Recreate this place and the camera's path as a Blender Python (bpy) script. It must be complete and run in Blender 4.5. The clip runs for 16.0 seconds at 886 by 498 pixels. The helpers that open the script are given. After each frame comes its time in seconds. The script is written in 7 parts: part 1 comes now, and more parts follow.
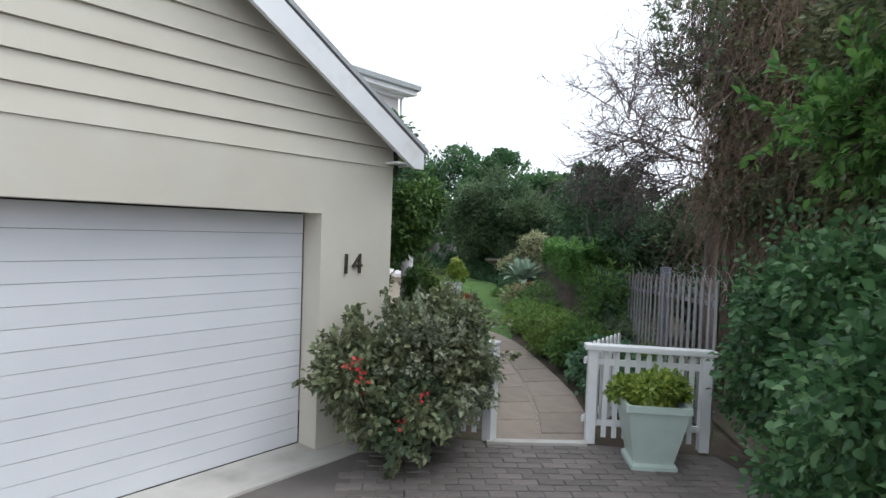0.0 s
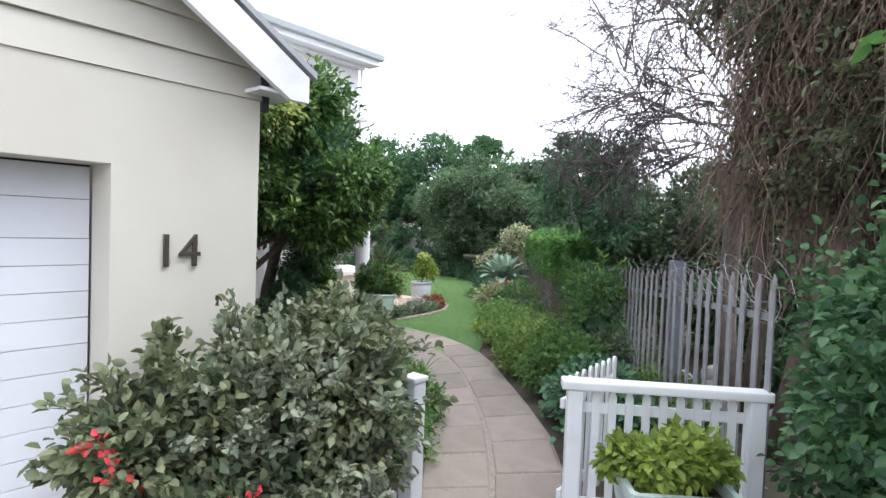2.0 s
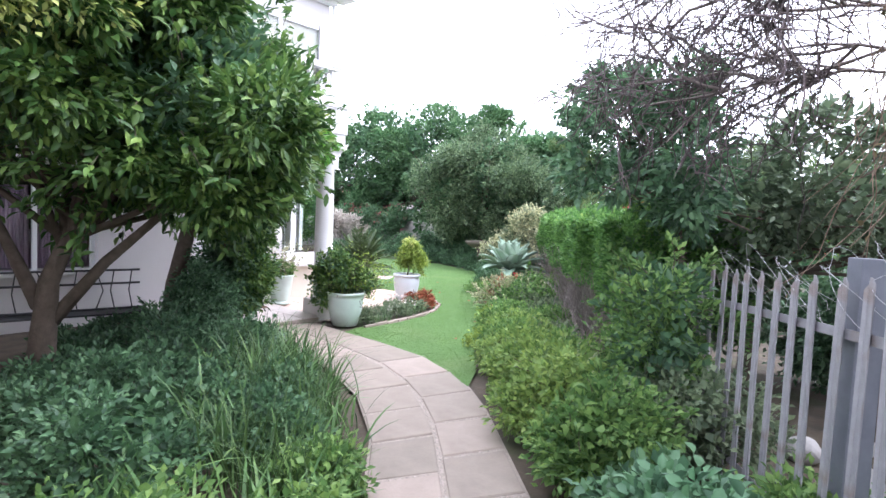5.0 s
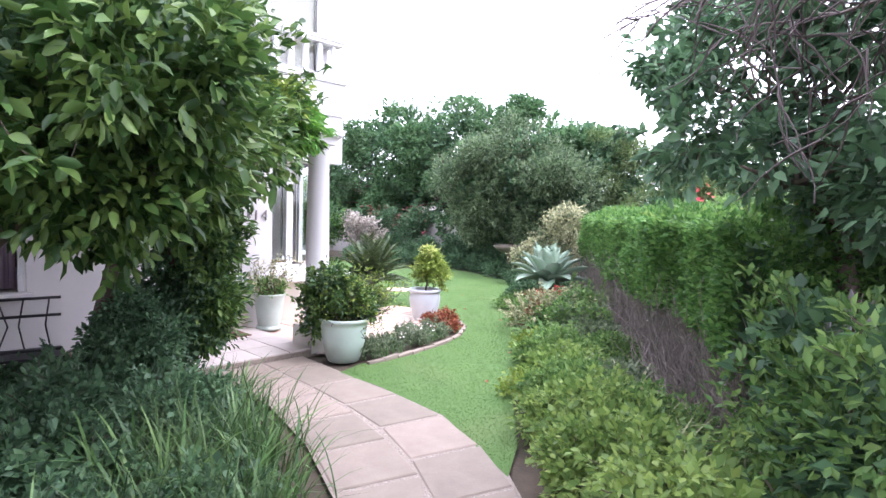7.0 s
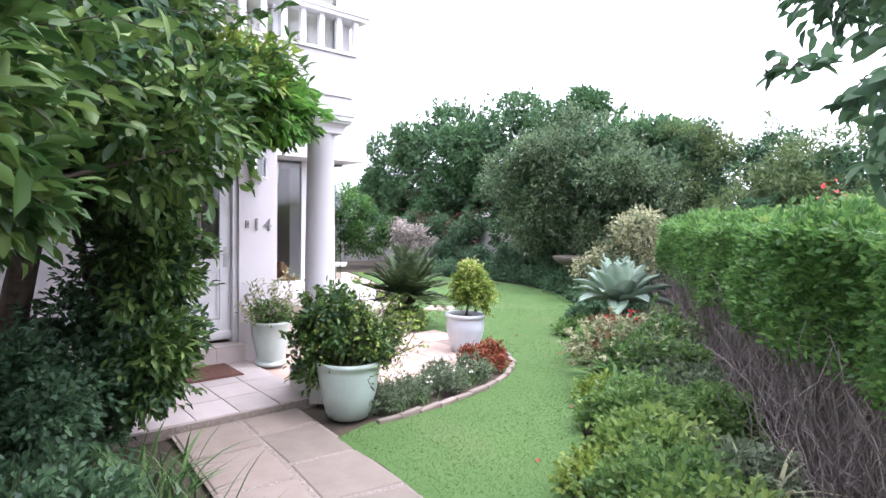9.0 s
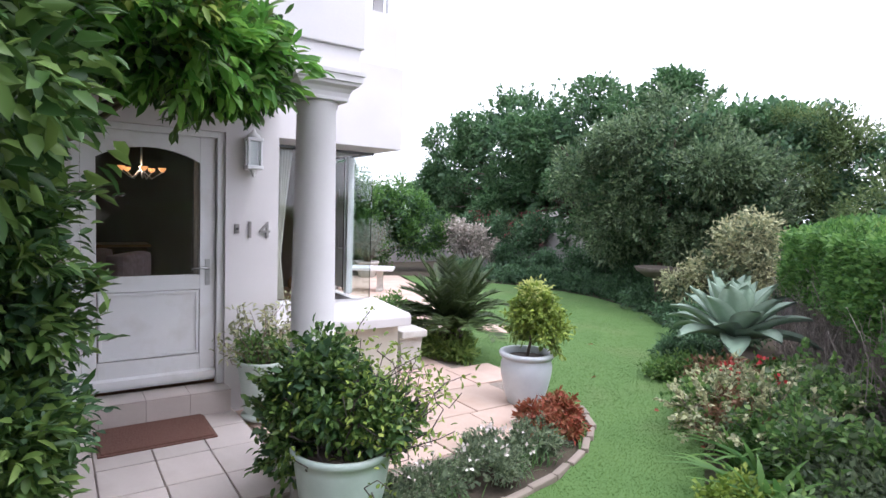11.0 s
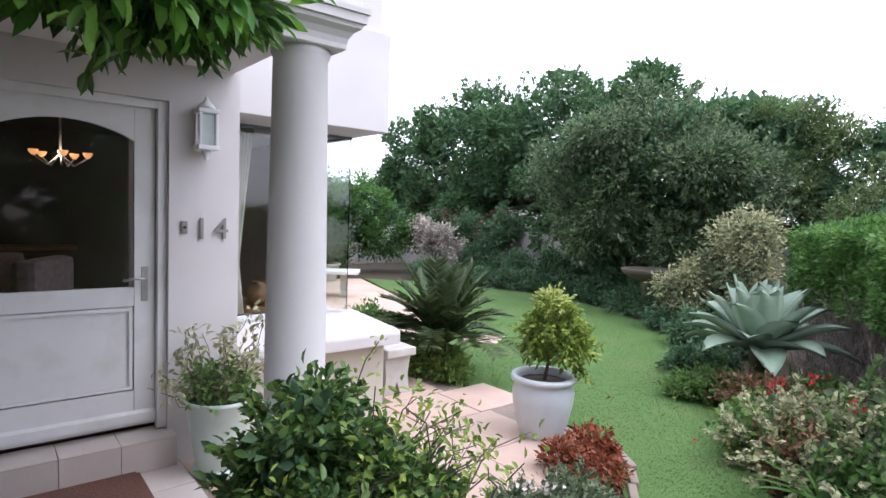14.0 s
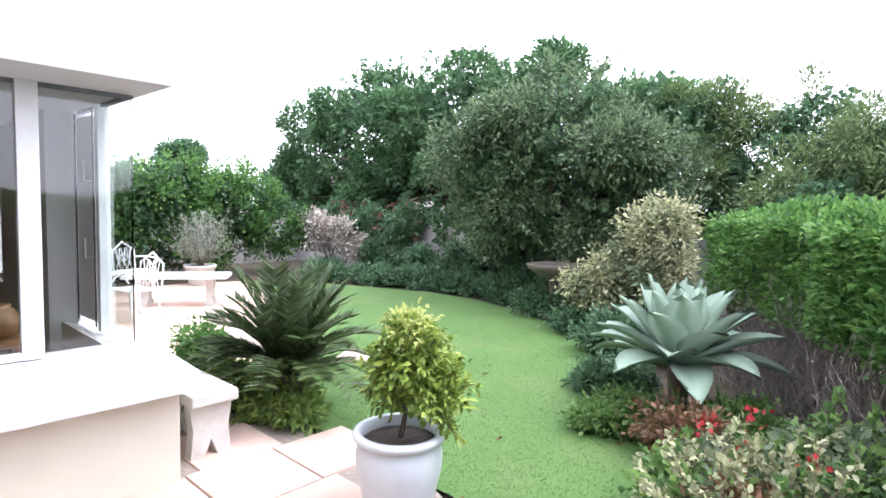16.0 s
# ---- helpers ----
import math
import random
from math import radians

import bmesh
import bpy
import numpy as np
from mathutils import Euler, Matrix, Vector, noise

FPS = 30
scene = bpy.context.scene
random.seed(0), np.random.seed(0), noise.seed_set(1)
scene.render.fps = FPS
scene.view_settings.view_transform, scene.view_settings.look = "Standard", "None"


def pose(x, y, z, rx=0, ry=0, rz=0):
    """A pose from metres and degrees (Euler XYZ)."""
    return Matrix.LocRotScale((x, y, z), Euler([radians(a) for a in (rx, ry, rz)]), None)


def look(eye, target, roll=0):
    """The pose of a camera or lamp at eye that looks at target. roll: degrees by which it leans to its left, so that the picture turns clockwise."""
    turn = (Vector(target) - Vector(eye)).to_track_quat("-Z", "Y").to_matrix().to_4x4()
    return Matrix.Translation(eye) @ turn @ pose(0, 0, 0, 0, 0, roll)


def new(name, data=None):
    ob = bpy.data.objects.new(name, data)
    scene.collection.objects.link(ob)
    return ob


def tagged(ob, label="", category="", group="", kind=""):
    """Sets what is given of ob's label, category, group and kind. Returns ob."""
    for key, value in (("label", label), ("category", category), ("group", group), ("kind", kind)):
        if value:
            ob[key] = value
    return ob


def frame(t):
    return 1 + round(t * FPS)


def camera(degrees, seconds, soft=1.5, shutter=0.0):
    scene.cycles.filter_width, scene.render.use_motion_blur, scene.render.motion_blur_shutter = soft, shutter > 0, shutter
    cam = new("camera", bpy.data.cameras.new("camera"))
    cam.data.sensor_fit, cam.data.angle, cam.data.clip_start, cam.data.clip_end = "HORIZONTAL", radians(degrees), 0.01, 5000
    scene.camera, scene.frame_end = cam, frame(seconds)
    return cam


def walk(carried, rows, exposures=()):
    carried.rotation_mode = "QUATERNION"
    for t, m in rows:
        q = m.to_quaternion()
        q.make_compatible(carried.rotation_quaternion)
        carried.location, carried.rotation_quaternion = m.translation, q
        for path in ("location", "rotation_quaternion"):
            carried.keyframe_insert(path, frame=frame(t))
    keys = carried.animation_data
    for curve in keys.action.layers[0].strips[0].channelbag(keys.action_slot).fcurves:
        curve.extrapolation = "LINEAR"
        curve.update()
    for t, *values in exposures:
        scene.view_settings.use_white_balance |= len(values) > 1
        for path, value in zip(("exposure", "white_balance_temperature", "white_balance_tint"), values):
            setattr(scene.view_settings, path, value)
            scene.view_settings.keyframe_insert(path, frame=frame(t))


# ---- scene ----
cam = camera(75.6, 16.0)
METRES, EYE, TILT, LEAN, TURN = 11.7, 1.98, 0.0, 0.0, 39.6
PATH = [
    (0, (0.601, -0.474, 1.952), (-0.692, 1.05, 1.879), 2.1),
    (0.5, (0.355, -0.006, 1.912), (-0.921, 1.532, 1.839), 2.1),
    (1, (0.154, 0.433, 1.885), (-1.118, 1.975, 1.815), 2.1),
    (1.5, (-0.043, 0.94, 1.812), (-1.313, 2.484, 1.742), 2.2),
    (2, (-0.24, 1.4, 1.789), (-1.507, 2.945, 1.712), 2.2),
    (2.5, (-0.497, 1.862, 1.735), (-1.764, 3.406, 1.638), 2.2),
    (3, (-0.735, 2.274, 1.714), (-2.003, 3.816, 1.594), 2.2),
    (3.5, (-1.037, 2.673, 1.711), (-2.308, 4.211, 1.583), 2.3),
    (4, (-1.253, 3.017, 1.711), (-2.528, 4.552, 1.58), 2.2),
    (4.2, (-1.352, 3.149, 1.703), (-2.626, 4.686, 1.574), 2.5),
    (6.3, (-2.479, 4.76, 1.666), (-3.805, 6.251, 1.537), 1.8),
    (6.5, (-2.645, 4.874, 1.663), (-3.975, 6.362, 1.536), 1.7),
    (7, (-2.911, 5.189, 1.683), (-4.273, 6.648, 1.554), 1.7),
    (7.5, (-3.199, 5.516, 1.69), (-4.6, 6.938, 1.561), 1.6),
    (8, (-3.445, 5.879, 1.667), (-4.881, 7.266, 1.547), 1.5),
    (8.5, (-3.649, 6.205, 1.698), (-5.119, 7.557, 1.579), 1.3),
    (8.7, (-3.739, 6.331, 1.689), (-5.225, 7.665, 1.574), 1.2),
    (10.8, (-5.048, 7.662, 1.755), (-6.68, 8.812, 1.628), 1.9),
    (11, (-5.178, 7.752, 1.772), (-6.824, 8.88, 1.642), 1.9),
    (11.5, (-5.393, 7.855, 1.758), (-7.068, 8.94, 1.629), 1.9),
    (12, (-5.571, 7.801, 1.769), (-7.246, 8.888, 1.643), 2.0),
    (12.5, (-5.729, 7.722, 1.767), (-7.391, 8.827, 1.643), 2.1),
    (13, (-5.903, 7.762, 1.733), (-7.551, 8.889, 1.611), 2.1),
    (13.5, (-6.047, 7.883, 1.693), (-7.663, 9.055, 1.568), 2.1),
    (14, (-6.187, 7.988, 1.722), (-7.731, 9.252, 1.597), 2.0),
    (14.5, (-6.338, 8.138, 1.721), (-7.802, 9.494, 1.593), 2.0),
    (15, (-6.476, 8.459, 1.731), (-7.878, 9.879, 1.601), 1.9),
    (15.5, (-6.634, 8.866, 1.726), (-8.007, 10.315, 1.586), 1.5),
    (16, (-6.823, 9.309, 1.714), (-8.181, 10.77, 1.571), 1.3),
]
EXPOSURE = [(0.0, 0.4), (1.0, 0.86), (2.0, 1.2), (3.0, 1.52), (3.5, 1.64), (4.2, 1.82), (6.5, 1.95), (8.5, 1.8), (11.0, 1.12), (12.5, 0.75), (13.0, 0.73), (14.0, 1.0), (14.5, 1.12), (15.2, 1.37), (16.0, 1.76)]
BALANCE = [(1.5, 6050, 9), (2.5, 5950, 12), (5, 5800, 16), (9, 5880, 25), (99, 5950, 19)]
walk(cam, [(t, look(eye, target, roll)) for t, eye, target, roll in PATH], [(t, e, *next(w for end, *w in BALANCE if t < end)) for t, e in EXPOSURE])

# ---- light ----
SUN_EL, SUN_AZ = 62, 60
world = bpy.data.worlds.new("overcast_sky")
scene.world = world
world.use_nodes = True
wn, wl = world.node_tree.nodes, world.node_tree.links
sky = wn.new("ShaderNodeTexSky")
sky.sky_type, sky.sun_disc = "NISHITA", False
sky.sun_elevation, sky.sun_rotation = radians(SUN_EL), radians(SUN_AZ)
sky.air_density, sky.dust_density, sky.ozone_density = 1.0, 4.0, 1.0
grey = wn.new("ShaderNodeHueSaturation")
grey.inputs["Saturation"].default_value = 0.12
wl.new(sky.outputs["Color"], grey.inputs["Color"])
cloud = wn.new("ShaderNodeMix")
cloud.data_type = "RGBA"
cloud.inputs[0].default_value = 0.6
cloud.inputs[7].default_value = (10.5, 10.7, 11.2, 1)
wl.new(grey.outputs["Color"], cloud.inputs[6])
wl.new(cloud.outputs[2], wn["Background"].inputs["Color"])
wn["Background"].inputs["Strength"].default_value = 0.15
glow = new("chandelier_light", bpy.data.lights.new("chandelier_light", "POINT"))
glow.data.energy = 2.5
glow.data.color = (1.0, 0.72, 0.48)
glow.data.shadow_soft_size = 0.02
glow.location = (-12.6, 8.6, 2.17)
sun = new("sun", bpy.data.lights.new("sun", "SUN"))
sun.data.energy, sun.data.angle, sun.data.color = 0.5, radians(25), (1.0, 0.97, 0.92)
_az = radians(SUN_AZ)
sun.matrix_world = look((0, 0, 0), (-math.sin(_az) * math.cos(radians(SUN_EL)), -math.cos(_az) * math.cos(radians(SUN_EL)), -math.sin(radians(SUN_EL))))

# ---- materials ----
rng = np.random.default_rng(7)


def material(name, c1, c2, scale=6.0, rough=0.7, bump=0.2, fine=60.0, metallic=0.0, island=0.0, spread=0.0, stain=None, stain_scale=1.2, translucent=0.0, spec=0.5):
    """Two-scale noise between two colours, optional stains, variation by object or by island, bump."""
    m = bpy.data.materials.new(name)
    m.use_nodes = True
    n, l = m.node_tree.nodes, m.node_tree.links
    b = n["Principled BSDF"]
    b.inputs["Roughness"].default_value, b.inputs["Metallic"].default_value = rough, metallic
    b.inputs["Specular IOR Level"].default_value = spec
    tc = n.new("ShaderNodeTexCoord")
    n1 = n.new("ShaderNodeTexNoise")
    n1.inputs["Scale"].default_value, n1.inputs["Detail"].default_value = scale, 6
    n2 = n.new("ShaderNodeTexNoise")
    n2.inputs["Scale"].default_value, n2.inputs["Detail"].default_value = fine, 4
    for q in (n1, n2):
        l.new(tc.outputs["Object"], q.inputs["Vector"])
    add = n.new("ShaderNodeMath")
    add.operation = "MULTIPLY_ADD"
    add.inputs[1].default_value = 0.45
    l.new(n2.outputs["Fac"], add.inputs[0])
    sub = n.new("ShaderNodeMath")
    sub.operation = "MULTIPLY_ADD"
    sub.inputs[1].default_value, sub.inputs[2].default_value = 1.6, -0.52
    l.new(n1.outputs["Fac"], sub.inputs[0])
    l.new(sub.outputs[0], add.inputs[2])
    mix = n.new("ShaderNodeMix")
    mix.data_type, mix.clamp_factor = "RGBA", True
    mix.inputs[6].default_value, mix.inputs[7].default_value = (*c1, 1), (*c2, 1)
    l.new(add.outputs[0], mix.inputs[0])
    col = mix.outputs[2]
    if stain:
        n3 = n.new("ShaderNodeTexNoise")
        n3.inputs["Scale"].default_value, n3.inputs["Detail"].default_value = stain_scale, 8
        l.new(tc.outputs["Object"], n3.inputs["Vector"])
        ramp = n.new("ShaderNodeMapRange")
        ramp.inputs[1].default_value, ramp.inputs[2].default_value, ramp.inputs[4].default_value = 0.52, 0.75, 0.75
        l.new(n3.outputs["Fac"], ramp.inputs[0])
        ms = n.new("ShaderNodeMix")
        ms.data_type = "RGBA"
        ms.inputs[7].default_value = (*stain, 1)
        l.new(ramp.outputs[0], ms.inputs[0])
        l.new(col, ms.inputs[6])
        col = ms.outputs[2]
    if island or spread:
        if island:
            src = n.new("ShaderNodeNewGeometry").outputs["Random Per Island"]
        else:
            src = n.new("ShaderNodeObjectInfo").outputs["Random"]
        amount = island or spread
        hsv = n.new("ShaderNodeHueSaturation")
        mr = n.new("ShaderNodeMapRange")
        mr.inputs[3].default_value, mr.inputs[4].default_value = 1 - amount, 1 + amount
        l.new(src, mr.inputs[0])
        l.new(mr.outputs[0], hsv.inputs["Value"])
        mh = n.new("ShaderNodeMapRange")
        mh.inputs[3].default_value, mh.inputs[4].default_value = 0.5 + amount * 0.05, 0.5 - amount * 0.05
        l.new(src, mh.inputs[0])
        l.new(mh.outputs[0], hsv.inputs["Hue"])
        l.new(col, hsv.inputs["Color"])
        col = hsv.outputs["Color"]
    l.new(col, b.inputs["Base Color"])
    if bump:
        bp = n.new("ShaderNodeBump")
        bp.inputs["Strength"].default_value, bp.inputs["Distance"].default_value = bump, 0.01
        l.new(add.outputs[0], bp.inputs["Height"])
        l.new(bp.outputs["Normal"], b.inputs["Normal"])
    if translucent:
        tr = n.new("ShaderNodeBsdfTranslucent")
        l.new(col, tr.inputs["Color"])
        ms2 = n.new("ShaderNodeMixShader")
        ms2.inputs[0].default_value = translucent
        l.new(b.outputs[0], ms2.inputs[1])
        l.new(tr.outputs[0], ms2.inputs[2])
        l.new(ms2.outputs[0], n["Material Output"].inputs["Surface"])
    return m


def leaf_material(name, c1, c2, spread=0.4, rough=0.45, translucent=0.3):
    return material(name, c1, c2, scale=1.4, rough=rough, bump=0, fine=9, island=spread, translucent=translucent, spec=0.4)


def glass_material(name, tint=(0.9, 0.95, 0.93)):
    m = bpy.data.materials.new(name)
    m.use_nodes = True
    b = m.node_tree.nodes["Principled BSDF"]
    b.inputs["Base Color"].default_value = (*tint, 1)
    b.inputs["Roughness"].default_value, b.inputs["Transmission Weight"].default_value, b.inputs["IOR"].default_value = 0.01, 1.0, 1.45
    return m


def glow_material(name, colour, strength):
    m = bpy.data.materials.new(name)
    m.use_nodes = True
    b = m.node_tree.nodes["Principled BSDF"]
    b.inputs["Base Color"].default_value = (*colour, 1)
    b.inputs["Emission Color"].default_value = (*colour, 1)
    b.inputs["Emission Strength"].default_value = strength
    return m


M_CREAM = material("cream_plaster", (0.53, 0.495, 0.415), (0.59, 0.56, 0.48), 2.2, 0.85, 0.12, 90, stain=(0.48, 0.45, 0.38), stain_scale=0.8)
M_WHITEWALL = material("white_plaster", (0.59, 0.567, 0.565), (0.66, 0.637, 0.635), 1.8, 0.85, 0.12, 90, stain=(0.54, 0.515, 0.505), stain_scale=0.9)
M_GLOSSWHITE = material("white_paint", (0.72, 0.73, 0.74), (0.8, 0.8, 0.8), 3, 0.4, 0.05, 60, stain=(0.62, 0.61, 0.58), stain_scale=4)
M_DOORPANEL = material("white_door_steel", (0.63, 0.64, 0.67), (0.70, 0.705, 0.72), 1.5, 0.42, 0.06, 40, spread=0.02)
M_GASKET = material("dark_rubber", (0.02, 0.02, 0.02), (0.04, 0.04, 0.04), 20, 0.7, 0)
M_ROOF = material("grey_roof_sheet", (0.3, 0.31, 0.32), (0.38, 0.39, 0.4), 2, 0.6, 0.1)
M_GUTTER = material("grey_gutter", (0.36, 0.38, 0.38), (0.42, 0.44, 0.44), 4, 0.5, 0.05)
M_PALISADE = material("weathered_steel", (0.24, 0.235, 0.25), (0.33, 0.325, 0.335), 14, 0.6, 0.15, 90, metallic=0.25, stain=(0.2, 0.13, 0.09), stain_scale=6)
M_POST = material("galvanised_post", (0.15, 0.16, 0.19), (0.21, 0.22, 0.25), 8, 0.55, 0.1, metallic=0.3)
M_WIRE = material("wire", (0.35, 0.35, 0.36), (0.5, 0.5, 0.5), 30, 0.45, 0, metallic=0.7)
M_NUMBER = material("dark_bronze", (0.05, 0.04, 0.035), (0.11, 0.09, 0.075), 30, 0.5, 0.2, metallic=0.5)
M_NUMBER2 = material("pewter_number", (0.22, 0.21, 0.2), (0.32, 0.3, 0.29), 30, 0.45, 0.2, metallic=0.5)
M_IRON = material("black_iron", (0.015, 0.015, 0.017), (0.035, 0.035, 0.04), 20, 0.5, 0.1)
M_SOIL = material("soil_and_leaf_litter", (0.035, 0.028, 0.02), (0.10, 0.075, 0.05), 5, 0.95, 0.9, 45, stain=(0.06, 0.075, 0.03), stain_scale=1.7)
M_LAWN = material("lawn_turf", (0.068, 0.148, 0.033), (0.1, 0.185, 0.046), 1.6, 0.9, 0.15, 130, stain=(0.135, 0.18, 0.062), stain_scale=1.1)
M_BLADE = leaf_material("grass_blades", (0.074, 0.155, 0.04), (0.13, 0.222, 0.06), 0.28, 0.8, 0.4)
M_SLAB = material("sandstone_slab", (0.215, 0.175, 0.142), (0.315, 0.262, 0.215), 3.0, 0.85, 0.35, 55, spread=0.16, stain=(0.185, 0.15, 0.122), stain_scale=2.2)
M_PATIO = material("pink_flagstone", (0.47, 0.34, 0.27), (0.6, 0.47, 0.39), 2.4, 0.85, 0.3, 50, spread=0.12, stain=(0.42, 0.27, 0.19), stain_scale=1.6)
M_TILE = material("pale_terrace_tile", (0.50, 0.44, 0.41), (0.6, 0.54, 0.5), 3, 0.55, 0.1, 60, spread=0.06, stain=(0.42, 0.36, 0.32), stain_scale=3)
M_GROUT = material("mortar", (0.22, 0.185, 0.15), (0.35, 0.29, 0.25), 30, 0.95, 0.8, 120)
M_PAVER = material("grey_brick_paver", (0.13, 0.115, 0.105), (0.215, 0.19, 0.175), 8, 0.9, 0.5, 70, spread=0.22, stain=(0.11, 0.1, 0.085), stain_scale=3)
M_PAVED = material("worn_driveway", (0.125, 0.11, 0.1), (0.2, 0.18, 0.165), 6, 0.92, 0.6, 60, stain=(0.1, 0.09, 0.08), stain_scale=1.5)
M_CONC = material("pale_concrete", (0.45, 0.43, 0.39), (0.56, 0.54, 0.5), 5, 0.9, 0.3, 70, stain=(0.3, 0.28, 0.25), stain_scale=2.5)
M_BACKWALL = material("grey_boundary_wall", (0.30, 0.29, 0.28), (0.4, 0.385, 0.37), 2, 0.9, 0.3, 40, stain=(0.2, 0.19, 0.17), stain_scale=1)
M_CELADON = material("celadon_glaze", (0.46, 0.56, 0.51), (0.54, 0.63, 0.58), 5, 0.35, 0.06, 40, stain=(0.38, 0.46, 0.4), stain_scale=3)
M_URN = material("pale_blue_grey_glaze", (0.50, 0.535, 0.56), (0.6, 0.63, 0.65), 4, 0.35, 0.08, 40, stain=(0.43, 0.46, 0.48), stain_scale=3)
M_POTSOIL = material("potting_soil", (0.03, 0.022, 0.018), (0.08, 0.06, 0.045), 20, 0.95, 1.0, 80)
M_BARK = material("dark_bark", (0.06, 0.045, 0.035), (0.14, 0.105, 0.08), 12, 0.9, 0.9, 60)
M_GREYBARK = material("grey_bark", (0.12, 0.1, 0.09), (0.24, 0.2, 0.18), 10, 0.9, 0.8, 60)
M_TWIG = material("dry_twigs", (0.16, 0.11, 0.08), (0.32, 0.24, 0.18), 6, 0.9, 0.2, island=0.4)
M_BARETWIG = material("bare_twigs", (0.07, 0.055, 0.055), (0.15, 0.12, 0.115), 6, 0.9, 0.2, island=0.4)
M_MAT = material("brown_coir", (0.12, 0.055, 0.04), (0.2, 0.1, 0.075), 60, 0.98, 1.0, 200)
M_BENCHSTONE = material("cast_stone", (0.46, 0.44, 0.4), (0.58, 0.56, 0.52), 6, 0.9, 0.4, 60, stain=(0.33, 0.31, 0.27), stain_scale=5)
M_CURTAIN = material("cream_curtain", (0.6, 0.55, 0.46), (0.68, 0.64, 0.55), 6, 0.95, 0.1)
M_MAUVE = material("mauve_fabric", (0.36, 0.24, 0.34), (0.46, 0.32, 0.43), 5, 0.95, 0.2)
M_ROSEFAB = material("dusty_pink_fabric", (0.24, 0.16, 0.16), (0.5, 0.38, 0.38), 16, 0.95, 0.2)
M_DARKWOOD = material("dark_wood", (0.05, 0.025, 0.015), (0.11, 0.055, 0.03), 10, 0.45, 0.2)
M_WARMWOOD = material("warm_wood", (0.24, 0.12, 0.05), (0.36, 0.19, 0.09), 9, 0.45, 0.15)
# dark brown: the dimness of the room is put into the wall colour
M_DIMROOM = material("dimmed_room_wall", (0.10, 0.08, 0.065), (0.14, 0.115, 0.095), 2, 0.9, 0.05)
M_RED = material("red_petals", (0.3, 0.02, 0.02), (0.48, 0.045, 0.035), 20, 0.6, 0, island=0.2)
M_DULLRED = material("faded_red_petals", (0.2, 0.05, 0.05), (0.32, 0.09, 0.09), 20, 0.7, 0, island=0.3)
M_BATH = material("mossy_stone", (0.075, 0.065, 0.05), (0.13, 0.11, 0.09), 8, 0.9, 0.5, 60)
M_PINKISH = material("pale_petals", (0.6, 0.5, 0.48), (0.75, 0.7, 0.66), 20, 0.7, 0, island=0.2)
M_TERRACOTTA = material("tile_roof", (0.3, 0.12, 0.08), (0.42, 0.18, 0.13), 12, 0.85, 0.3)
M_STEEL = material("brushed_steel", (0.5, 0.5, 0.5), (0.6, 0.6, 0.6), 40, 0.3, 0.05, metallic=0.9)
M_GLASS = glass_material("clear_glass")
M_BULB = glow_material("warm_bulb", (1.0, 0.42, 0.14), 0.45)

L_ROSE = leaf_material("greygreen_variegated_leaf", (0.118, 0.150, 0.068), (0.235, 0.258, 0.148), 0.45, 0.5, 0.33)
L_IVY = leaf_material("ivy_leaf", (0.055, 0.132, 0.056), (0.12, 0.24, 0.098), 0.5, 0.4, 0.39)
L_TREE = leaf_material("glossy_tree_leaf", (0.052, 0.118, 0.029), (0.122, 0.22, 0.054), 0.6, 0.42, 0.3)
L_LIME = leaf_material("lime_leaf", (0.16, 0.26, 0.04), (0.3, 0.385, 0.08), 0.35, 0.5, 0.35)
L_NEW = leaf_material("pale_new_leaf", (0.38, 0.44, 0.12), (0.56, 0.6, 0.24), 0.3, 0.5, 0.58)
# also lines the inside of other crowns, painting their inner shade
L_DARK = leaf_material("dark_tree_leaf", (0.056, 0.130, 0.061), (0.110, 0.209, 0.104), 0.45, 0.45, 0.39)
L_BACK = leaf_material("dense_crown_leaf", (0.055, 0.132, 0.051), (0.118, 0.221, 0.097), 0.4, 0.5, 0.44)
L_OLIVE = leaf_material("olive_grey_leaf", (0.109, 0.164, 0.086), (0.218, 0.272, 0.164), 0.45, 0.5, 0.39)
L_HEDGE = leaf_material("hedge_leaf", (0.074, 0.182, 0.040), (0.146, 0.290, 0.078), 0.4, 0.45, 0.49)
L_SHRUB = leaf_material("shrub_leaf", (0.095, 0.194, 0.055), (0.190, 0.317, 0.092), 0.45, 0.5, 0.49)
L_BLUE = leaf_material("bluegreen_leaf", (0.06, 0.15, 0.075), (0.12, 0.225, 0.115), 0.35, 0.5, 0.26)
L_STRAP = leaf_material("strap_leaf", (0.063, 0.149, 0.044), (0.140, 0.253, 0.081), 0.4, 0.4, 0.31)
L_AGAVE = material("agave_skin", (0.20, 0.30, 0.215), (0.31, 0.41, 0.31), 3, 0.55, 0.05, 30, spread=0.12)
L_CYCAD = leaf_material("cycad_leaflet", (0.052, 0.09, 0.032), (0.098, 0.14, 0.05), 0.35, 0.35, 0.28)
L_CROWN = leaf_material("greygreen_crown_leaf", (0.068, 0.125, 0.056), (0.165, 0.235, 0.125), 0.6, 0.45, 0.4)
L_BRIGHT = leaf_material("bright_young_leaf", (0.15, 0.26, 0.06), (0.27, 0.38, 0.11), 0.4, 0.5, 0.45)
# grass colour darkened to carry the tree's shade over the left bed
L_SHADEGRASS = leaf_material("tree_shaded_grass_leaf", (0.038, 0.086, 0.026), (0.085, 0.155, 0.048), 0.45, 0.5, 0.3)
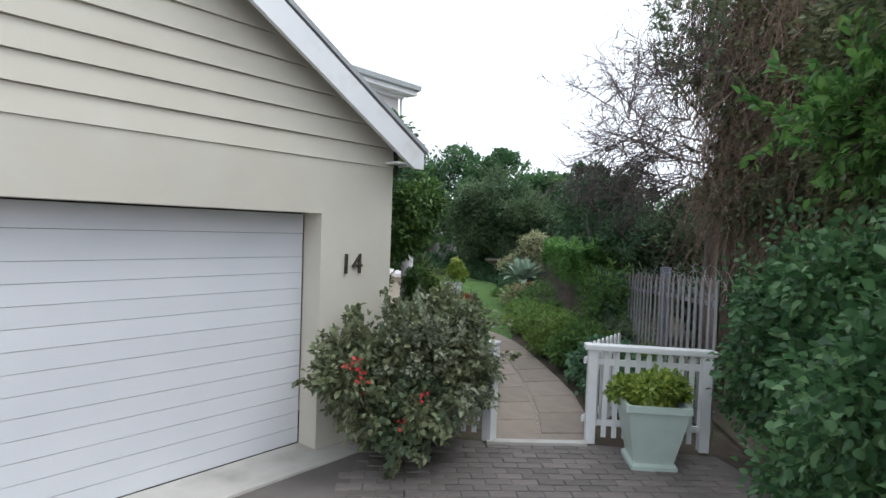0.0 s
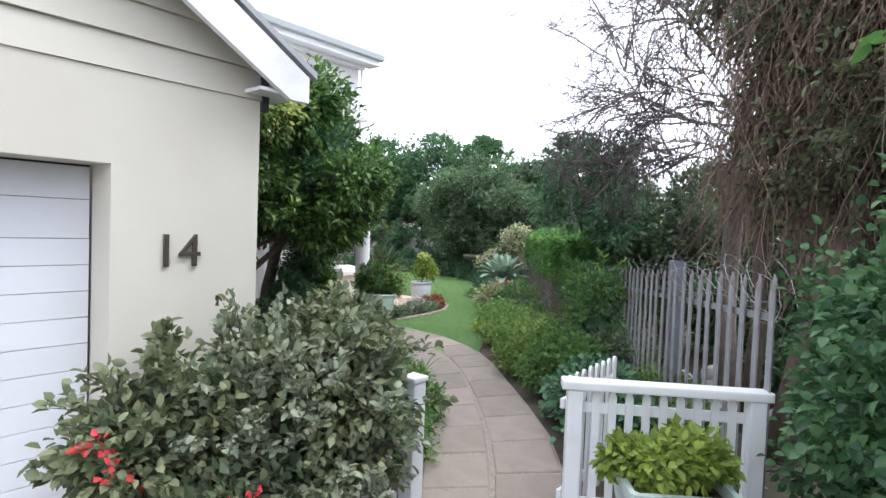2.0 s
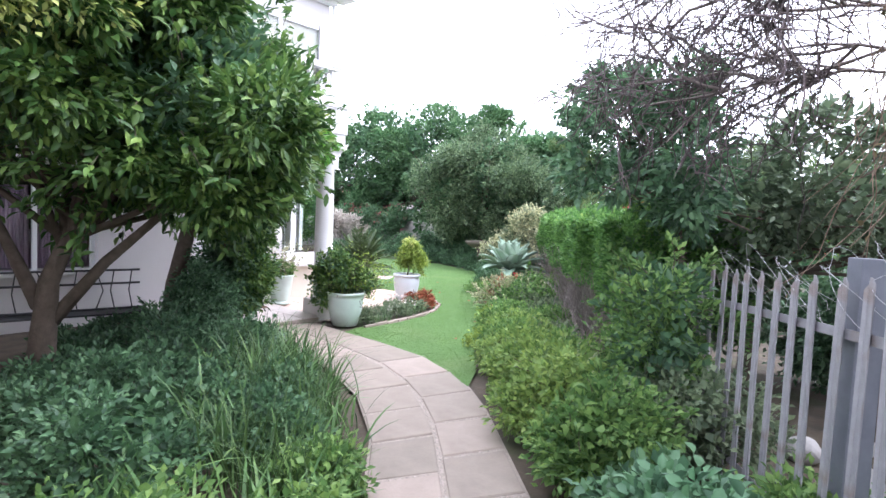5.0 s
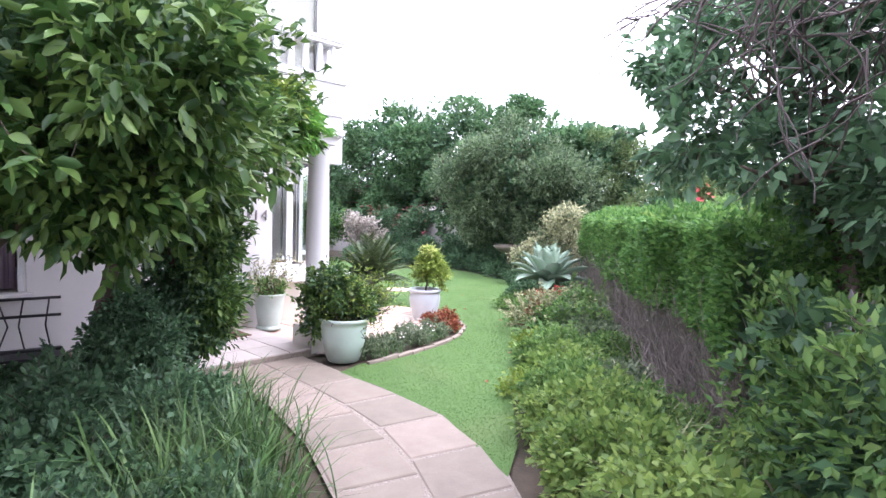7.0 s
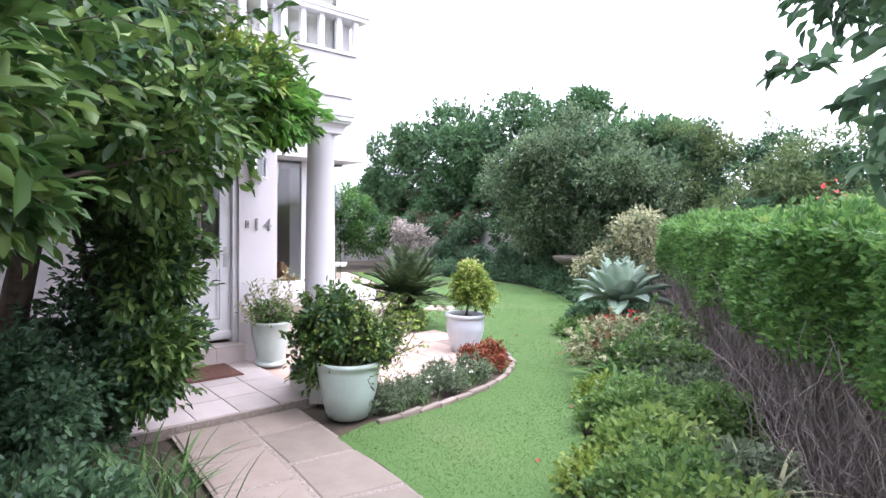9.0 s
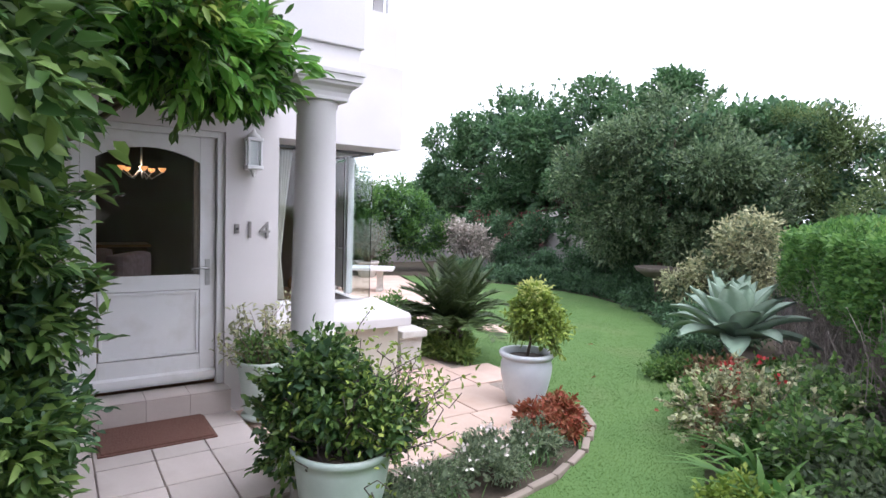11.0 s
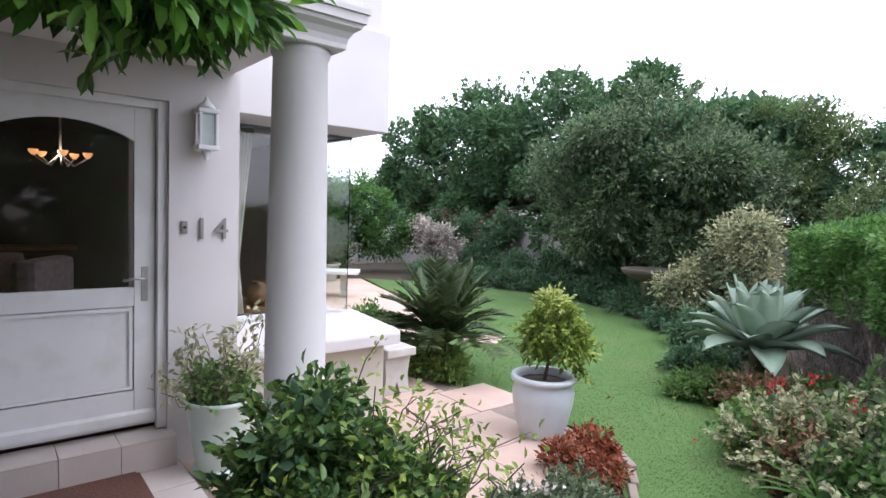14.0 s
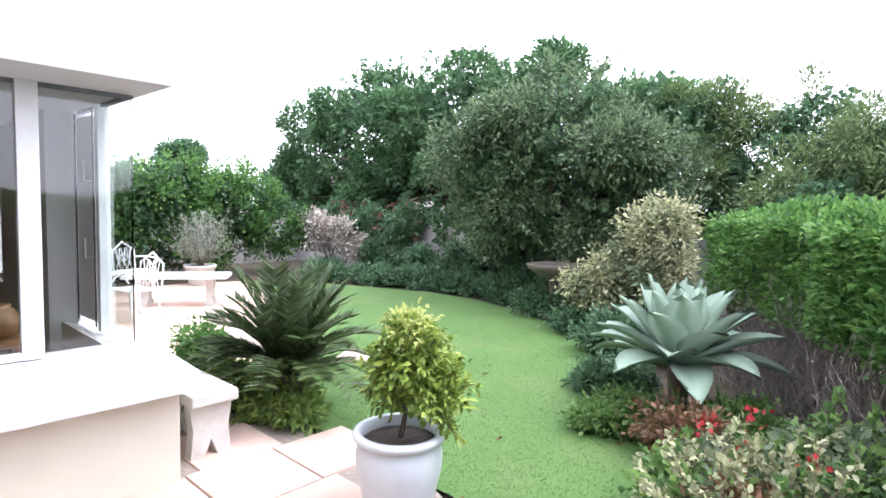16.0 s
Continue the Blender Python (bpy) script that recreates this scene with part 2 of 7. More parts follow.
L_VIVID = leaf_material("vivid_young_leaf", (0.09, 0.25, 0.035), (0.19, 0.4, 0.075), 0.35, 0.4, 0.5)
L_FEATHER = leaf_material("feathery_olive_leaf", (0.085, 0.14, 0.05), (0.165, 0.23, 0.09), 0.4, 0.55, 0.45)
M_PEBBLE = material("joint_pebbles", (0.2, 0.165, 0.135), (0.4, 0.35, 0.3), 40, 0.9, 0.2, island=0.35)
L_BRONZE = leaf_material("bronze_leaf", (0.13, 0.085, 0.04), (0.27, 0.16, 0.09), 0.45, 0.6, 0.3)
L_DRY = leaf_material("brownish_creeper_leaf", (0.117, 0.098, 0.046), (0.195, 0.169, 0.078), 0.5, 0.6, 0.36)
L_MIXED = leaf_material("dull_olive_leaf", (0.079, 0.111, 0.050), (0.157, 0.163, 0.083), 0.55, 0.5, 0.36)
L_VAR = leaf_material("white_edged_leaf", (0.17, 0.2, 0.125), (0.29, 0.32, 0.22), 0.35, 0.5, 0.25)
L_HAZE = leaf_material("soft_greygreen_leaf", (0.085, 0.135, 0.075), (0.15, 0.2, 0.115), 0.4, 0.5, 0.4)
M_HEDGETWIG = material("grey_hedge_twigs", (0.15, 0.125, 0.11), (0.33, 0.29, 0.26), 6, 0.9, 0.2, island=0.4)
L_CREAM = leaf_material("cream_variegated_leaf", (0.3, 0.32, 0.17), (0.45, 0.46, 0.28), 0.4, 0.55, 0.3)
L_RUST = leaf_material("rust_leaf", (0.2, 0.055, 0.025), (0.36, 0.13, 0.055), 0.4, 0.6, 0.2)
L_LAV = leaf_material("silver_leaf", (0.22, 0.27, 0.22), (0.33, 0.38, 0.31), 0.3, 0.7, 0.2)
L_PALEBUSH = leaf_material("pale_bloom", (0.35, 0.32, 0.28), (0.55, 0.51, 0.45), 0.35, 0.7, 0.25)


# ---- builders ----
def part(name, bm, mat, parent=None, label=""):
    me = bpy.data.meshes.new(name)
    bm.to_mesh(me)
    bm.free()
    me.materials.append(mat)
    ob = new(name, me)
    ob.parent = parent
    if label:
        ob["label"] = label
    return ob


def thing(name, label, category, group="", kind="", at=(0, 0, 0), rz=0):
    ob = new(name)
    ob.empty_display_size = 0.1
    ob.matrix_world = pose(*at, 0, 0, rz)
    return tagged(ob, label, category, group, kind)


def child(name, me, parent, m=None, label=""):
    ob = new(name, me)
    ob.parent = parent
    if m is not None:
        ob.matrix_basis = m
    if label:
        ob["label"] = label
    return ob


def box(lo, hi, bevel=0.0, bm=None):
    bm2 = bmesh.new()
    bmesh.ops.create_cube(bm2, size=1)
    s = [max(h - l, 1e-4) for l, h in zip(lo, hi)]
    bmesh.ops.scale(bm2, vec=s, verts=bm2.verts)
    bmesh.ops.translate(bm2, vec=[(l + h) / 2 for l, h in zip(lo, hi)], verts=bm2.verts)
    if bevel:
        bmesh.ops.bevel(bm2, geom=list(bm2.edges), offset=bevel, segments=2, affect="EDGES", profile=0.6)
    if bm is None:
        return bm2
    me = bpy.data.meshes.new("tmp")
    bm2.to_mesh(me)
    bm2.free()
    bm.from_mesh(me)
    bpy.data.meshes.remove(me)
    return bm


def prism(points, axis, a, b, bm=None):
    """A polygon in the plane across an axis, pulled from a to b along it."""
    bm = bm or bmesh.new()

    def at(p, v):
        return {"x": (v, p[0], p[1]), "y": (p[0], v, p[1]), "z": (p[0], p[1], v)}[axis]
    lo = [bm.verts.new(at(p, a)) for p in points]
    hi = [bm.verts.new(at(p, b)) for p in points]
    n = len(points)
    bm.faces.new(lo)
    bm.faces.new(hi[::-1])
    for i in range(n):
        bm.faces.new((lo[i], hi[i], hi[(i + 1) % n], lo[(i + 1) % n]))
    bmesh.ops.recalc_face_normals(bm, faces=bm.faces)
    return bm


def lathe(profile, seg=36, bm=None, centre=(0, 0)):
    bm = bm or bmesh.new()
    rings = []
    for r, z in profile:
        rings.append([bm.verts.new((centre[0] + r * math.cos(2 * math.pi * i / seg), centre[1] + r * math.sin(2 * math.pi * i / seg), z)) for i in range(seg)])
    for a, b in zip(rings, rings[1:]):
        for i in range(seg):
            f = bm.faces.new((a[i], a[(i + 1) % seg], b[(i + 1) % seg], b[i]))
            f.smooth = True
    if profile[0][0] > 0.001:
        bm.faces.new(rings[0][::-1])
    if profile[-1][0] > 0.001:
        bm.faces.new(rings[-1])
    return bm


def tube(points, radii, sides=8, bm=None):
    bm = bm or bmesh.new()
    pts = [Vector(p) for p in points]
    rings = []
    for i, p in enumerate(pts):
        d = (pts[min(i + 1, len(pts) - 1)] - pts[max(i - 1, 0)]).normalized()
        u = d.cross(Vector((0.31, 0.17, 0.93))).normalized()
        v = d.cross(u)
        r = radii[i] if isinstance(radii, (list, tuple)) else radii
        rings.append([bm.verts.new(p + u * r * math.cos(2 * math.pi * k / sides) + v * r * math.sin(2 * math.pi * k / sides)) for k in range(sides)])
    for a, b in zip(rings, rings[1:]):
        for k in range(sides):
            f = bm.faces.new((a[k], a[(k + 1) % sides], b[(k + 1) % sides], b[k]))
            f.smooth = True
    bm.faces.new(rings[0][::-1])
    bm.faces.new(rings[-1])
    return bm


def raw(name, verts, faces, mat, parent=None, label="", smooth=False):
    """A mesh from arrays: verts (N, 3), faces (M, 3 or 4)."""
    me = bpy.data.meshes.new(name)
    verts, faces = np.asarray(verts, np.float32), np.asarray(faces, np.int32)
    k = faces.shape[1]
    me.vertices.add(len(verts))
    me.vertices.foreach_set("co", verts.ravel())
    me.loops.add(faces.size)
    me.loops.foreach_set("vertex_index", faces.ravel())
    me.polygons.add(len(faces))
    me.polygons.foreach_set("loop_start", np.arange(0, faces.size, k, dtype=np.int32))
    me.update(calc_edges=True)
    if smooth:
        me.polygons.foreach_set("use_smooth", np.ones(len(faces), bool))
    me.materials.append(mat)
    ob = new(name, me)
    ob.parent = parent
    if label:
        ob["label"] = label
    return ob


def unit(a):
    return a / np.maximum(np.linalg.norm(a, axis=1, keepdims=True), 1e-9)


def leaves(name, P, D, L, W, mat, parent, label="", rich=False, fold=0.25, kind=""):
    """One folded blade for each point P, along D, L long and W wide."""
    n = len(P)
    L = np.broadcast_to(L, (n,))[:, None] * rng.uniform(0.7, 1.25, (n, 1))
    W = np.broadcast_to(W, (n,))[:, None] * rng.uniform(0.75, 1.2, (n, 1))
    D = unit(D)
    S = unit(np.cross(D, rng.normal(size=(n, 3)) * 0.6 + [0, 0, 1]))
    N = np.cross(S, D)
    if rich:
        V = np.stack([P, P + D * L * 0.3 + S * W * 0.42 + N * W * fold, P + D * L * 0.68 + S * W * 0.4 + N * W * fold * 0.6, P + D * L - N * L * 0.12,
                      P + D * L * 0.68 - S * W * 0.4 + N * W * fold * 0.6, P + D * L * 0.3 - S * W * 0.42 + N * W * fold, P + D * L * 0.5], 1).reshape(-1, 3)
        F = np.array([[0, 6, 1], [1, 6, 2], [2, 6, 3], [3, 6, 4], [4, 6, 5], [5, 6, 0]])
        k = 7
    else:
        V = np.stack([P, P + D * L * 0.5 + S * W * 0.5 + N * W * fold, P + D * L, P + D * L * 0.5 - S * W * 0.5 + N * W * fold], 1).reshape(-1, 3)
        F = np.array([[0, 2, 1], [0, 3, 2]])
        k = 4
    F = (F[None] + (np.arange(n) * k)[:, None, None]).reshape(-1, 3)
    ob = raw(name, V, F, mat, parent, label, smooth=rich)
    if kind:
        ob["kind"] = kind
    return ob


def crown_points(blobs, n, clump=0.1, per=30, fill=0.25, floor=0.03, rough=0.22):
    """Leaf places and ways for a crown made of uneven clumps round ellipsoids (centre, radii)."""
    area = np.array([(r[0] * r[1] + r[1] * r[2] + r[0] * r[2]) for _, r in blobs])
    share = area / area.sum()
    Ps, Ds = [], []
    for (c, r), s in zip(blobs, share):
        m = max(int(n * s / per), 3)
        u = unit(rng.normal(size=(m, 3)))
        wob = np.array([noise.noise(Vector(v) * 1.7 + Vector(c)) for v in u])[:, None]
        rad = (1 + rough * wob) * (1 - fill * np.abs(rng.normal(size=(m, 1))) * 0.6)
        cc = np.array(c) + np.array(r) * u * rad
        k = rng.integers(int(per * 0.5), int(per * 1.5) + 1, m)
        idx = np.repeat(np.arange(m), k)
        off = unit(rng.normal(size=(len(idx), 3))) * rng.uniform(0.05, 1, (len(idx), 1)) ** 0.5 * clump * 1.9 * rng.uniform(0.6, 1.3, (m, 1))[idx]
        P = cc[idx] + off
        D = u[idx] * 0.7 + unit(off) * 0.7 + rng.normal(size=(len(idx), 3)) * 0.5 + [0, 0, -0.1]
        Ps.append(P)
        Ds.append(D)
    P, D = np.concatenate(Ps), np.concatenate(Ds)
    ok = P[:, 2] > floor
    return P[ok], D[ok]


def billow(blobs, k, lo, hi, sink=0.7):
    """Smaller lumps over the upper and outer side of larger ones, for a crown like a cauliflower."""
    out = []
    for c, r in blobs:
        n = max(int(k * (r[0] * r[1] + r[1] * r[2] + r[0] * r[2]) / 3), 6)
        for u in unit(rng.normal(size=(n, 3))):
            q = rng.uniform(lo, hi)
            out.append((tuple(np.array(c) + np.array(r) * u * rng.uniform(0.82, 1.0) - u * q * sink), (q, q, q * 0.8)))
    return out


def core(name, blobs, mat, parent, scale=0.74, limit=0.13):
    """The dark inside of a dense plant: rough, many-leaved lumps hidden below the outer leaves. A darker mat puts the
    inner shade into the leaf colour.
    """
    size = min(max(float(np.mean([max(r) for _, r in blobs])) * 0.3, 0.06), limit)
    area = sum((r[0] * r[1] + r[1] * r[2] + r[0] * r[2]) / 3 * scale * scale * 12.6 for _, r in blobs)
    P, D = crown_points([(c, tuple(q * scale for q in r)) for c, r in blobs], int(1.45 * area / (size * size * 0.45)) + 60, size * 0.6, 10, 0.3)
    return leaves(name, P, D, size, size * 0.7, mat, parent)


def bush(name, label, blobs, n, L, W, mat, clump=0.08, per=26, rich=False, category="shrub", stems=True, inner=None, group="", fill=0.25, at=None, lumps=True, shoots=0):
    base = at or (sum(b[0][0] for b in blobs) / len(blobs), sum(b[0][1] for b in blobs) / len(blobs))
    t = thing(name, label, category, group)
    small = float(np.mean([min(r) for _, r in blobs]))
    P, D = crown_points(billow(blobs, 9 / max(small, 0.15) ** 2, small * 0.22, small * 0.5) if lumps else blobs, n, clump, per, fill)
    leaves("foliage", P, D, L, W, mat, t, rich=rich)
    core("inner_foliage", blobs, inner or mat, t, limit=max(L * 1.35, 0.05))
    if shoots:
        sprays(t, blobs, shoots, small * 0.6, mat, L, W, rich=rich)
    if stems:
        bm = bmesh.new()
        for c, r in blobs:
            for _ in range(4):
                e = Vector(c) + Vector([random.uniform(-0.6, 0.6) * q for q in r])
                s = Vector((base[0] + random.uniform(-0.08, 0.08), base[1] + random.uniform(-0.08, 0.08), -0.02))
                mid = s.lerp(e, 0.5) + Vector((random.uniform(-0.1, 0.1), random.uniform(-0.1, 0.1), 0.05))
                tube([s, mid, e], [0.022, 0.014, 0.005], 5, bm)
        part("branching", bm, M_BARK, t)
    return t


def sprays(t, blobs, n, ln, mat, L, W, name="shoot_foliage", twig=M_BARK, up=0.35, rich=True):
    """Loose leafy shoots that break a plant's outline."""
    lines, P, D = [], [], []
    for _ in range(n):
        c, r = blobs[rng.integers(len(blobs))]
        u = unit(rng.normal(size=(1, 3)) + [0, 0, up])[0]
        s = np.array(c) + np.array(r) * u * 0.8
        q = ln * rng.uniform(0.4, 1.2)
        w = u + rng.normal(size=3) * 0.4 + [0, 0, up * 0.6]
        pts = s + np.linspace(0, 1, 7)[:, None] * w / np.linalg.norm(w) * q + np.cumsum(rng.normal(size=(7, 3)) * q * 0.045, 0)
        if pts[:, 2].min() < 0.03:
            continue
        lines.append(pts[::2])
        k = np.repeat(pts[1:], 4, 0) + rng.normal(size=(24, 3)) * L * 0.25
        P.append(k)
        D.append(rng.normal(size=(24, 3)) * 0.8 + w)
    strands("shoot_growth", lines, 0.004, twig, t)["kind"] = "stuff"
    leaves(name, np.concatenate(P), np.concatenate(D), L, W, mat, t, rich=rich)


def strands(name, lines, radius, mat, parent, label=""):
    """Many thin three-sided strands; each line is an array of points."""
    V, F, o = [], [], 0
    for ln in lines:
        ln = np.asarray(ln, float)
        m = len(ln)
        d = unit(np.gradient(ln, axis=0))
        u = unit(np.cross(d, [0.3, 0.5, 0.81]))
        v = np.cross(d, u)
        r = (radius * np.linspace(1, 0.45, m))[:, None]
        ring = np.stack([ln + u * r, ln - u * r * 0.5 + v * r * 0.87, ln - u * r * 0.5 - v * r * 0.87], 1)
        V.append(ring.reshape(-1, 3))
        i = np.arange(m - 1)[:, None] * 3 + o
        for k in range(3):
            k2 = (k + 1) % 3
            F.append(np.concatenate([i + k, i + k2, i + 3 + k2, i + 3 + k], 1))
        o += m * 3
    return raw(name, np.concatenate(V), np.concatenate(F), mat, parent, label)


def straps(name, centre, n, length, width, mat, parent, lean=0.6, spread=0.05):
    """A tuft of arching strap leaves from one foot."""
    V, F = [], []
    o = 0
    for _ in range(n):
        a = rng.uniform(0, 2 * np.pi)
        ln = length * rng.uniform(0.55, 1.15)
        le = lean * rng.uniform(0.4, 1.4)
        s = np.linspace(0, 1, 6)
        out = ln * le * s ** 1.5
        up = ln * (s - 0.55 * le * s ** 2.4)
        dx, dy = np.cos(a), np.sin(a)
        foot = np.array(centre) + [*rng.normal(size=2) * spread, 0]
        mid = foot + np.stack([dx * out, dy * out, up], 1)
        w = width * np.array([0.7, 1, 1, 0.85, 0.55, 0.05])[:, None] * 0.5
        side = np.array([-dy, dx, 0])[None] * w
        V.append(np.stack([mid - side, mid + side], 1).reshape(-1, 3))
        i = np.arange(5)[:, None] * 2 + o
        F.append(np.concatenate([i, i + 1, i + 3, i + 2], 1))
        o += 12
    return raw(name, np.concatenate(V), np.concatenate(F), mat, parent)


def text_mesh(name, text, size, depth):
    cu = bpy.data.curves.new("t", "FONT")
    cu.body, cu.size, cu.extrude, cu.align_x = text, size, depth, "CENTER"
    tmp = bpy.data.objects.new("t", cu)
    scene.collection.objects.link(tmp)
    bpy.context.view_layer.update()
    me = bpy.data.meshes.new_from_object(tmp.evaluated_get(bpy.context.evaluated_depsgraph_get()))
    bpy.data.objects.remove(tmp)
    me.name = name
    return me


def rebase(t, base):
    """Moves the Empty of a thing to its base, its parts staying where they are."""
    t.location = base
    for c in t.children:
        c.location = c.location - Vector(base)
    return t


# ---- ground ----
def grid_sheet(name, poly, z, mat, step=0.25, wave=0.0):
    """A flat polygon with a little unevenness."""
    bm = bmesh.new()
    f = bm.faces.new([bm.verts.new((x, y, z)) for x, y in poly])
    bmesh.ops.triangulate(bm, faces=[f])
    return part(name, bm, mat)


gb = bmesh.new()
gb.faces.new([gb.verts.new(v) for v in ((-600, -600, -0.03), (600, -600, -0.03), (600, 600, -0.03), (-600, 600, -0.03))])
tagged(part("ground", gb, M_SOIL), "dark garden soil with leaf litter around the house", "ground", kind="structure")

LAWN = [(-5.0, 8.1), (-5.25, 8.55), (-5.8, 9.25), (-6.5, 10.3), (-7.2, 11.3), (-7.75, 12.2), (-8.2, 13.0), (-8.85, 13.95), (-9.6, 15.2), (-10.3, 15.95), (-11.2, 16.6),
        (-12.3, 17.2), (-13.6, 17.6), (-14.9, 17.6), (-15.9, 17.2), (-17.4, 16.6), (-18.6, 15.6), (-16.6, 14.95), (-14.2, 14.2), (-12.4, 13.2), (-11.2, 11.95), (-10.0, 11.75), (-9.0, 11.78), (-8.62, 11.62),
        (-8.02, 11.0), (-7.85, 10.5), (-7.74, 9.8), (-7.72, 9.05), (-7.6, 8.7), (-7.0, 8.72), (-6.03, 8.6)]
tagged(grid_sheet("lawn", LAWN, 0.004, M_LAWN), "short mown green lawn curving between flower beds", "lawn", kind="structure")


def inside(P, poly):
    x, y = P[:, 0], P[:, 1]
    res = np.zeros(len(P), bool)
    for (x1, y1), (x2, y2) in zip(poly, poly[1:] + poly[:1]):
        c = ((y1 > y) != (y2 > y)) & (x < (x2 - x1) * (y - y1) / (y2 - y1 + 1e-12) + x1)
        res ^= c
    return res


def blades(name, poly, n, h, mat, label, focus=None):
    a = np.array(poly)
    lo, hi = a.min(0), a.max(0)
    P = rng.uniform(lo, hi, (n, 2))
    if focus is not None:
        d = np.linalg.norm(P - np.array(focus), axis=1)
        P = P[rng.uniform(size=n) < np.clip(1.2 - d / 9, 0.12, 1)]
    P = P[inside(P, poly)]
    n = len(P)
    foot = np.concatenate([P, np.full((n, 1), 0.002)], 1)
    a = rng.uniform(0, 2 * np.pi, n)
    side = np.stack([np.cos(a), np.sin(a), 0 * a], 1) * rng.uniform(0.002, 0.0045, (n, 1))
    tip = foot + np.concatenate([rng.normal(size=(n, 2)) * h * 0.75, rng.uniform(0.3, 1.0, (n, 1)) * h], 1)
    V = np.stack([foot - side, foot + side, tip], 1).reshape(-1, 3)
    return tagged(raw(name, V, np.arange(3 * n).reshape(-1, 3), mat), label, "grass", kind="stuff")


blades("grass", LAWN, 1100000, 0.014, M_BLADE, "short green blades of mown grass", focus=(-7.0, 10.0))

# driveway and its pavers
DRIVE = [(-3.31, -8), (6, -8), (2.2, 0.0), (-0.2, 4.6), (-0.75, 5.0), (-1.73, 4.44), (-2.39, 3.82), (-3.31, 3.3)]
tagged(grid_sheet("driveway", DRIVE, -0.008, M_PAVED), "worn grey brick-paved driveway in front of the garage", "driveway", kind="structure")
drive_thing = bpy.data.objects["driveway"]
bm = box((-0.1, -0.048, -0.04), (0.1, 0.048, 0.012), 0.008)
brick_me = bpy.data.meshes.new("brick")
bm.to_mesh(brick_me)
bm.free()
brick_me.materials.append(M_PAVER)

# the strip of plaster at the garage's foot
tagged(part("apron", box((-3.55, -2.36, -0.03), (-3.05, 2.9, 0.015), 0.006), M_CONC), "pale concrete strip along the garage door", "apron", kind="structure")
tagged(part("threshold", prism([(-2.42, 3.79), (-2.36, 3.73), (-1.68, 4.36), (-1.74, 4.42)], "z", -0.02, 0.03), M_CONC), "pale concrete threshold under the garden gate", "threshold", kind="structure")

# garden path bed
PL = [(-2.36, 3.82), (-3.0, 4.6), (-3.55, 5.3), (-4.1, 5.95), (-4.75, 6.6), (-5.5, 7.12), (-6.3, 7.45), (-7.2, 7.68), (-8.42, 7.76)]
PR = [(-1.72, 4.44), (-2.15, 5.25), (-2.6, 5.85), (-3.15, 6.42), (-3.75, 7.0), (-4.5, 7.72), (-5.2, 8.28), (-6.2, 8.66), (-8.42, 8.8)]
tagged(grid_sheet("path_bed", PL + PR[::-1], 0.002, M_GROUT), "pebbly mortar bed under the garden path slabs", "path", kind="structure")
path_bed = bpy.data.objects["path_bed"]

# entrance terrace, patio and back patio
terrace = tagged(part("terrace", box((-10.08, 6.9, -0.03), (-8.43, 9.0, 0.055), 0.006), M_GROUT), "raised entrance terrace bedded in mortar", "terrace", kind="structure")
PATIO = [(-8.42, 8.95), (-8.15, 9.2), (-8.35, 9.9), (-8.5, 10.6), (-8.75, 11.15), (-8.7, 11.6), (-9.1, 11.75), (-9.9, 11.72), (-10.9, 11.72), (-11.3, 11.35), (-11.2, 10.6), (-10.25, 10.6), (-10.25, 9.0)]
tagged(grid_sheet("patio_bed", PATIO, 0.006, M_GROUT), "mortar bed under the pink flagstones", "patio", kind="structure")
patio_bed = bpy.data.objects["patio_bed"]
BACKPATIO = [(-11.3, 11.35), (-12.4, 13.1), (-14.2, 14.1), (-16.6, 14.9), (-18.6, 15.5), (-19.0, 14.5), (-18.5, 11.0), (-12.0, 10.8)]
tagged(grid_sheet("back_patio", BACKPATIO, 0.002, M_PATIO), "pinkish paved patio beside the lawn", "patio", kind="structure")

def pieces(name, boxes, mat, parent, bevel=0.004, label=""):
    for lo, hi in boxes:
        part(name, box(lo, hi, bevel), mat, parent, label)


# ---- garage ----
garage = thing("garage", "cream plastered garage with clad gable and white sectional door", "garage")
GX, GY, GW, GZ = -3.31, 3.36, -2.36, 2.04
RIDGE_Y, SLOPE = 0.1, 0.59
b = prism([(-3.3, -0.05), (GW, -0.05), (GW, GZ), (2.54, GZ), (2.54, -0.05), (GY, -0.05), (GY, 2.5), (-3.3, 2.5)], "x", -3.55, GX)
part("wall", b, M_CREAM, garage)
top = 2.66 + (GY - RIDGE_Y) * SLOPE
b = prism([(GY, 2.5), (GY, 2.66), (RIDGE_Y, top), (-3.16, 2.66), (-3.16, 2.5)], "x", -3.5, -3.335)
part("gable", b, M_CREAM, garage)
pieces("side_wall", [((-9.6, GY - 0.22, -0.05), (-3.56, GY, 2.5)), ((-9.6, -3.3, -0.05), (-3.56, -3.08, 2.5)), ((-9.6, -3.08, -0.05), (-9.4, GY - 0.22, 2.5))], M_CREAM, garage, 0)
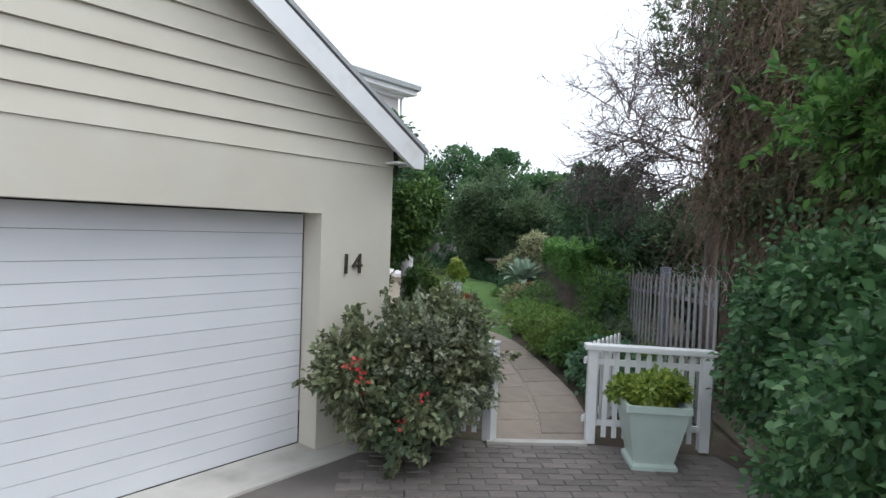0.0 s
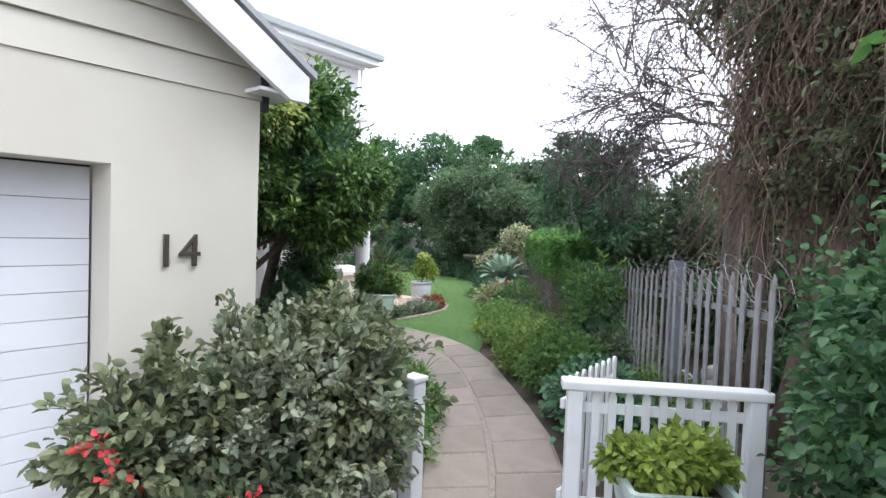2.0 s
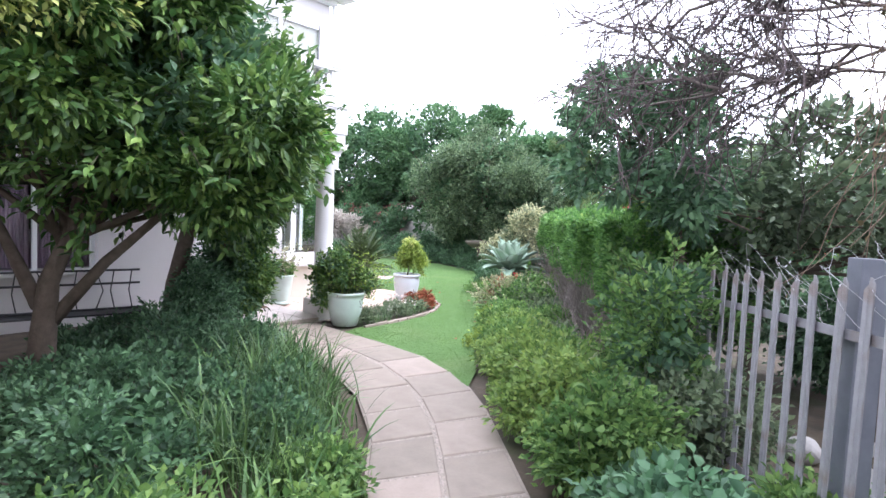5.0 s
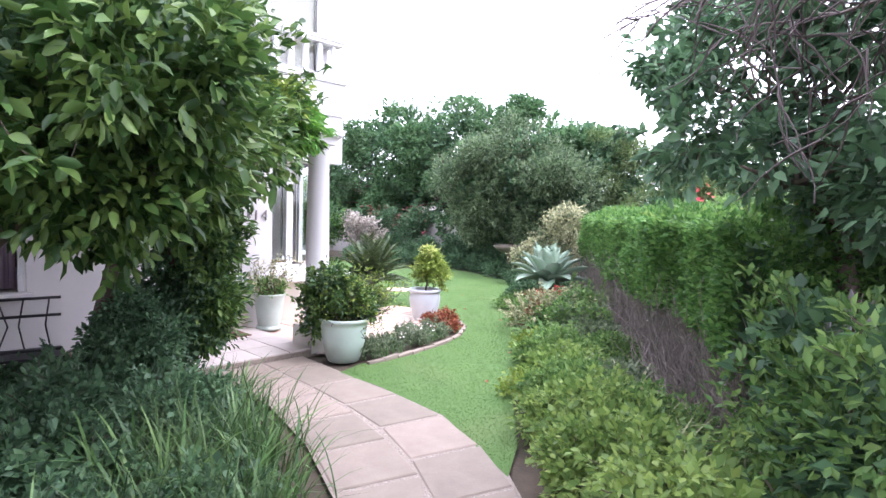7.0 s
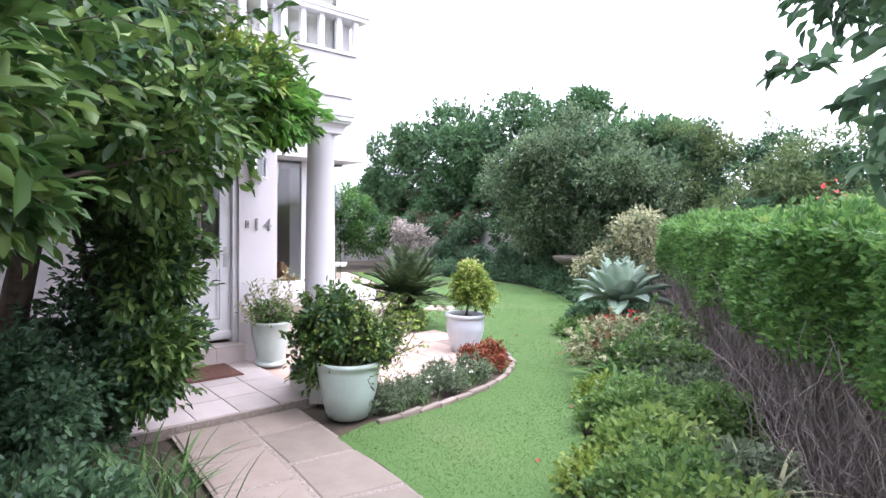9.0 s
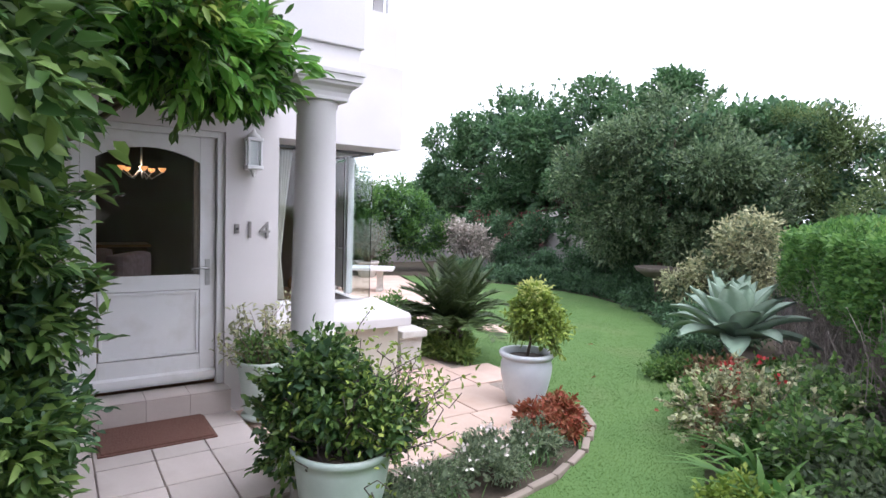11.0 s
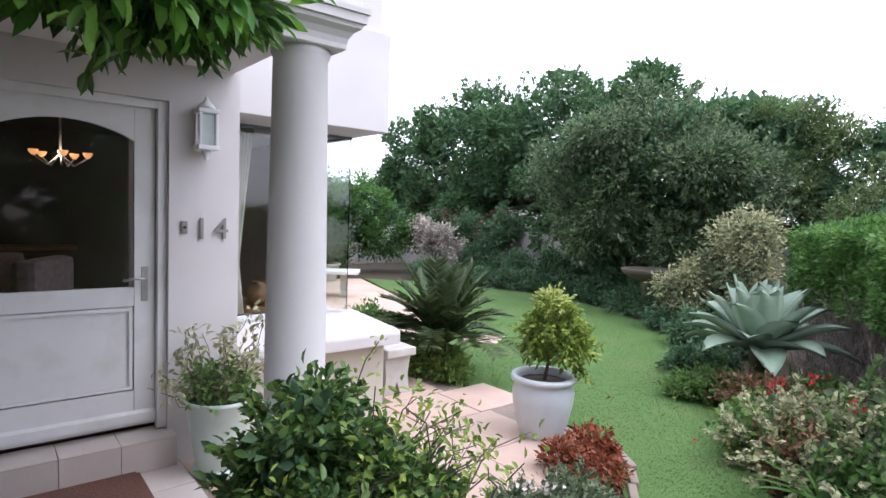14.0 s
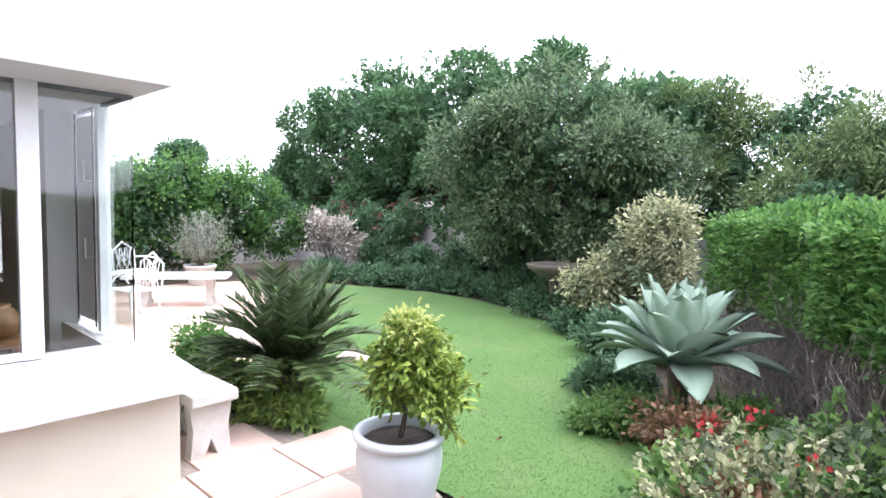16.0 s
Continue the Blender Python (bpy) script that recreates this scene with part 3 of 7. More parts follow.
for i in range(12):
    z0 = 2.5 + 0.18 * i
    y1 = min(GY + 0.004, RIDGE_Y + (top + 0.03 - z0) / SLOPE)
    y1b = min(GY + 0.004, RIDGE_Y + (top + 0.03 - z0 - 0.18) / SLOPE)
    if y1 - RIDGE_Y < 0.1:
        break
    y1b = max(y1b, RIDGE_Y + 0.01)
    ya, yb = 2 * RIDGE_Y - y1, 2 * RIDGE_Y - y1b
    bm = bmesh.new()
    v = [bm.verts.new(q) for q in ((-3.335, ya, z0), (GX + 0.012, ya, z0 + 0.002), (GX + 0.012, y1, z0 + 0.002), (-3.335, y1, z0), (-3.335, yb, z0 + 0.18), (GX - 0.012, yb, z0 + 0.178), (GX - 0.012, y1b, z0 + 0.178), (-3.335, y1b, z0 + 0.18))]
    for f in ((0, 1, 2, 3), (7, 6, 5, 4), (1, 5, 6, 2), (3, 2, 6, 7), (0, 4, 5, 1), (0, 3, 7, 4)):
        bm.faces.new([v[k] for k in f])
    part("plank", bm, M_CREAM, garage)
for sgn in (1, -1):
    def yy(d):
        return RIDGE_Y + sgn * d
    e = 3.55 - RIDGE_Y
    zt = 2.63
    pts = [(yy(e), zt - 0.13), (yy(e), zt + 0.02), (yy(0), zt + 0.02 + e * SLOPE), (yy(0), zt - 0.22 + e * SLOPE), (yy(e - 0.13), zt - 0.13)]
    part("barge_board", prism(pts, "x", -3.13, -3.09), M_GLOSSWHITE, garage)
    part("roof", prism([(yy(e + 0.05), zt + 0.02), (yy(e + 0.05), zt + 0.06), (yy(0), zt + 0.08 + e * SLOPE), (yy(0), zt + 0.03 + e * SLOPE)], "x", -9.8, -3.08), M_ROOF, garage)
    part("soffit", prism([(yy(e - 0.02), zt - 0.1), (yy(e - 0.02), zt - 0.08), (yy(e - 0.3), zt - 0.08), (yy(e - 0.3), zt - 0.1)], "x", -9.7, -3.135), M_GLOSSWHITE, garage)
part("flashing", box((-3.33, GY + 0.003, 2.44), (-3.29, GY + 0.05, 2.66), 0.004), M_GASKET, garage)
door = new("sectional_door")
door.parent = garage
door["label"] = "white ribbed steel sectional door"
part("backing", box((-3.60, GW + 0.01, 0.0), (-3.575, 2.535, GZ), 0), M_GASKET, door)
zs = [0.02] + [0.02 + 0.1365 * (i + 1) for i in range(12)] + [1.86, 2.03]
for a, c in zip(zs, zs[1:]):
    part("panel", box((-3.574, GW + 0.02, a + 0.0015), (-3.552 if c < 1.8 else -3.556, 2.53, c - 0.0015), 0.003), M_DOORPANEL, door)
part("seal", box((-3.58, GW + 0.02, -0.005), (-3.55, 2.53, 0.02), 0), M_GASKET, door)

num = thing("house_number", "dark metal house number fourteen on the cream wall", "house number", at=(GX, 2.885, 1.52))
for ch, dy in (("1", -0.075), ("4", 0.055)):
    d = child("digit", text_mesh("digit", ch, 0.255, 0.008), num, Matrix.Translation((0.014, dy, 0)) @ pose(0, 0, 0, 90, 0, 90))
    d.data.materials.append(M_NUMBER)

# ---- house ----
house = thing("house", "white plastered two-storey house with porch, balcony and corner window", "house")
HX = -10.08
pieces("wall", [((-10.4, 8.93, -0.05), (HX, 9.37, 3.2)), ((-10.4, 7.86, 2.36), (HX, 8.93, 3.2)), ((-10.4, 6.55, -0.05), (HX, 7.86, 3.2)), ((-10.4, 2.6, -0.05), (HX, 5.2, 3.2)), ((-10.4, 5.2, -0.05), (HX, 6.55, 0.72)), ((-10.4, 5.2, 2.1), (HX, 6.55, 3.2))], M_WHITEWALL, house, 0, "white plaster entrance front")
pieces("plinth", [((-10.9, 9.37, -0.05), (-10.29, 10.72, 0.599)), ((-13.6, 10.55, -0.05), (-10.9, 10.72, 0.599)), ((-17.0, 10.5, -0.05), (-14.85, 10.72, 3.2)), ((-14.85, 10.5, -0.05), (-13.6, 10.72, 0.85)), ((-14.85, 10.5, 2.3), (-13.6, 10.72, 3.2))], M_CREAM, house, 0)
b = prism([(-10.95, 0.775), (-10.95, 0.6), (-10.13, 0.6), (-10.127, 0.69), (-10.14, 0.712), (-10.17, 0.722)], "y", 9.37, 10.78)
prism([(10.5, 0.775), (10.5, 0.6), (10.78, 0.6), (10.78, 0.715)], "x", -13.6, -10.951, b)
bmesh.ops.bevel(b, geom=[e for e in b.edges if min(v.co.y for v in e.verts) > 10.77 or max(v.co.x for v in e.verts) > -10.15], offset=0.006, segments=2, affect="EDGES")
part("sill", b, M_WHITEWALL, house, "thick white sloping window sill")
part("bay_box", box((-13.59, 9.371, 2.385), (-10.3, 10.71, 3.2), 0.006), M_WHITEWALL, house)
pieces("upper_wall", [((-10.85, 4.0, 3.2), (-10.6, 10.62, 3.75)), ((-10.85, 4.0, 3.75), (-10.6, 8.7, 5.0)), ((-10.85, 4.0, 5.0), (-10.6, 10.62, 5.5)), ((-10.85, 10.5, 3.75), (-10.6, 10.62, 5.0)), ((-17.0, 10.4, 3.2), (-10.86, 10.62, 5.5)), ((-17.0, 2.6, -0.05), (-10.86, 2.85, 5.5)), ((-17.0, 2.85, -0.05), (-16.8, 10.4, 5.5))], M_WHITEWALL, house, 0)
w = new("upper_window")
w.parent = house
for q in ((8.7, 8.78), (9.55, 9.62), (10.42, 10.5)):
    part("frame", box((-10.68, q[0], 3.75), (-10.61, q[1], 5.0), 0.005), M_GLOSSWHITE, w)
for q in ((3.75, 3.82), (4.93, 5.0)):
    part("rail", box((-10.675, 8.78, q[0]), (-10.615, 10.42, q[1]), 0.005), M_GLOSSWHITE, w)
part("pane", box((-10.65, 8.78, 3.82), (-10.644, 10.42, 4.93)), M_GLASS, w)
# pale sheet close to the glass, standing for the sky reflected in the panes
part("reflection_blind", box((-10.70, 8.72, 3.76), (-10.69, 10.48, 5.0)), M_CURTAIN, w)
part("gasket", box((-10.612, 10.405, 3.76), (-10.605, 10.42, 4.99)), M_GASKET, w)
b = bmesh.new()
prism([(-10.2, 5.62), (-10.12, 5.66), (-10.12, 5.74), (-17.2, 6.5), (-17.2, 5.62)], "y", 2.4, 10.92, b)
part("roof", b, M_ROOF, house)
pieces("eave", [((-10.55, 2.4, 5.5), (-10.16, 10.9, 5.615)), ((-10.6, 2.4, 5.42), (-10.45, 10.7, 5.5))], M_GLOSSWHITE, house, 0.01)
part("gutter", prism([(-10.16, 5.61), (-10.05, 5.63), (-10.03, 5.74), (-10.05, 5.76), (-10.17, 5.75)], "y", 2.4, 10.93), M_GUTTER, house)
part("downpipe", tube([(-10.55, 10.68, 5.5), (-10.55, 10.68, 3.2)], 0.035, 8), M_GLOSSWHITE, house)

# porch slab with parapet and balustrade
porch = new("porch")
porch.parent = house
part("balcony_floor", box((-10.6, 5.6, 2.6), (-8.45, 9.33, 2.75), 0.004), M_WHITEWALL, porch)
pieces("parapet", [((-8.58, 5.6, 2.751), (-8.43, 9.35, 3.12)), ((-10.5, 9.2, 2.751), (-8.581, 9.35, 3.12))], M_WHITEWALL, porch, 0.006)
part("coping", box((-8.6, 5.58, 3.121), (-8.41, 9.37, 3.15), 0.006), M_WHITEWALL, porch)
balcony = new("balcony")
balcony.parent = house
part("parapet", box((-10.5, 5.6, 3.201), (-10.36, 10.66, 3.73), 0.006), M_WHITEWALL, balcony)
part("parapet", box((-13.5, 10.52, 3.201), (-10.501, 10.66, 3.73), 0.006), M_WHITEWALL, balcony)
part("handrail", prism([(-10.53, 4.2), (-10.53, 4.24), (-10.56, 4.25), (-10.56, 4.29), (-10.53, 4.3), (-10.33, 4.3), (-10.3, 4.29), (-10.3, 4.25), (-10.33, 4.24), (-10.33, 4.2)], "y", 5.6, 10.74), M_GLOSSWHITE, balcony)
part("handrail", box((-13.5, 10.5, 4.2), (-10.561, 10.7, 4.295), 0.008), M_GLOSSWHITE, balcony)
bal = box((-0.035, -0.035, 3.73), (0.035, 0.035, 4.2), 0.006)
bal_me = bpy.data.meshes.new("baluster")
bal.to_mesh(bal_me)
bal.free()
bal_me.materials.append(M_GLOSSWHITE)
for i in range(20):
    child("baluster", bal_me, balcony, Matrix.Translation((-10.43, 10.6 - 0.25 * i, 0)))
for i in range(11):
    child("baluster", bal_me, balcony, Matrix.Translation((-10.68 - 0.25 * i, 10.6, 0)))
column = new("column")
column.parent = house
CX, CY = -8.62, 9.12
part("shaft", lathe([(0.15, 0.3), (0.15, 0.33), (0.137, 0.36), (0.136, 1.2), (0.12, 2.385), (0.13, 2.4), (0.132, 2.426)], 40, centre=(CX, CY)), M_WHITEWALL, column)
b = bmesh.new()
prof = [(0.142, 2.425), (0.148, 2.43), (0.148, 2.45), (0.154, 2.475), (0.17, 2.5), (0.196, 2.518), (0.198, 2.535), (0.212, 2.538), (0.214, 2.575), (0.224, 2.578), (0.226, 2.5995)]
rings = [[b.verts.new((CX + x * q, CY + y * q, z)) for x, y in ((-1, -1), (1, -1), (1, 1), (-1, 1))] for q, z in prof]
for lo, hi in zip(rings, rings[1:]):
    for i in range(4):
        b.faces.new((lo[i], lo[(i + 1) % 4], hi[(i + 1) % 4], hi[i]))
b.faces.new(rings[0][::-1])
b.faces.new(rings[-1])
part("capital", b, M_WHITEWALL, column)
part("base", box((CX - 0.2, CY - 0.2, 0.0), (CX + 0.2, CY + 0.2, 0.3), 0.01), M_CONC, column)

# front door
front = new("front_door")
front.parent = house
front["label"] = "white half-glazed stable door with arched top pane"
DX = -10.17
pieces("frame", [((DX - 0.02, 7.86, 0.27), (DX + 0.05, 7.915, 2.36)), ((DX - 0.02, 8.875, 0.27), (DX + 0.05, 8.93, 2.36)), ((DX - 0.02, 7.915, 2.31), (DX + 0.05, 8.875, 2.36))], M_GLOSSWHITE, front, 0.004)
b = bmesh.new()
arc = [(8.02 + 0.73 * k / 12, 2.1 + 0.1 * math.sin(math.pi * k / 12) ** 0.8 if 0 < k < 12 else 2.1) for k in range(13)]
prism(arc + [(8.75, 2.31), (8.02, 2.31)], "x", DX - 0.045, DX, b)
box((DX - 0.045, 7.92, 0.3), (DX, 8.019, 2.31), 0.003, b)
box((DX - 0.045, 8.751, 0.3), (DX, 8.87, 2.31), 0.003, b)
box((DX - 0.045, 8.02, 1.07), (DX, 8.75, 1.19), 0.003, b)
box((DX - 0.045, 8.02, 0.3), (DX, 8.75, 0.53), 0.003, b)
part("leaf", b, M_GLOSSWHITE, front)
part("panel", box((DX - 0.035, 8.025, 0.535), (DX - 0.008, 8.745, 1.065), 0.006), M_GLOSSWHITE, front)
pieces("moulding", [((DX - 0.004, 8.03, 0.54), (DX + 0.006, 8.74, 0.56)), ((DX - 0.004, 8.03, 1.04), (DX + 0.006, 8.74, 1.06)), ((DX - 0.004, 8.03, 0.562), (DX + 0.006, 8.05, 1.038)), ((DX - 0.004, 8.72, 0.562), (DX + 0.006, 8.74, 1.038))], M_GLOSSWHITE, front, 0.003)
part("weather_bar", prism([(DX, 0.4), (DX + 0.03, 0.385), (DX + 0.03, 0.33), (DX, 0.325)], "y", 7.93, 8.87), M_GLOSSWHITE, front)
p = part("pane", box((DX - 0.026, 8.02, 1.19), (DX - 0.02, 8.75, 2.21)), M_GLASS, front)
p.visible_shadow = False
b = tube([(DX, 8.81, 1.24), (DX + 0.05, 8.81, 1.24), (DX + 0.055, 8.76, 1.25), (DX + 0.05, 8.68, 1.24)], 0.009, 8)
h = part("handle", b, M_STEEL, front)
part("escutcheon", box((DX, 8.79, 1.1), (DX + 0.006, 8.83, 1.32), 0.003), M_STEEL, front)
part("doorstep", box((-10.22, 7.7, 0.03), (-9.957, 8.955, 0.255)), M_GROUT, house, "mortar core of the doorstep")
for i in range(4):
    part("step_tile", box((-10.215, 7.702 + 0.314 * i, 0.2555), (-9.95, 8.012 + 0.314 * i, 0.264), 0.003), M_TILE, house)
    part("step_tile", box((-9.9565, 7.602 + 0.314 * i + 0.1, 0.074), (-9.951, 8.012 + 0.314 * i, 0.2535), 0.002), M_TILE, house)

# corner window
cw = new("corner_window")
cw.parent = house
pieces("frame", [((-10.86, 9.37, 0.775), (-10.8, 9.42, 2.385)), ((-10.86, 10.04, 0.775), (-10.8, 10.15, 2.385))], M_GLOSSWHITE, cw, 0.004)
pieces("rail", [((-10.85, 9.42, 0.776), (-10.81, 10.04, 0.82))], M_GLOSSWHITE, cw, 0.003)
for a, c in ((9.42, 10.04), (10.15, 10.655)):
    p = part("pane", box((-10.833, a, 0.80), (-10.827, c, 2.36)), M_GLASS, cw)
    p.visible_shadow = False
p = part("pane", box((-11.36, 10.649, 0.79), (-10.835, 10.655, 2.37)), M_GLASS, cw)
p.visible_shadow = False
pieces("frame", [((-11.40, 10.60, 0.775), (-11.33, 10.68, 2.385)), ((-11.92, 10.6, 0.775), (-11.86, 10.68, 2.385))], M_GLOSSWHITE, cw)
pieces("gasket", [((-11.43, 10.592, 0.8), (-11.415, 10.6, 2.36)), ((-11.85, 10.592, 0.8), (-11.835, 10.6, 2.36))], M_GASKET, cw, 0.0)
# one solid white panel: the glass's bright reflection is put into its colour
part("sash", box((-11.83, 10.60, 0.83), (-11.44, 10.64, 2.32), 0.006), M_GLOSSWHITE, cw, "white casement sash, the reflection in its glass painted solid white")
part("handle", tube([(-11.48, 10.6, 1.3), (-11.48, 10.55, 1.3), (-11.48, 10.55, 1.44)], 0.008, 6), M_STEEL, cw)
part("handle", tube([(-11.48, 10.6, 1.85), (-11.48, 10.55, 1.85), (-11.48, 10.55, 1.99)], 0.008, 6), M_STEEL, cw)
part("pier", box((-13.6, 10.42, 0.53), (-11.93, 10.62, 2.384), 0.004), M_WHITEWALL, cw, "white plaster pier")
pieces("head", [((-10.85, 9.42, 2.36), (-10.81, 10.66, 2.384)), ((-11.86, 10.62, 2.36), (-10.87, 10.66, 2.384))], M_POST, cw, 0.002)
b = bmesh.new()
for i in range(9):
    y = 9.65 + 0.015 * i
    tube([(-10.92 + 0.015 * (i % 2), y, 2.36), (-10.92 + 0.015 * (i % 2), y - 0.008 * i, 1.8), (-10.93, 9.63 + 0.004 * i, 1.25), (-10.93, 9.64 + 0.008 * i, 0.82)], 0.02, 6, b)
tagged(part("curtain", b, M_CURTAIN), "cream curtain tied back inside the corner window", "curtain")

for y0 in (5.27, 5.92):
    b = bmesh.new()
    for i in range(14):
        y = y0 + 0.02 + 0.04 * i
        tube([(-10.3 + 0.016 * (i % 2), y, 0.75), (-10.3 + 0.016 * (i % 2), y + 0.004 * math.sin(i), 1.3), (-10.3 + 0.016 * (i % 2), y, 1.78)], 0.024, 6, b)
    tagged(part("curtain", b, M_MAUVE), "mauve pleated curtain behind the shaded side window", "curtain", "curtains of the side window")

# garden-side window that lights the far end of the room
gw = new("garden_window")
gw.parent = house
pieces("frame", [((x, 10.56, 0.85), (x + 0.06, 10.62, 2.3)) for x in (-14.85, -14.24, -13.66)], M_GLOSSWHITE, gw)
pieces("rail", [((x, 10.565, z), (x + w_, 10.615, z + 0.05)) for x, w_ in ((-14.79, 0.55), (-14.18, 0.52)) for z in (0.85, 2.25)], M_GLOSSWHITE, gw, 0.003)
for x, w_ in ((-14.79, 0.55), (-14.18, 0.52)):
    part("pane", box((x, 10.588, 0.9), (x + w_, 10.594, 2.25)), M_GLASS, gw).visible_shadow = False

# left window with mauve curtains
lw = new("side_window")
lw.parent = house
pieces("frame", [((-10.25, y, 0.72), (-10.18, y + 0.05, 2.1)) for y in (5.2, 5.85, 6.5)], M_GLOSSWHITE, lw)
pieces("rail", [((-10.25, y, 2.05), (-10.18, y + 0.6, 2.1)) for y in (5.25, 5.9)], M_GLOSSWHITE, lw)
part("sill", box((-10.3, 5.15, 0.66), (-9.98, 6.6, 0.72), 0.008), M_WHITEWALL, lw)
for y in (5.25, 5.9):
    p = part("pane", box((-10.218, y, 0.74), (-10.212, y + 0.6, 2.05)), M_GLASS, lw)
    p.visible_shadow = False

# room behind; its ceiling and walls carry the dimness in their colour
room = thing("room", "dim living room behind the glazed front door", "room", kind="structure")
part("floor", box((-16.7, 2.9, 0.2), (-10.42, 10.35, 0.26)), M_WARMWOOD, room)
part("ceiling", box((-16.7, 2.9, 2.62), (-10.42, 10.35, 2.68)), M_DIMROOM, room)
part("back_wall", box((-15.2, 2.9, 0.26), (-15.1, 10.35, 2.62)), M_DIMROOM, room)
part("partition", box((-15.1, 6.4, 0.26), (-10.45, 6.5, 2.62)), M_DIMROOM, room)
# bay floor seen through the corner glass
part("bay_floor", box((-13.6, 10.351, 0.2), (-10.92, 10.54, 0.26)), M_WARMWOOD, room)

ch = thing("chandelier", "lit brass chandelier with warm glass shades", "chandelier", at=(-12.6, 8.6, 2.07))
part("stem", tube([(0, 0, 0.55), (0, 0, 0.05)], 0.012, 6), M_STEEL, ch)
for k in range(5):
    a = 2 * math.pi * k / 5
    x, y = 0.22 * math.cos(a), 0.22 * math.sin(a)
    part("arm", tube([(0, 0, 0.08), (x * 0.5, y * 0.5, -0.03), (x, y, 0.05)], 0.008, 5), M_STEEL, ch)
    part("shade", lathe([(0.015, 0.05), (0.035, 0.075), (0.042, 0.1), (0.032, 0.097)], 14, centre=(x, y)), M_BULB, ch, "glowing glass shade")
b = bmesh.new()
for i in range(5):
    tube([(-12.5, 9.17 + 0.03 * i, 2.4), (-12.51 + 0.012 * (i % 2), 9.17 + 0.03 * i, 1.4), (-12.5, 9.17 + 0.03 * i, 0.3)], 0.022, 6, b)
tagged(part("curtain", b, M_CURTAIN), "cream curtain hanging inside the dim room", "curtain")
sb = thing("sideboard", "dark wooden sideboard against the room wall", "sideboard", at=(-14.8, 8.0, 0.26))
part("body", box((-0.25, -0.9, 0.1), (0.25, 0.9, 0.85), 0.01), M_DARKWOOD, sb)
part("top", box((-0.28, -0.95, 0.851), (0.28, 0.95, 0.89), 0.008), M_WARMWOOD, sb)
for y in (-0.45, 0.45):
    part("door", box((0.251, y - 0.4, 0.15), (0.27, y + 0.4, 0.8), 0.006), M_DARKWOOD, sb)
for q in ((-0.2, -0.85), (0.2, -0.85), (-0.2, 0.85), (0.2, 0.85)):
    part("leg", box((q[0] - 0.03, q[1] - 0.03, 0), (q[0] + 0.03, q[1] + 0.03, 0.1), 0.004), M_DARKWOOD, sb)


def armchair(at, rz, mat, label):
    a = thing("armchair", label, "armchair", "armchairs in the room", at=at, rz=rz)
    part("seat", box((-0.35, -0.35, 0.2), (0.35, 0.33, 0.45), 0.05), mat, a)
    part("backrest", box((-0.35, 0.25, 0.3), (0.35, 0.45, 0.95), 0.06), mat, a)
    for s in (-1, 1):
        part("armrest", box((s * 0.41 - 0.07, -0.35, 0.2), (s * 0.41 + 0.07, 0.4, 0.62), 0.05), mat, a)
    for x in (-0.3, 0.3):
        for y in (-0.28, 0.35):
            part("leg", lathe([(0.025, 0), (0.03, 0.2)], 8, centre=(x, y)), M_DARKWOOD, a)
    return a


armchair((-12.1, 8.75, 0.26), 150, M_ROSEFAB, "dusty pink patterned armchair in the dim room")
armchair((-12.6, 8.05, 0.26), 100, M_ROSEFAB, "dusty pink patterned armchair in the dim room")
armchair((-10.98, 5.5, 0.26), -88, M_MAUVE, "mauve upholstered armchair behind the window")
armchair((-10.98, 6.22, 0.26), -94, M_MAUVE, "mauve upholstered armchair behind the window")
tb = thing("side_table", "warm wooden table just inside the corner window", "table", at=(-11.6, 9.95, 0.26))
part("top", box((-0.35, -0.3, 0.5), (0.35, 0.3, 0.54), 0.008), M_WARMWOOD, tb)
for x in (-0.3, 0.3):
    for y in (-0.25, 0.25):
        part("leg", box((x - 0.025, y - 0.025, 0), (x + 0.025, y + 0.025, 0.5), 0.004), M_WARMWOOD, tb)
vz = thing("jar", "small round amber jar on the wooden table", "jar", at=(-11.45, 10.05, 0.8))
part("body", lathe([(0.05, 0), (0.1, 0.06), (0.11, 0.12), (0.07, 0.19), (0.05, 0.2), (0.06, 0.22)], 20), M_WARMWOOD, vz)

# lamp, numbers, bell, mat
lamp = thing("wall_lamp", "white lantern wall lamp on the entrance wall", "wall lamp", at=(HX, 9.13, 2.2))
part("backplate", box((0, -0.05, -0.14), (0.02, 0.05, 0.14), 0.006), M_GLOSSWHITE, lamp)
pieces("bar", [((x - 0.008, s * 0.05 - 0.008, -0.1), (x + 0.008, s * 0.05 + 0.008, 0.1)) for s in (-1, 1) for x in (0.04, 0.13)], M_GLOSSWHITE, lamp, 0.002)
pieces("collar", [((0.02, -0.065, -0.13), (0.145, 0.065, -0.1)), ((0.02, -0.065, 0.1), (0.145, 0.065, 0.125))], M_GLOSSWHITE, lamp, 0.006)
b = lathe([(0.065, 0.125), (0.05, 0.15), (0.02, 0.175), (0.01, 0.2), (0.004, 0.21)], 8, centre=(0.082, 0))
part("cap", b, M_GLOSSWHITE, lamp)
part("finial", lathe([(0.035, -0.13), (0.03, -0.15), (0.012, -0.165), (0.016, -0.18), (0.004, -0.195)], 10, centre=(0.082, 0)), M_GLOSSWHITE, lamp)
part("pane", box((0.045, -0.046, -0.098), (0.125, 0.046, 0.098)), M_GLASS, lamp)
num2 = thing("house_number", "pewter house number fourteen beside the front door", "house number", at=(HX, 9.19, 1.5))
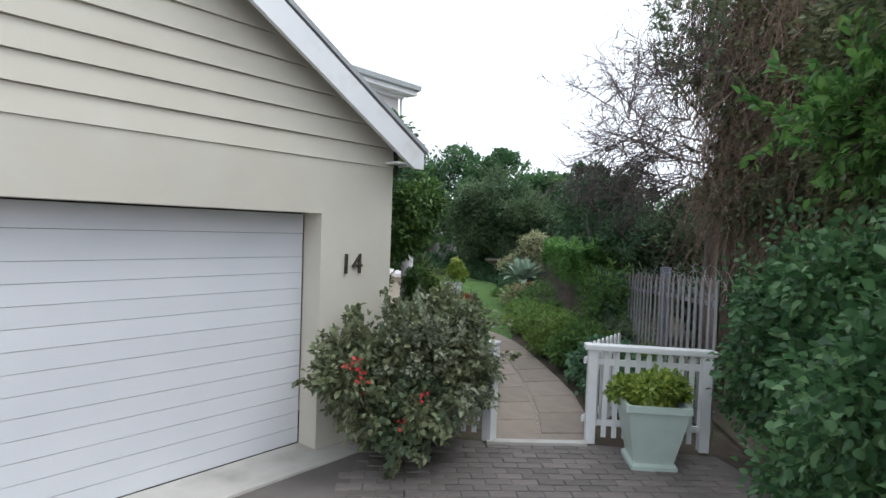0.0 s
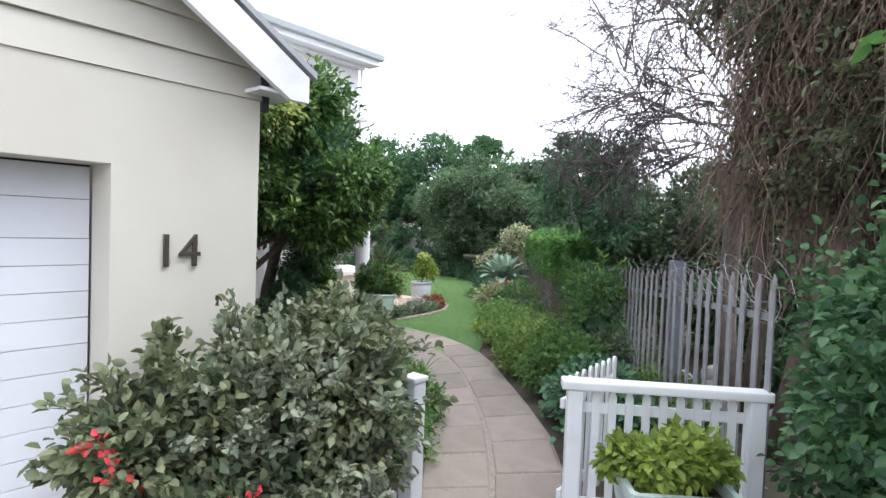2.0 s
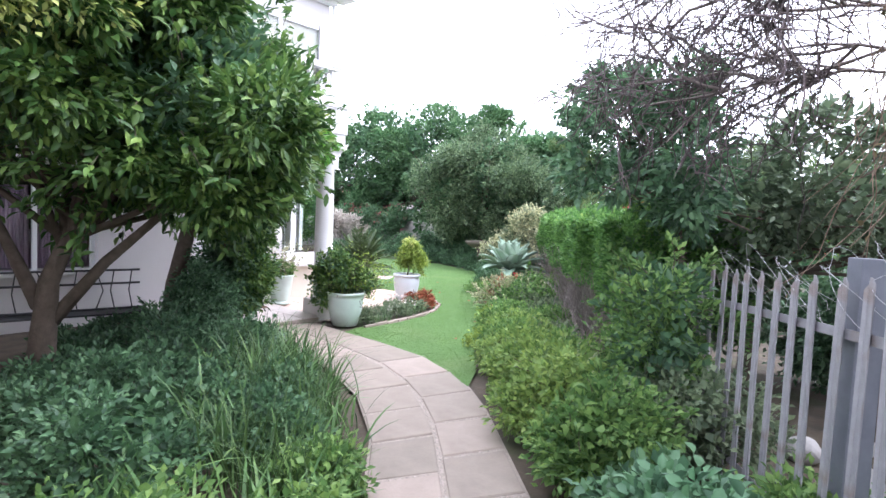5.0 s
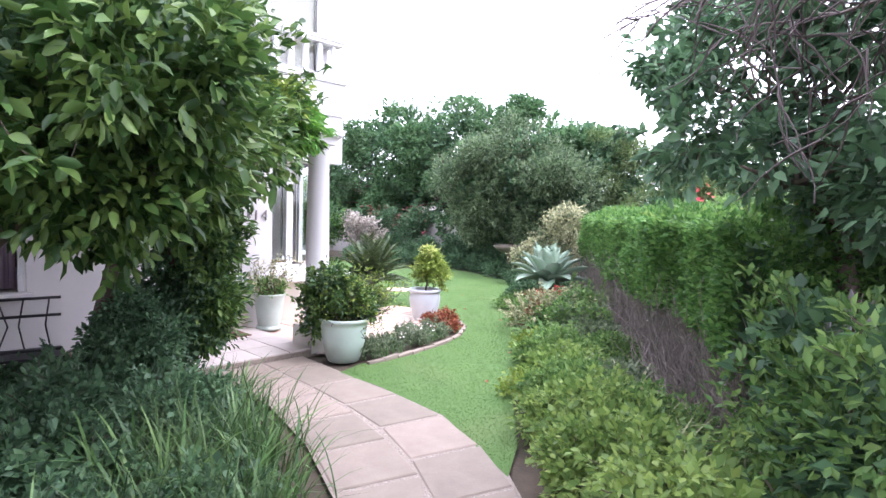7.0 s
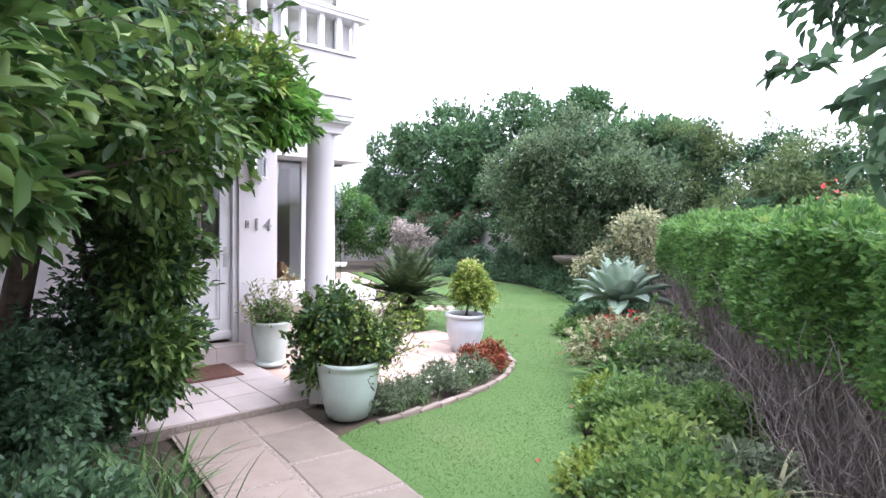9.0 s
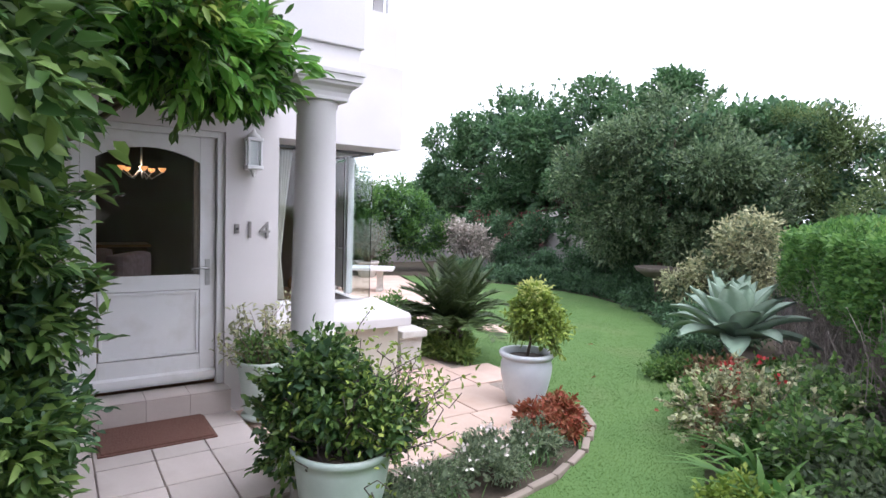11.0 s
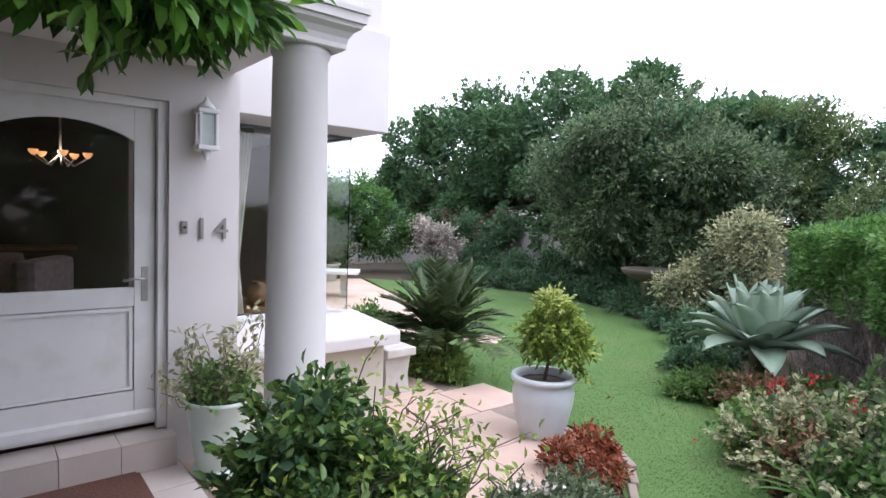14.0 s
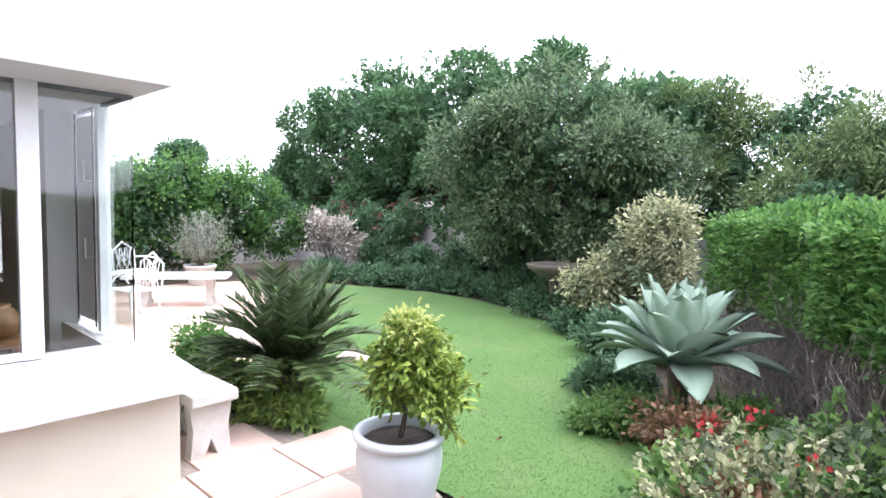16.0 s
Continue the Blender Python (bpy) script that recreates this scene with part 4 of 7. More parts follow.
for c2, dy in (("1", -0.065), ("4", 0.06)):
    d = child("digit", text_mesh("digit", c2, 0.2, 0.008), num2, Matrix.Translation((0.014, dy, 0)) @ pose(0, 0, 0, 90, 0, 90))
    d.data.materials.append(M_NUMBER2)
bell = thing("doorbell", "small dark doorbell push beside the number", "doorbell", at=(HX, 9.02, 1.575))
part("plate", box((0, -0.02, -0.04), (0.015, 0.02, 0.04), 0.005), M_NUMBER2, bell)
part("button", lathe([(0.01, 0), (0.01, 0.01)], 10, centre=(0, 0)), M_GASKET, bell).matrix_basis = pose(0.015, 0, 0.0, 0, 90, 0)
mat_ob = thing("doormat", "reddish-brown coir doormat on the terrace tiles", "doormat", at=(-9.75, 8.36, 0.074))
part("coir_surface", box((-0.28, -0.36, 0), (0.28, 0.36, 0.018), 0.006), M_MAT, mat_ob)
part("rim", box((-0.3, -0.38, -0.002), (0.3, 0.38, 0.008), 0.003), M_MAT, mat_ob)

# ---- gate and picket fence ----
def picket_mesh(h):
    bm = bmesh.new()
    prism([(-0.022, 0.06), (0.022, 0.06), (0.022, h - 0.03), (0.012, h - 0.006), (0, h), (-0.012, h - 0.006), (-0.022, h - 0.03)], "y", -0.009, 0.009, bm)
    me = bpy.data.meshes.new("picket")
    bm.to_mesh(me)
    bm.free()
    me.materials.append(M_GLOSSWHITE)
    return me


def picket_run(name, label, a, c, h, cap, group=""):
    """A run of pickets from a to c on the ground, with two rails, and a flat cap where it has one."""
    dx, dy = c[0] - a[0], c[1] - a[1]
    ln = math.hypot(dx, dy)
    t = thing(name, label, "gate" if "gate" in name else "fence", group, at=(a[0], a[1], 0), rz=math.degrees(math.atan2(dy, dx)))
    for z in (0.16, h - 0.2):
        part("rail", box((0, 0.01, z), (ln, 0.035, z + 0.06), 0.004), M_GLOSSWHITE, t)
    n = max(int(ln / 0.095), 2)
    me = picket_mesh(h - (0.06 if cap else 0))
    for i in range(n):
        child("picket", me, t, Matrix.Translation(((i + 0.5) * ln / n, 0, 0)))
    if cap:
        part("cap", box((-0.06, -0.06, h - 0.055), (ln + 0.06, 0.06, h), 0.012), M_GLOSSWHITE, t)
        for x in (0.02, ln - 0.02):
            part("post", box((x - 0.045, -0.05, 0), (x + 0.045, 0.05, h - 0.056), 0.008), M_GLOSSWHITE, t)
    return t


picket_run("picket_fence", "white painted picket fence panel with a flat cap", (-1.74, 4.47), (-0.86, 5.04), 0.93, True)
picket_run("garden_gate", "white picket garden gate swung open inwards", (-1.80, 4.52), (-1.83, 5.36), 0.92, False)
picket_run("picket_fence", "white picket fence beside the variegated bush", (-3.2, 3.42), (-2.5, 3.80), 0.88, False)
gp = thing("gate_post", "white painted wooden gate post with a flat top", "gate post", at=(-2.41, 3.83, 0))
part("shaft", box((-0.05, -0.05, 0), (0.05, 0.05, 0.9), 0.008), M_GLOSSWHITE, gp)
part("cap", box((-0.06, -0.06, 0.901), (0.06, 0.06, 0.93), 0.008), M_GLOSSWHITE, gp)

# ---- palisade fence ----
pal = thing("palisade_fence", "weathered grey steel palisade fence with spear tops", "fence", at=(-0.83, 5.08, 0), rz=math.degrees(math.atan2(1.64, -1.12)))
bm = bmesh.new()
prism([(-0.031, 0.012), (-0.018, 0), (-0.006, 0.006), (0.006, 0.006), (0.018, 0), (0.031, 0.012), (0.03, 0.016), (0.018, 0.005), (0.006, 0.011), (-0.006, 0.011), (-0.018, 0.005), (-0.03, 0.016)], "z", 0.04, 1.47, bm)
for v in bm.verts:
    if v.co.z > 1:
        v.co.z -= 2.4 * max(abs(v.co.x) - 0.007, 0)
pale_me = bpy.data.meshes.new("pale")
bm.to_mesh(pale_me)
bm.free()
pale_me.materials.append(M_PALISADE)
FL = 5.2
for i in range(int(FL / 0.188)):
    child("pale", pale_me, pal, Matrix.Translation((-0.02 + 0.188 * i, random.uniform(-0.004, 0.004), 0.12 - 0.055 * (0.188 * i) + random.uniform(-0.012, 0.012))) @ pose(0, 0, 0, 0, random.uniform(-1.2, 1.2), 0))
for z in (0.25, 1.22):
    part("rail", prism([(-0.045, z), (-0.008, z), (-0.008, z + 0.045), (-0.013, z + 0.045), (-0.013, z + 0.006), (-0.045, z + 0.006)], "x", 0, FL), M_PALISADE, pal).matrix_basis = pose(0, 0, 0.1, 0, 3.15, 0)
for x in (2.06,):
    part("post", box((x - 0.055, -0.16, 0), (x + 0.055, -0.047, 1.56), 0.006), M_POST, pal)
wire = thing("razor_wire", "loose coils of razor wire along the steel fence", "razor wire", at=(-0.83, 5.08, 0), rz=math.degrees(math.atan2(1.64, -1.12)))
lines = []
for ph in (0.0, 2.2):
    s = np.linspace(0, 9 * 2 * np.pi, 300)
    wob = np.cumsum(rng.normal(size=300)) * 0.012
    amp = 0.15 + 0.07 * np.sin(s * 0.31 + ph)
    lines.append(np.stack([0.2 + s / s[-1] * 3.6 + 0.2 * np.sin(s + ph) + wob, -0.1 + 0.12 * np.cos(s + ph + wob), 1.5 - 0.05 * s / s[-1] * 3.6 + amp * np.sin(s * 1.03 + ph + 3 * wob)], 1))
strands("wire", lines, 0.0024, M_WIRE, wire)
B = np.concatenate([ln[::2] for ln in lines])
leaves("barb", B, rng.normal(size=B.shape), 0.022, 0.008, M_WIRE, wire, kind="stuff")

# ---- trees ----
def tree(name, label, base, trunk, limbs, blobs, n, L, W, mat, bark=M_BARK, r0=0.12, clump=0.16, per=36, rich=False, fill=0.3, inner=None, cored=True, lumps=None, limit=0.12):
    t = thing(name, label, "tree")
    bm = bmesh.new()
    k = len(trunk)
    tube(trunk, [r0 * (1 - 0.55 * i / max(k - 1, 1)) for i in range(k)], 10, bm)
    part("trunk", bm, bark, t)
    bm = bmesh.new()
    for ln in limbs:
        m = len(ln)
        tube(ln, [r0 * 0.5 * (1 - 0.8 * i / (m - 1)) for i in range(m)], 7, bm)
    top = Vector(trunk[-1])
    for c, r in blobs:
        for _ in range(7 if r0 < 0.1 or r0 > 0.12 else 2):
            e = Vector(c) + Vector([random.uniform(-0.8, 0.8) * q for q in r])
            s = top.lerp(Vector(trunk[-2]), random.random() * 0.6)
            mid = s.lerp(e, 0.5) + Vector([random.uniform(-0.15, 0.15) for _ in range(3)])
            tube([s, mid, e], [r0 * 0.28, r0 * 0.17, 0.006], 5, bm)
    part("branching", bm, bark, t)
    P, D = crown_points(billow(blobs, *lumps) if lumps else blobs, n, clump, per, fill)
    leaves("crown", P, D, L, W, mat, t, rich=rich)
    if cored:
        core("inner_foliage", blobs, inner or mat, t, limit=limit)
    return rebase(t, base)


def bare_tree(name, label, base, starts, depth, mat, trunk=None, r0=0.1):
    t = thing(name, label, "tree")
    if trunk:
        part("trunk", tube(trunk, [r0 * (1 - 0.4 * i / (len(trunk) - 1)) for i in range(len(trunk))], 10), M_GREYBARK, t)
    big, thin = [], []

    def grow(p, d, ln, lev):
        pts = [np.array(p)]
        dd = np.array(d, float)
        for _ in range(6):
            dd = dd + rng.normal(size=3) * 0.17
            dd[2] -= 0.012 * (depth - lev)
            dd /= np.linalg.norm(dd)
            pts.append(pts[-1] + dd * ln / 6)
        (big if lev >= depth - 1 else thin).append(pts)
        if lev > 0:
            for _ in range(rng.integers(5, 8)):
                i = rng.integers(2, 7)
                q = dd + rng.normal(size=3) * 0.65
                grow(pts[i], q / np.linalg.norm(q), ln * rng.uniform(0.45, 0.75), lev - 1)
    for p, d, ln in starts:
        grow(p, np.array(d) / np.linalg.norm(d), ln, depth)
    strands("branching", big, 0.015, M_GREYBARK, t)["kind"] = "stuff"
    strands("twiggy_growth", thin, 0.0055, mat, t)["kind"] = "stuff"
    return rebase(t, base)


# glossy tree between garage and porch
tree("garden_tree", "dense glossy green tree beside the path with a forked trunk", (-7.0, 5.1, 0),
     [(-7.0, 5.1, -0.05), (-6.95, 5.12, 0.5), (-6.9, 5.15, 1.0), (-6.75, 5.3, 1.5)],
     [[(-6.95, 5.12, 0.6), (-6.75, 5.5, 1.15), (-6.4, 5.95, 1.7), (-6.2, 6.3, 2.1)], [(-6.95, 5.1, 0.8), (-7.4, 4.9, 1.5), (-7.8, 4.6, 2.2)], [(-6.8, 5.3, 1.4), (-7.2, 6.3, 2.1), (-7.9, 7.6, 2.7)]],
     [((-6.9, 5.2, 2.75), (1.2, 1.1, 0.95)), ((-6.3, 6.0, 2.45), (0.9, 0.85, 0.8)), ((-7.6, 4.5, 2.6), (1.0, 0.9, 0.9)), ((-7.4, 6.8, 2.7), (0.9, 0.9, 0.9)), ((-6.3, 6.1, 1.95), (0.45, 0.45, 0.4)),
      # last two blobs: overhead canopy added to shade the lower front leaves
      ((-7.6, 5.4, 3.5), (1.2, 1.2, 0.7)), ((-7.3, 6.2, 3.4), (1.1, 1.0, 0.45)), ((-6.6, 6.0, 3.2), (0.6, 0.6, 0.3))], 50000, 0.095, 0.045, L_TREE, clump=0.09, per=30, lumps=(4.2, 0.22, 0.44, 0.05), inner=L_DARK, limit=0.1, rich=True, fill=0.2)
lt = bpy.data.objects["garden_tree"]
P, D = crown_points([((-6.9, 4.3, 3.0), (0.8, 0.5, 0.55)), ((-6.0, 4.5, 2.95), (0.55, 0.45, 0.42)), ((-7.5, 4.5, 3.4), (0.9, 0.6, 0.5)), ((-5.8, 4.9, 3.1), (0.4, 0.4, 0.35))], 13000, 0.1, 20)
leaves("new_growth", P - np.array([-7.0, 5.1, 0.0]), D, 0.07, 0.034, L_NEW, lt, "yellow-green new growth")
sprays(lt, [((0.4, 0.6, 2.4), (1.2, 1.2, 1.0)), ((0.7, 1.0, 2.2), (0.7, 0.7, 0.6)), ((-0.4, 1.7, 2.6), (0.9, 0.9, 0.9))], 300, 0.45, L_TREE, 0.1, 0.045, up=0.1)
tree("porch_tree", "leafy green tree arching over the front door", (-8.3, 6.7, 0),
     [(-8.3, 6.7, -0.05), (-8.28, 6.75, 0.7), (-8.2, 6.9, 1.5), (-8.1, 7.2, 2.2)],
     [],
     [((-8.1, 7.45, 2.75), (0.62, 0.62, 0.6)), ((-8.1, 8.1, 2.65), (0.42, 0.5, 0.32)), ((-8.25, 8.5, 2.5), (0.22, 0.24, 0.16)), ((-8.05, 7.4, 2.0), (0.4, 0.42, 0.6)), ((-8.2, 7.2, 3.3), (0.8, 0.8, 0.5)), ((-8.04, 7.55, 1.45), (0.25, 0.27, 0.5)), ((-8.02, 7.52, 0.85), (0.25, 0.25, 0.5))],
     24000, 0.085, 0.034, L_TREE, clump=0.08, rich=True, lumps=(40, 0.1, 0.24), inner=L_DARK, limit=0.08)
pt = bpy.data.objects["porch_tree"]
sprays(pt, [((0.2, 1.4, 2.62), (0.4, 0.5, 0.28)), ((0.1, 1.65, 2.5), (0.22, 0.22, 0.15)), ((0.25, 0.7, 2.1), (0.42, 0.42, 0.6)), ((0.24, 0.82, 1.4), (0.24, 0.26, 0.55))], 170, 0.24, L_TREE, 0.09, 0.034, up=-0.15)
sprays(pt, [((0.2, 1.4, 2.7), (0.36, 0.42, 0.2))], 60, 0.2, L_LIME, 0.09, 0.036, name="new_growth", up=0.0)
sprays(pt, [((0.15, 1.76, 2.5), (0.24, 0.22, 0.13)), ((0.3, 1.5, 2.5), (0.2, 0.25, 0.15))], 90, 0.2, L_VIVID, 0.1, 0.042, name="young_foliage", up=-0.1)
bush("terrace_shrub", "dense small-leaved dark shrub beside the terrace", [((-8.05, 7.1, 0.55), (0.42, 0.45, 0.6)), ((-8.15, 7.45, 0.95), (0.4, 0.38, 0.55)), ((-7.75, 6.8, 0.5), (0.4, 0.45, 0.5))], 14000, 0.05, 0.028, L_DARK, 0.07, rich=True)

# big trees at the back of the garden
tree("back_tree", "broad dense dark green tree behind the lawn", (-16.8, 21.5, 0),
     [(-16.8, 21.5, -0.05), (-16.8, 21.4, 1.2), (-16.6, 21.3, 2.4)], [],
     [((-20.4, 21.2, 3.7), (2.5, 1.9, 2.3)), ((-17.2, 21.2, 3.75), (2.2, 1.9, 2.1)), ((-14.4, 21.4, 3.35), (2.1, 1.7, 1.95)), ((-12.2, 21.2, 2.6), (1.3, 1.4, 1.7)), ((-23.3, 21.0, 3.2), (1.7, 1.2, 1.8)), ((-25.0, 21.0, 2.7), (1.0, 1.0, 1.0)), ((-11.7, 21.2, 4.0), (0.6, 0.6, 0.6)), ((-18.0, 20.5, 1.9), (4.5, 0.9, 1.4))],
     80000, 0.15, 0.095, L_BACK, r0=0.25, clump=0.13, per=34, fill=0.12, lumps=(3.6, 0.4, 0.72, 0.1), inner=L_DARK, limit=0.22)
tree("olive_tree", "grey-green spreading tree behind the flower bed", (-12.6, 18.4, 0),
     [(-12.6, 18.4, -0.05), (-12.5, 18.3, 0.8), (-12.4, 18.2, 1.6)], [],
     [((-12.3, 18.3, 2.85), (1.7, 1.4, 1.3)), ((-13.4, 18.0, 2.6), (1.5, 1.2, 1.2)), ((-11.4, 18.5, 2.3), (1.1, 1.0, 1.1)), ((-13.4, 18.2, 1.7), (1.2, 0.8, 0.7)), ((-11.9, 18.3, 1.6), (1.2, 0.8, 0.7))],
     40000, 0.1, 0.05, L_CROWN, r0=0.16, clump=0.14, per=30, lumps=(6, 0.25, 0.5, 0.2), inner=L_DARK)
sprays(bpy.data.objects["olive_tree"], [((0.2, -0.1, 2.7), (1.9, 1.4, 1.4)), ((-0.6, -0.5, 1.9), (1.3, 1.0, 1.0)), ((1.4, 0.2, 2.2), (1.2, 1.0, 1.1))], 420, 0.5, L_CROWN, 0.1, 0.05, up=0.2, rich=False)
sprays(bpy.data.objects["back_tree"], [((-3.6, -0.3, 3.7), (2.7, 2.0, 2.5)), ((-0.4, -0.3, 3.75), (2.3, 2.0, 2.3)), ((2.6, -0.1, 3.35), (2.2, 1.8, 2.0))], 500, 0.45, L_BACK, 0.13, 0.08, up=0.2, rich=False)
for k, (x, y, h, s) in enumerate(((-9.3, 20.5, 4.0, 1.2), (-7.6, 19.8, 3.7, 1.2), (-5.6, 20.8, 4.0, 1.3), (-10.9, 20.3, 4.4, 0.9), (-3.2, 18.5, 3.4, 1.3), (-8.4, 18.8, 2.6, 1.0))):
    tree("conifer_tree", "soft mid-green feathery tree along the boundary", (x, y, 0), [(x, y, -0.05), (x, y, 0.7), (x, y, 1.4)], [],
         [((x, y, h * 0.55), (s, s, h * 0.42)), ((x + 0.5, y + 0.2, h * 0.75), (s * 0.6, s * 0.6, h * 0.28)), ((x - 0.5, y - 0.3, h * 0.4), (s * 0.8, s * 0.7, h * 0.38))],
         11500, 0.12, 0.034, L_FEATHER, r0=0.1, clump=0.12, lumps=(8, 0.2, 0.42, 0.2), inner=L_DARK)
tree("cypress_tree", "dark narrow tree at the end of the tree line", (-25.6, 21.2, 0), [(-25.6, 21.2, -0.05), (-25.6, 21.2, 0.8), (-25.6, 21.2, 2)], [], [((-25.6, 21.2, 2.6), (0.5, 0.5, 1.7))], 4000, 0.12, 0.06, L_DARK, r0=0.1, clump=0.16)
for x, y, z, s in ((-47, 26, 4.9, 1.6),):
    tree("distant_tree", "dark distant tree beyond the boundary hedge", (x, y, 0), [(x, y, -0.05), (x, y, 1), (x, y, 2.4)], [], [((x, y, z), (s, s, s * 0.5))], 6000, 0.25, 0.12, L_DARK, r0=0.15, clump=0.25)
# tree right of the lawn
tree("hedge_tree", "dark leafy tree rising beside the clipped hedge", (-3.3, 9.3, 0),
     [(-3.3, 9.3, -0.05), (-3.35, 9.2, 0.9), (-3.5, 9.1, 1.7), (-3.7, 8.95, 2.1)], [[(-3.5, 9.1, 1.6), (-4.0, 9.3, 2.2), (-4.4, 9.5, 2.75)]],
     [((-3.85, 8.8, 2.5), (0.55, 0.5, 0.36)), ((-4.4, 9.5, 2.85), (0.36, 0.4, 0.28)), ((-3.4, 8.4, 2.1), (0.5, 0.45, 0.38)), ((-3.2, 9.0, 1.75), (0.5, 0.45, 0.45)), ((-3.45, 8.95, 2.8), (0.42, 0.42, 0.24))],
     5200, 0.085, 0.045, L_DARK, r0=0.08, clump=0.09, cored=False, rich=True, lumps=(7, 0.12, 0.22, 0.3))
sprays(bpy.data.objects["hedge_tree"], [((-0.55, -0.5, 2.5), (0.55, 0.5, 0.36)), ((-1.1, 0.2, 2.85), (0.36, 0.4, 0.28))], 50, 0.22, L_DARK, 0.085, 0.045)
sprays(bpy.data.objects["hedge_tree"], [((-0.95, -0.35, 2.35), (0.4, 0.4, 0.25)), ((-0.75, -0.7, 2.15), (0.3, 0.3, 0.22))], 36, 0.25, L_DARK, 0.085, 0.045, name="drooping_foliage", up=-0.3)
tree("fence_tree", "grey-green leafy tree behind the steel fence", (-3.0, 9.9, 0), [(-3.0, 9.9, -0.05), (-3.0, 9.9, 0.8), (-3.1, 9.8, 1.6)], [],
     [((-3.1, 9.7, 1.7), (0.8, 0.7, 0.9)), ((-2.4, 9.9, 2.1), (0.8, 0.7, 0.8)), ((-3.6, 9.6, 1.0), (0.6, 0.6, 0.7)), ((-1.4, 10.6, 1.8), (1.0, 0.8, 1.2)), ((-0.2, 10.8, 1.6), (1.2, 0.8, 1.3))], 14000, 0.075, 0.04, L_HAZE, r0=0.08, clump=0.12, lumps=(30, 0.14, 0.3), fill=0.5)

# bare tree with hanging dry creepers
bare_tree("bare_tree", "leafless tree with fine twigs behind the fence", (-1.75, 8.3, 0),
          [((-1.8, 8.25, 2.9), (-0.9, -0.15, 0.5), 1.5), ((-1.75, 8.3, 3.1), (-0.6, 0.3, 1), 1.8), ((-1.7, 8.2, 3.0), (-0.95, -0.5, 0.3), 1.4), ((-1.7, 8.3, 3.3), (0.4, -0.5, 0.9), 1.8), ((-1.7, 8.25, 3.4), (-0.8, -0.7, 0.7), 1.6),
           ((-1.75, 8.3, 3.3), (0.2, 0.6, 1), 1.6), ((-1.75, 8.25, 2.7), (-1, 0.0, 0.3), 1.3), ((-1.7, 8.1, 2.8), (-1, -0.3, 0.2), 1.4), ((-1.75, 8.25, 3.0), (-1, -0.1, 0.45), 1.5), ((-1.7, 8.2, 2.6), (-0.9, -0.2, 0.15), 0.9), ((-1.7, 8.2, 3.2), (-1, -0.35, 0.7), 1.7), ((-1.7, 8.3, 3.6), (-0.3, -0.5, 1), 1.7)], 3, M_BARETWIG,
          [(-1.75, 8.3, -0.05), (-1.8, 8.28, 1.0), (-1.75, 8.25, 2.2), (-1.7, 8.3, 3.4)], 0.12)


def creeper(name, label, blobs, n, drop, radius, mat):
    t = thing(name, label, "creeper")
    P, _ = crown_points(blobs, n, 0.12, 8, 0.5)
    lines = []
    for p in P:
        m = 6
        ln = drop * rng.uniform(0.3, 1.2)
        st = rng.normal(size=3) * [0.35, 0.35, 0.25] + [0, 0, -1]
        w = np.cumsum(rng.normal(size=(m, 3)) * [0.035, 0.035, 0.02], 0)
        q = p + np.outer(np.linspace(0, 1, m) * ln, st) + w
        q[:, 2] = np.maximum(q[:, 2], 0.05)
        lines.append(q)
    strands("hanging_growth", lines, radius, mat, t)["kind"] = "stuff"
    Q = np.concatenate(lines)
    Q = Q[rng.uniform(size=len(Q)) < 0.16]
    leaves("dry_foliage", Q, rng.normal(size=Q.shape) + [0, 0, -0.5], 0.06, 0.03, L_DRY, t, "withered brown leaves")
    return t


creeper("dry_creeper", "curtain of dry brown creeper stems hanging from the tree", [((-0.75, 7.3, 4.3), (0.75, 0.7, 1.5)), ((-0.2, 6.6, 4.4), (0.7, 0.7, 1.5)), ((-0.95, 7.7, 3.1), (0.6, 0.6, 0.9)), ((0.3, 6.2, 4.0), (0.7, 0.6, 1.6)), ((-0.6, 7.4, 2.4), (0.7, 0.5, 0.7)), ((-1.35, 7.5, 4.5), (0.55, 0.5, 1.3)), ((-1.5, 7.5, 4.9), (0.5, 0.5, 1.0))], 3500, 1.1, 0.005, M_TWIG)
creeper("dry_creeper", "loose brown creeper stems tangled over the fence top", [((-1.3, 7.6, 2.9), (0.6, 0.5, 0.9)), ((-1.2, 7.2, 3.8), (0.5, 0.5, 1.0))], 900, 0.8, 0.005, M_TWIG)
creeper("dry_creeper", "thick brown curtain of dead creeper round the fence-side trunk", [((-1.25, 7.45, 2.9), (0.3, 0.3, 0.7)), ((-1.1, 7.4, 3.7), (0.35, 0.35, 0.7))], 800, 0.8, 0.0055, M_TWIG)
tree("ivy_tree", "old tree wrapped in ivy and dry creepers", (-0.3, 7.4, 0), [(-0.3, 7.4, -0.05), (-0.35, 7.3, 1.5), (-0.3, 7.2, 3.2), (-0.2, 7.1, 5.0)], [],
     [((-0.6, 7.3, 4.3), (0.75, 0.7, 1.6)), ((0.2, 6.6, 4.2), (0.9, 0.8, 1.5)), ((-0.2, 7.5, 2.6), (0.7, 0.5, 1.1))], 22000, 0.075, 0.042, L_DRY, r0=0.2, clump=0.16, cored=False, fill=0.7)

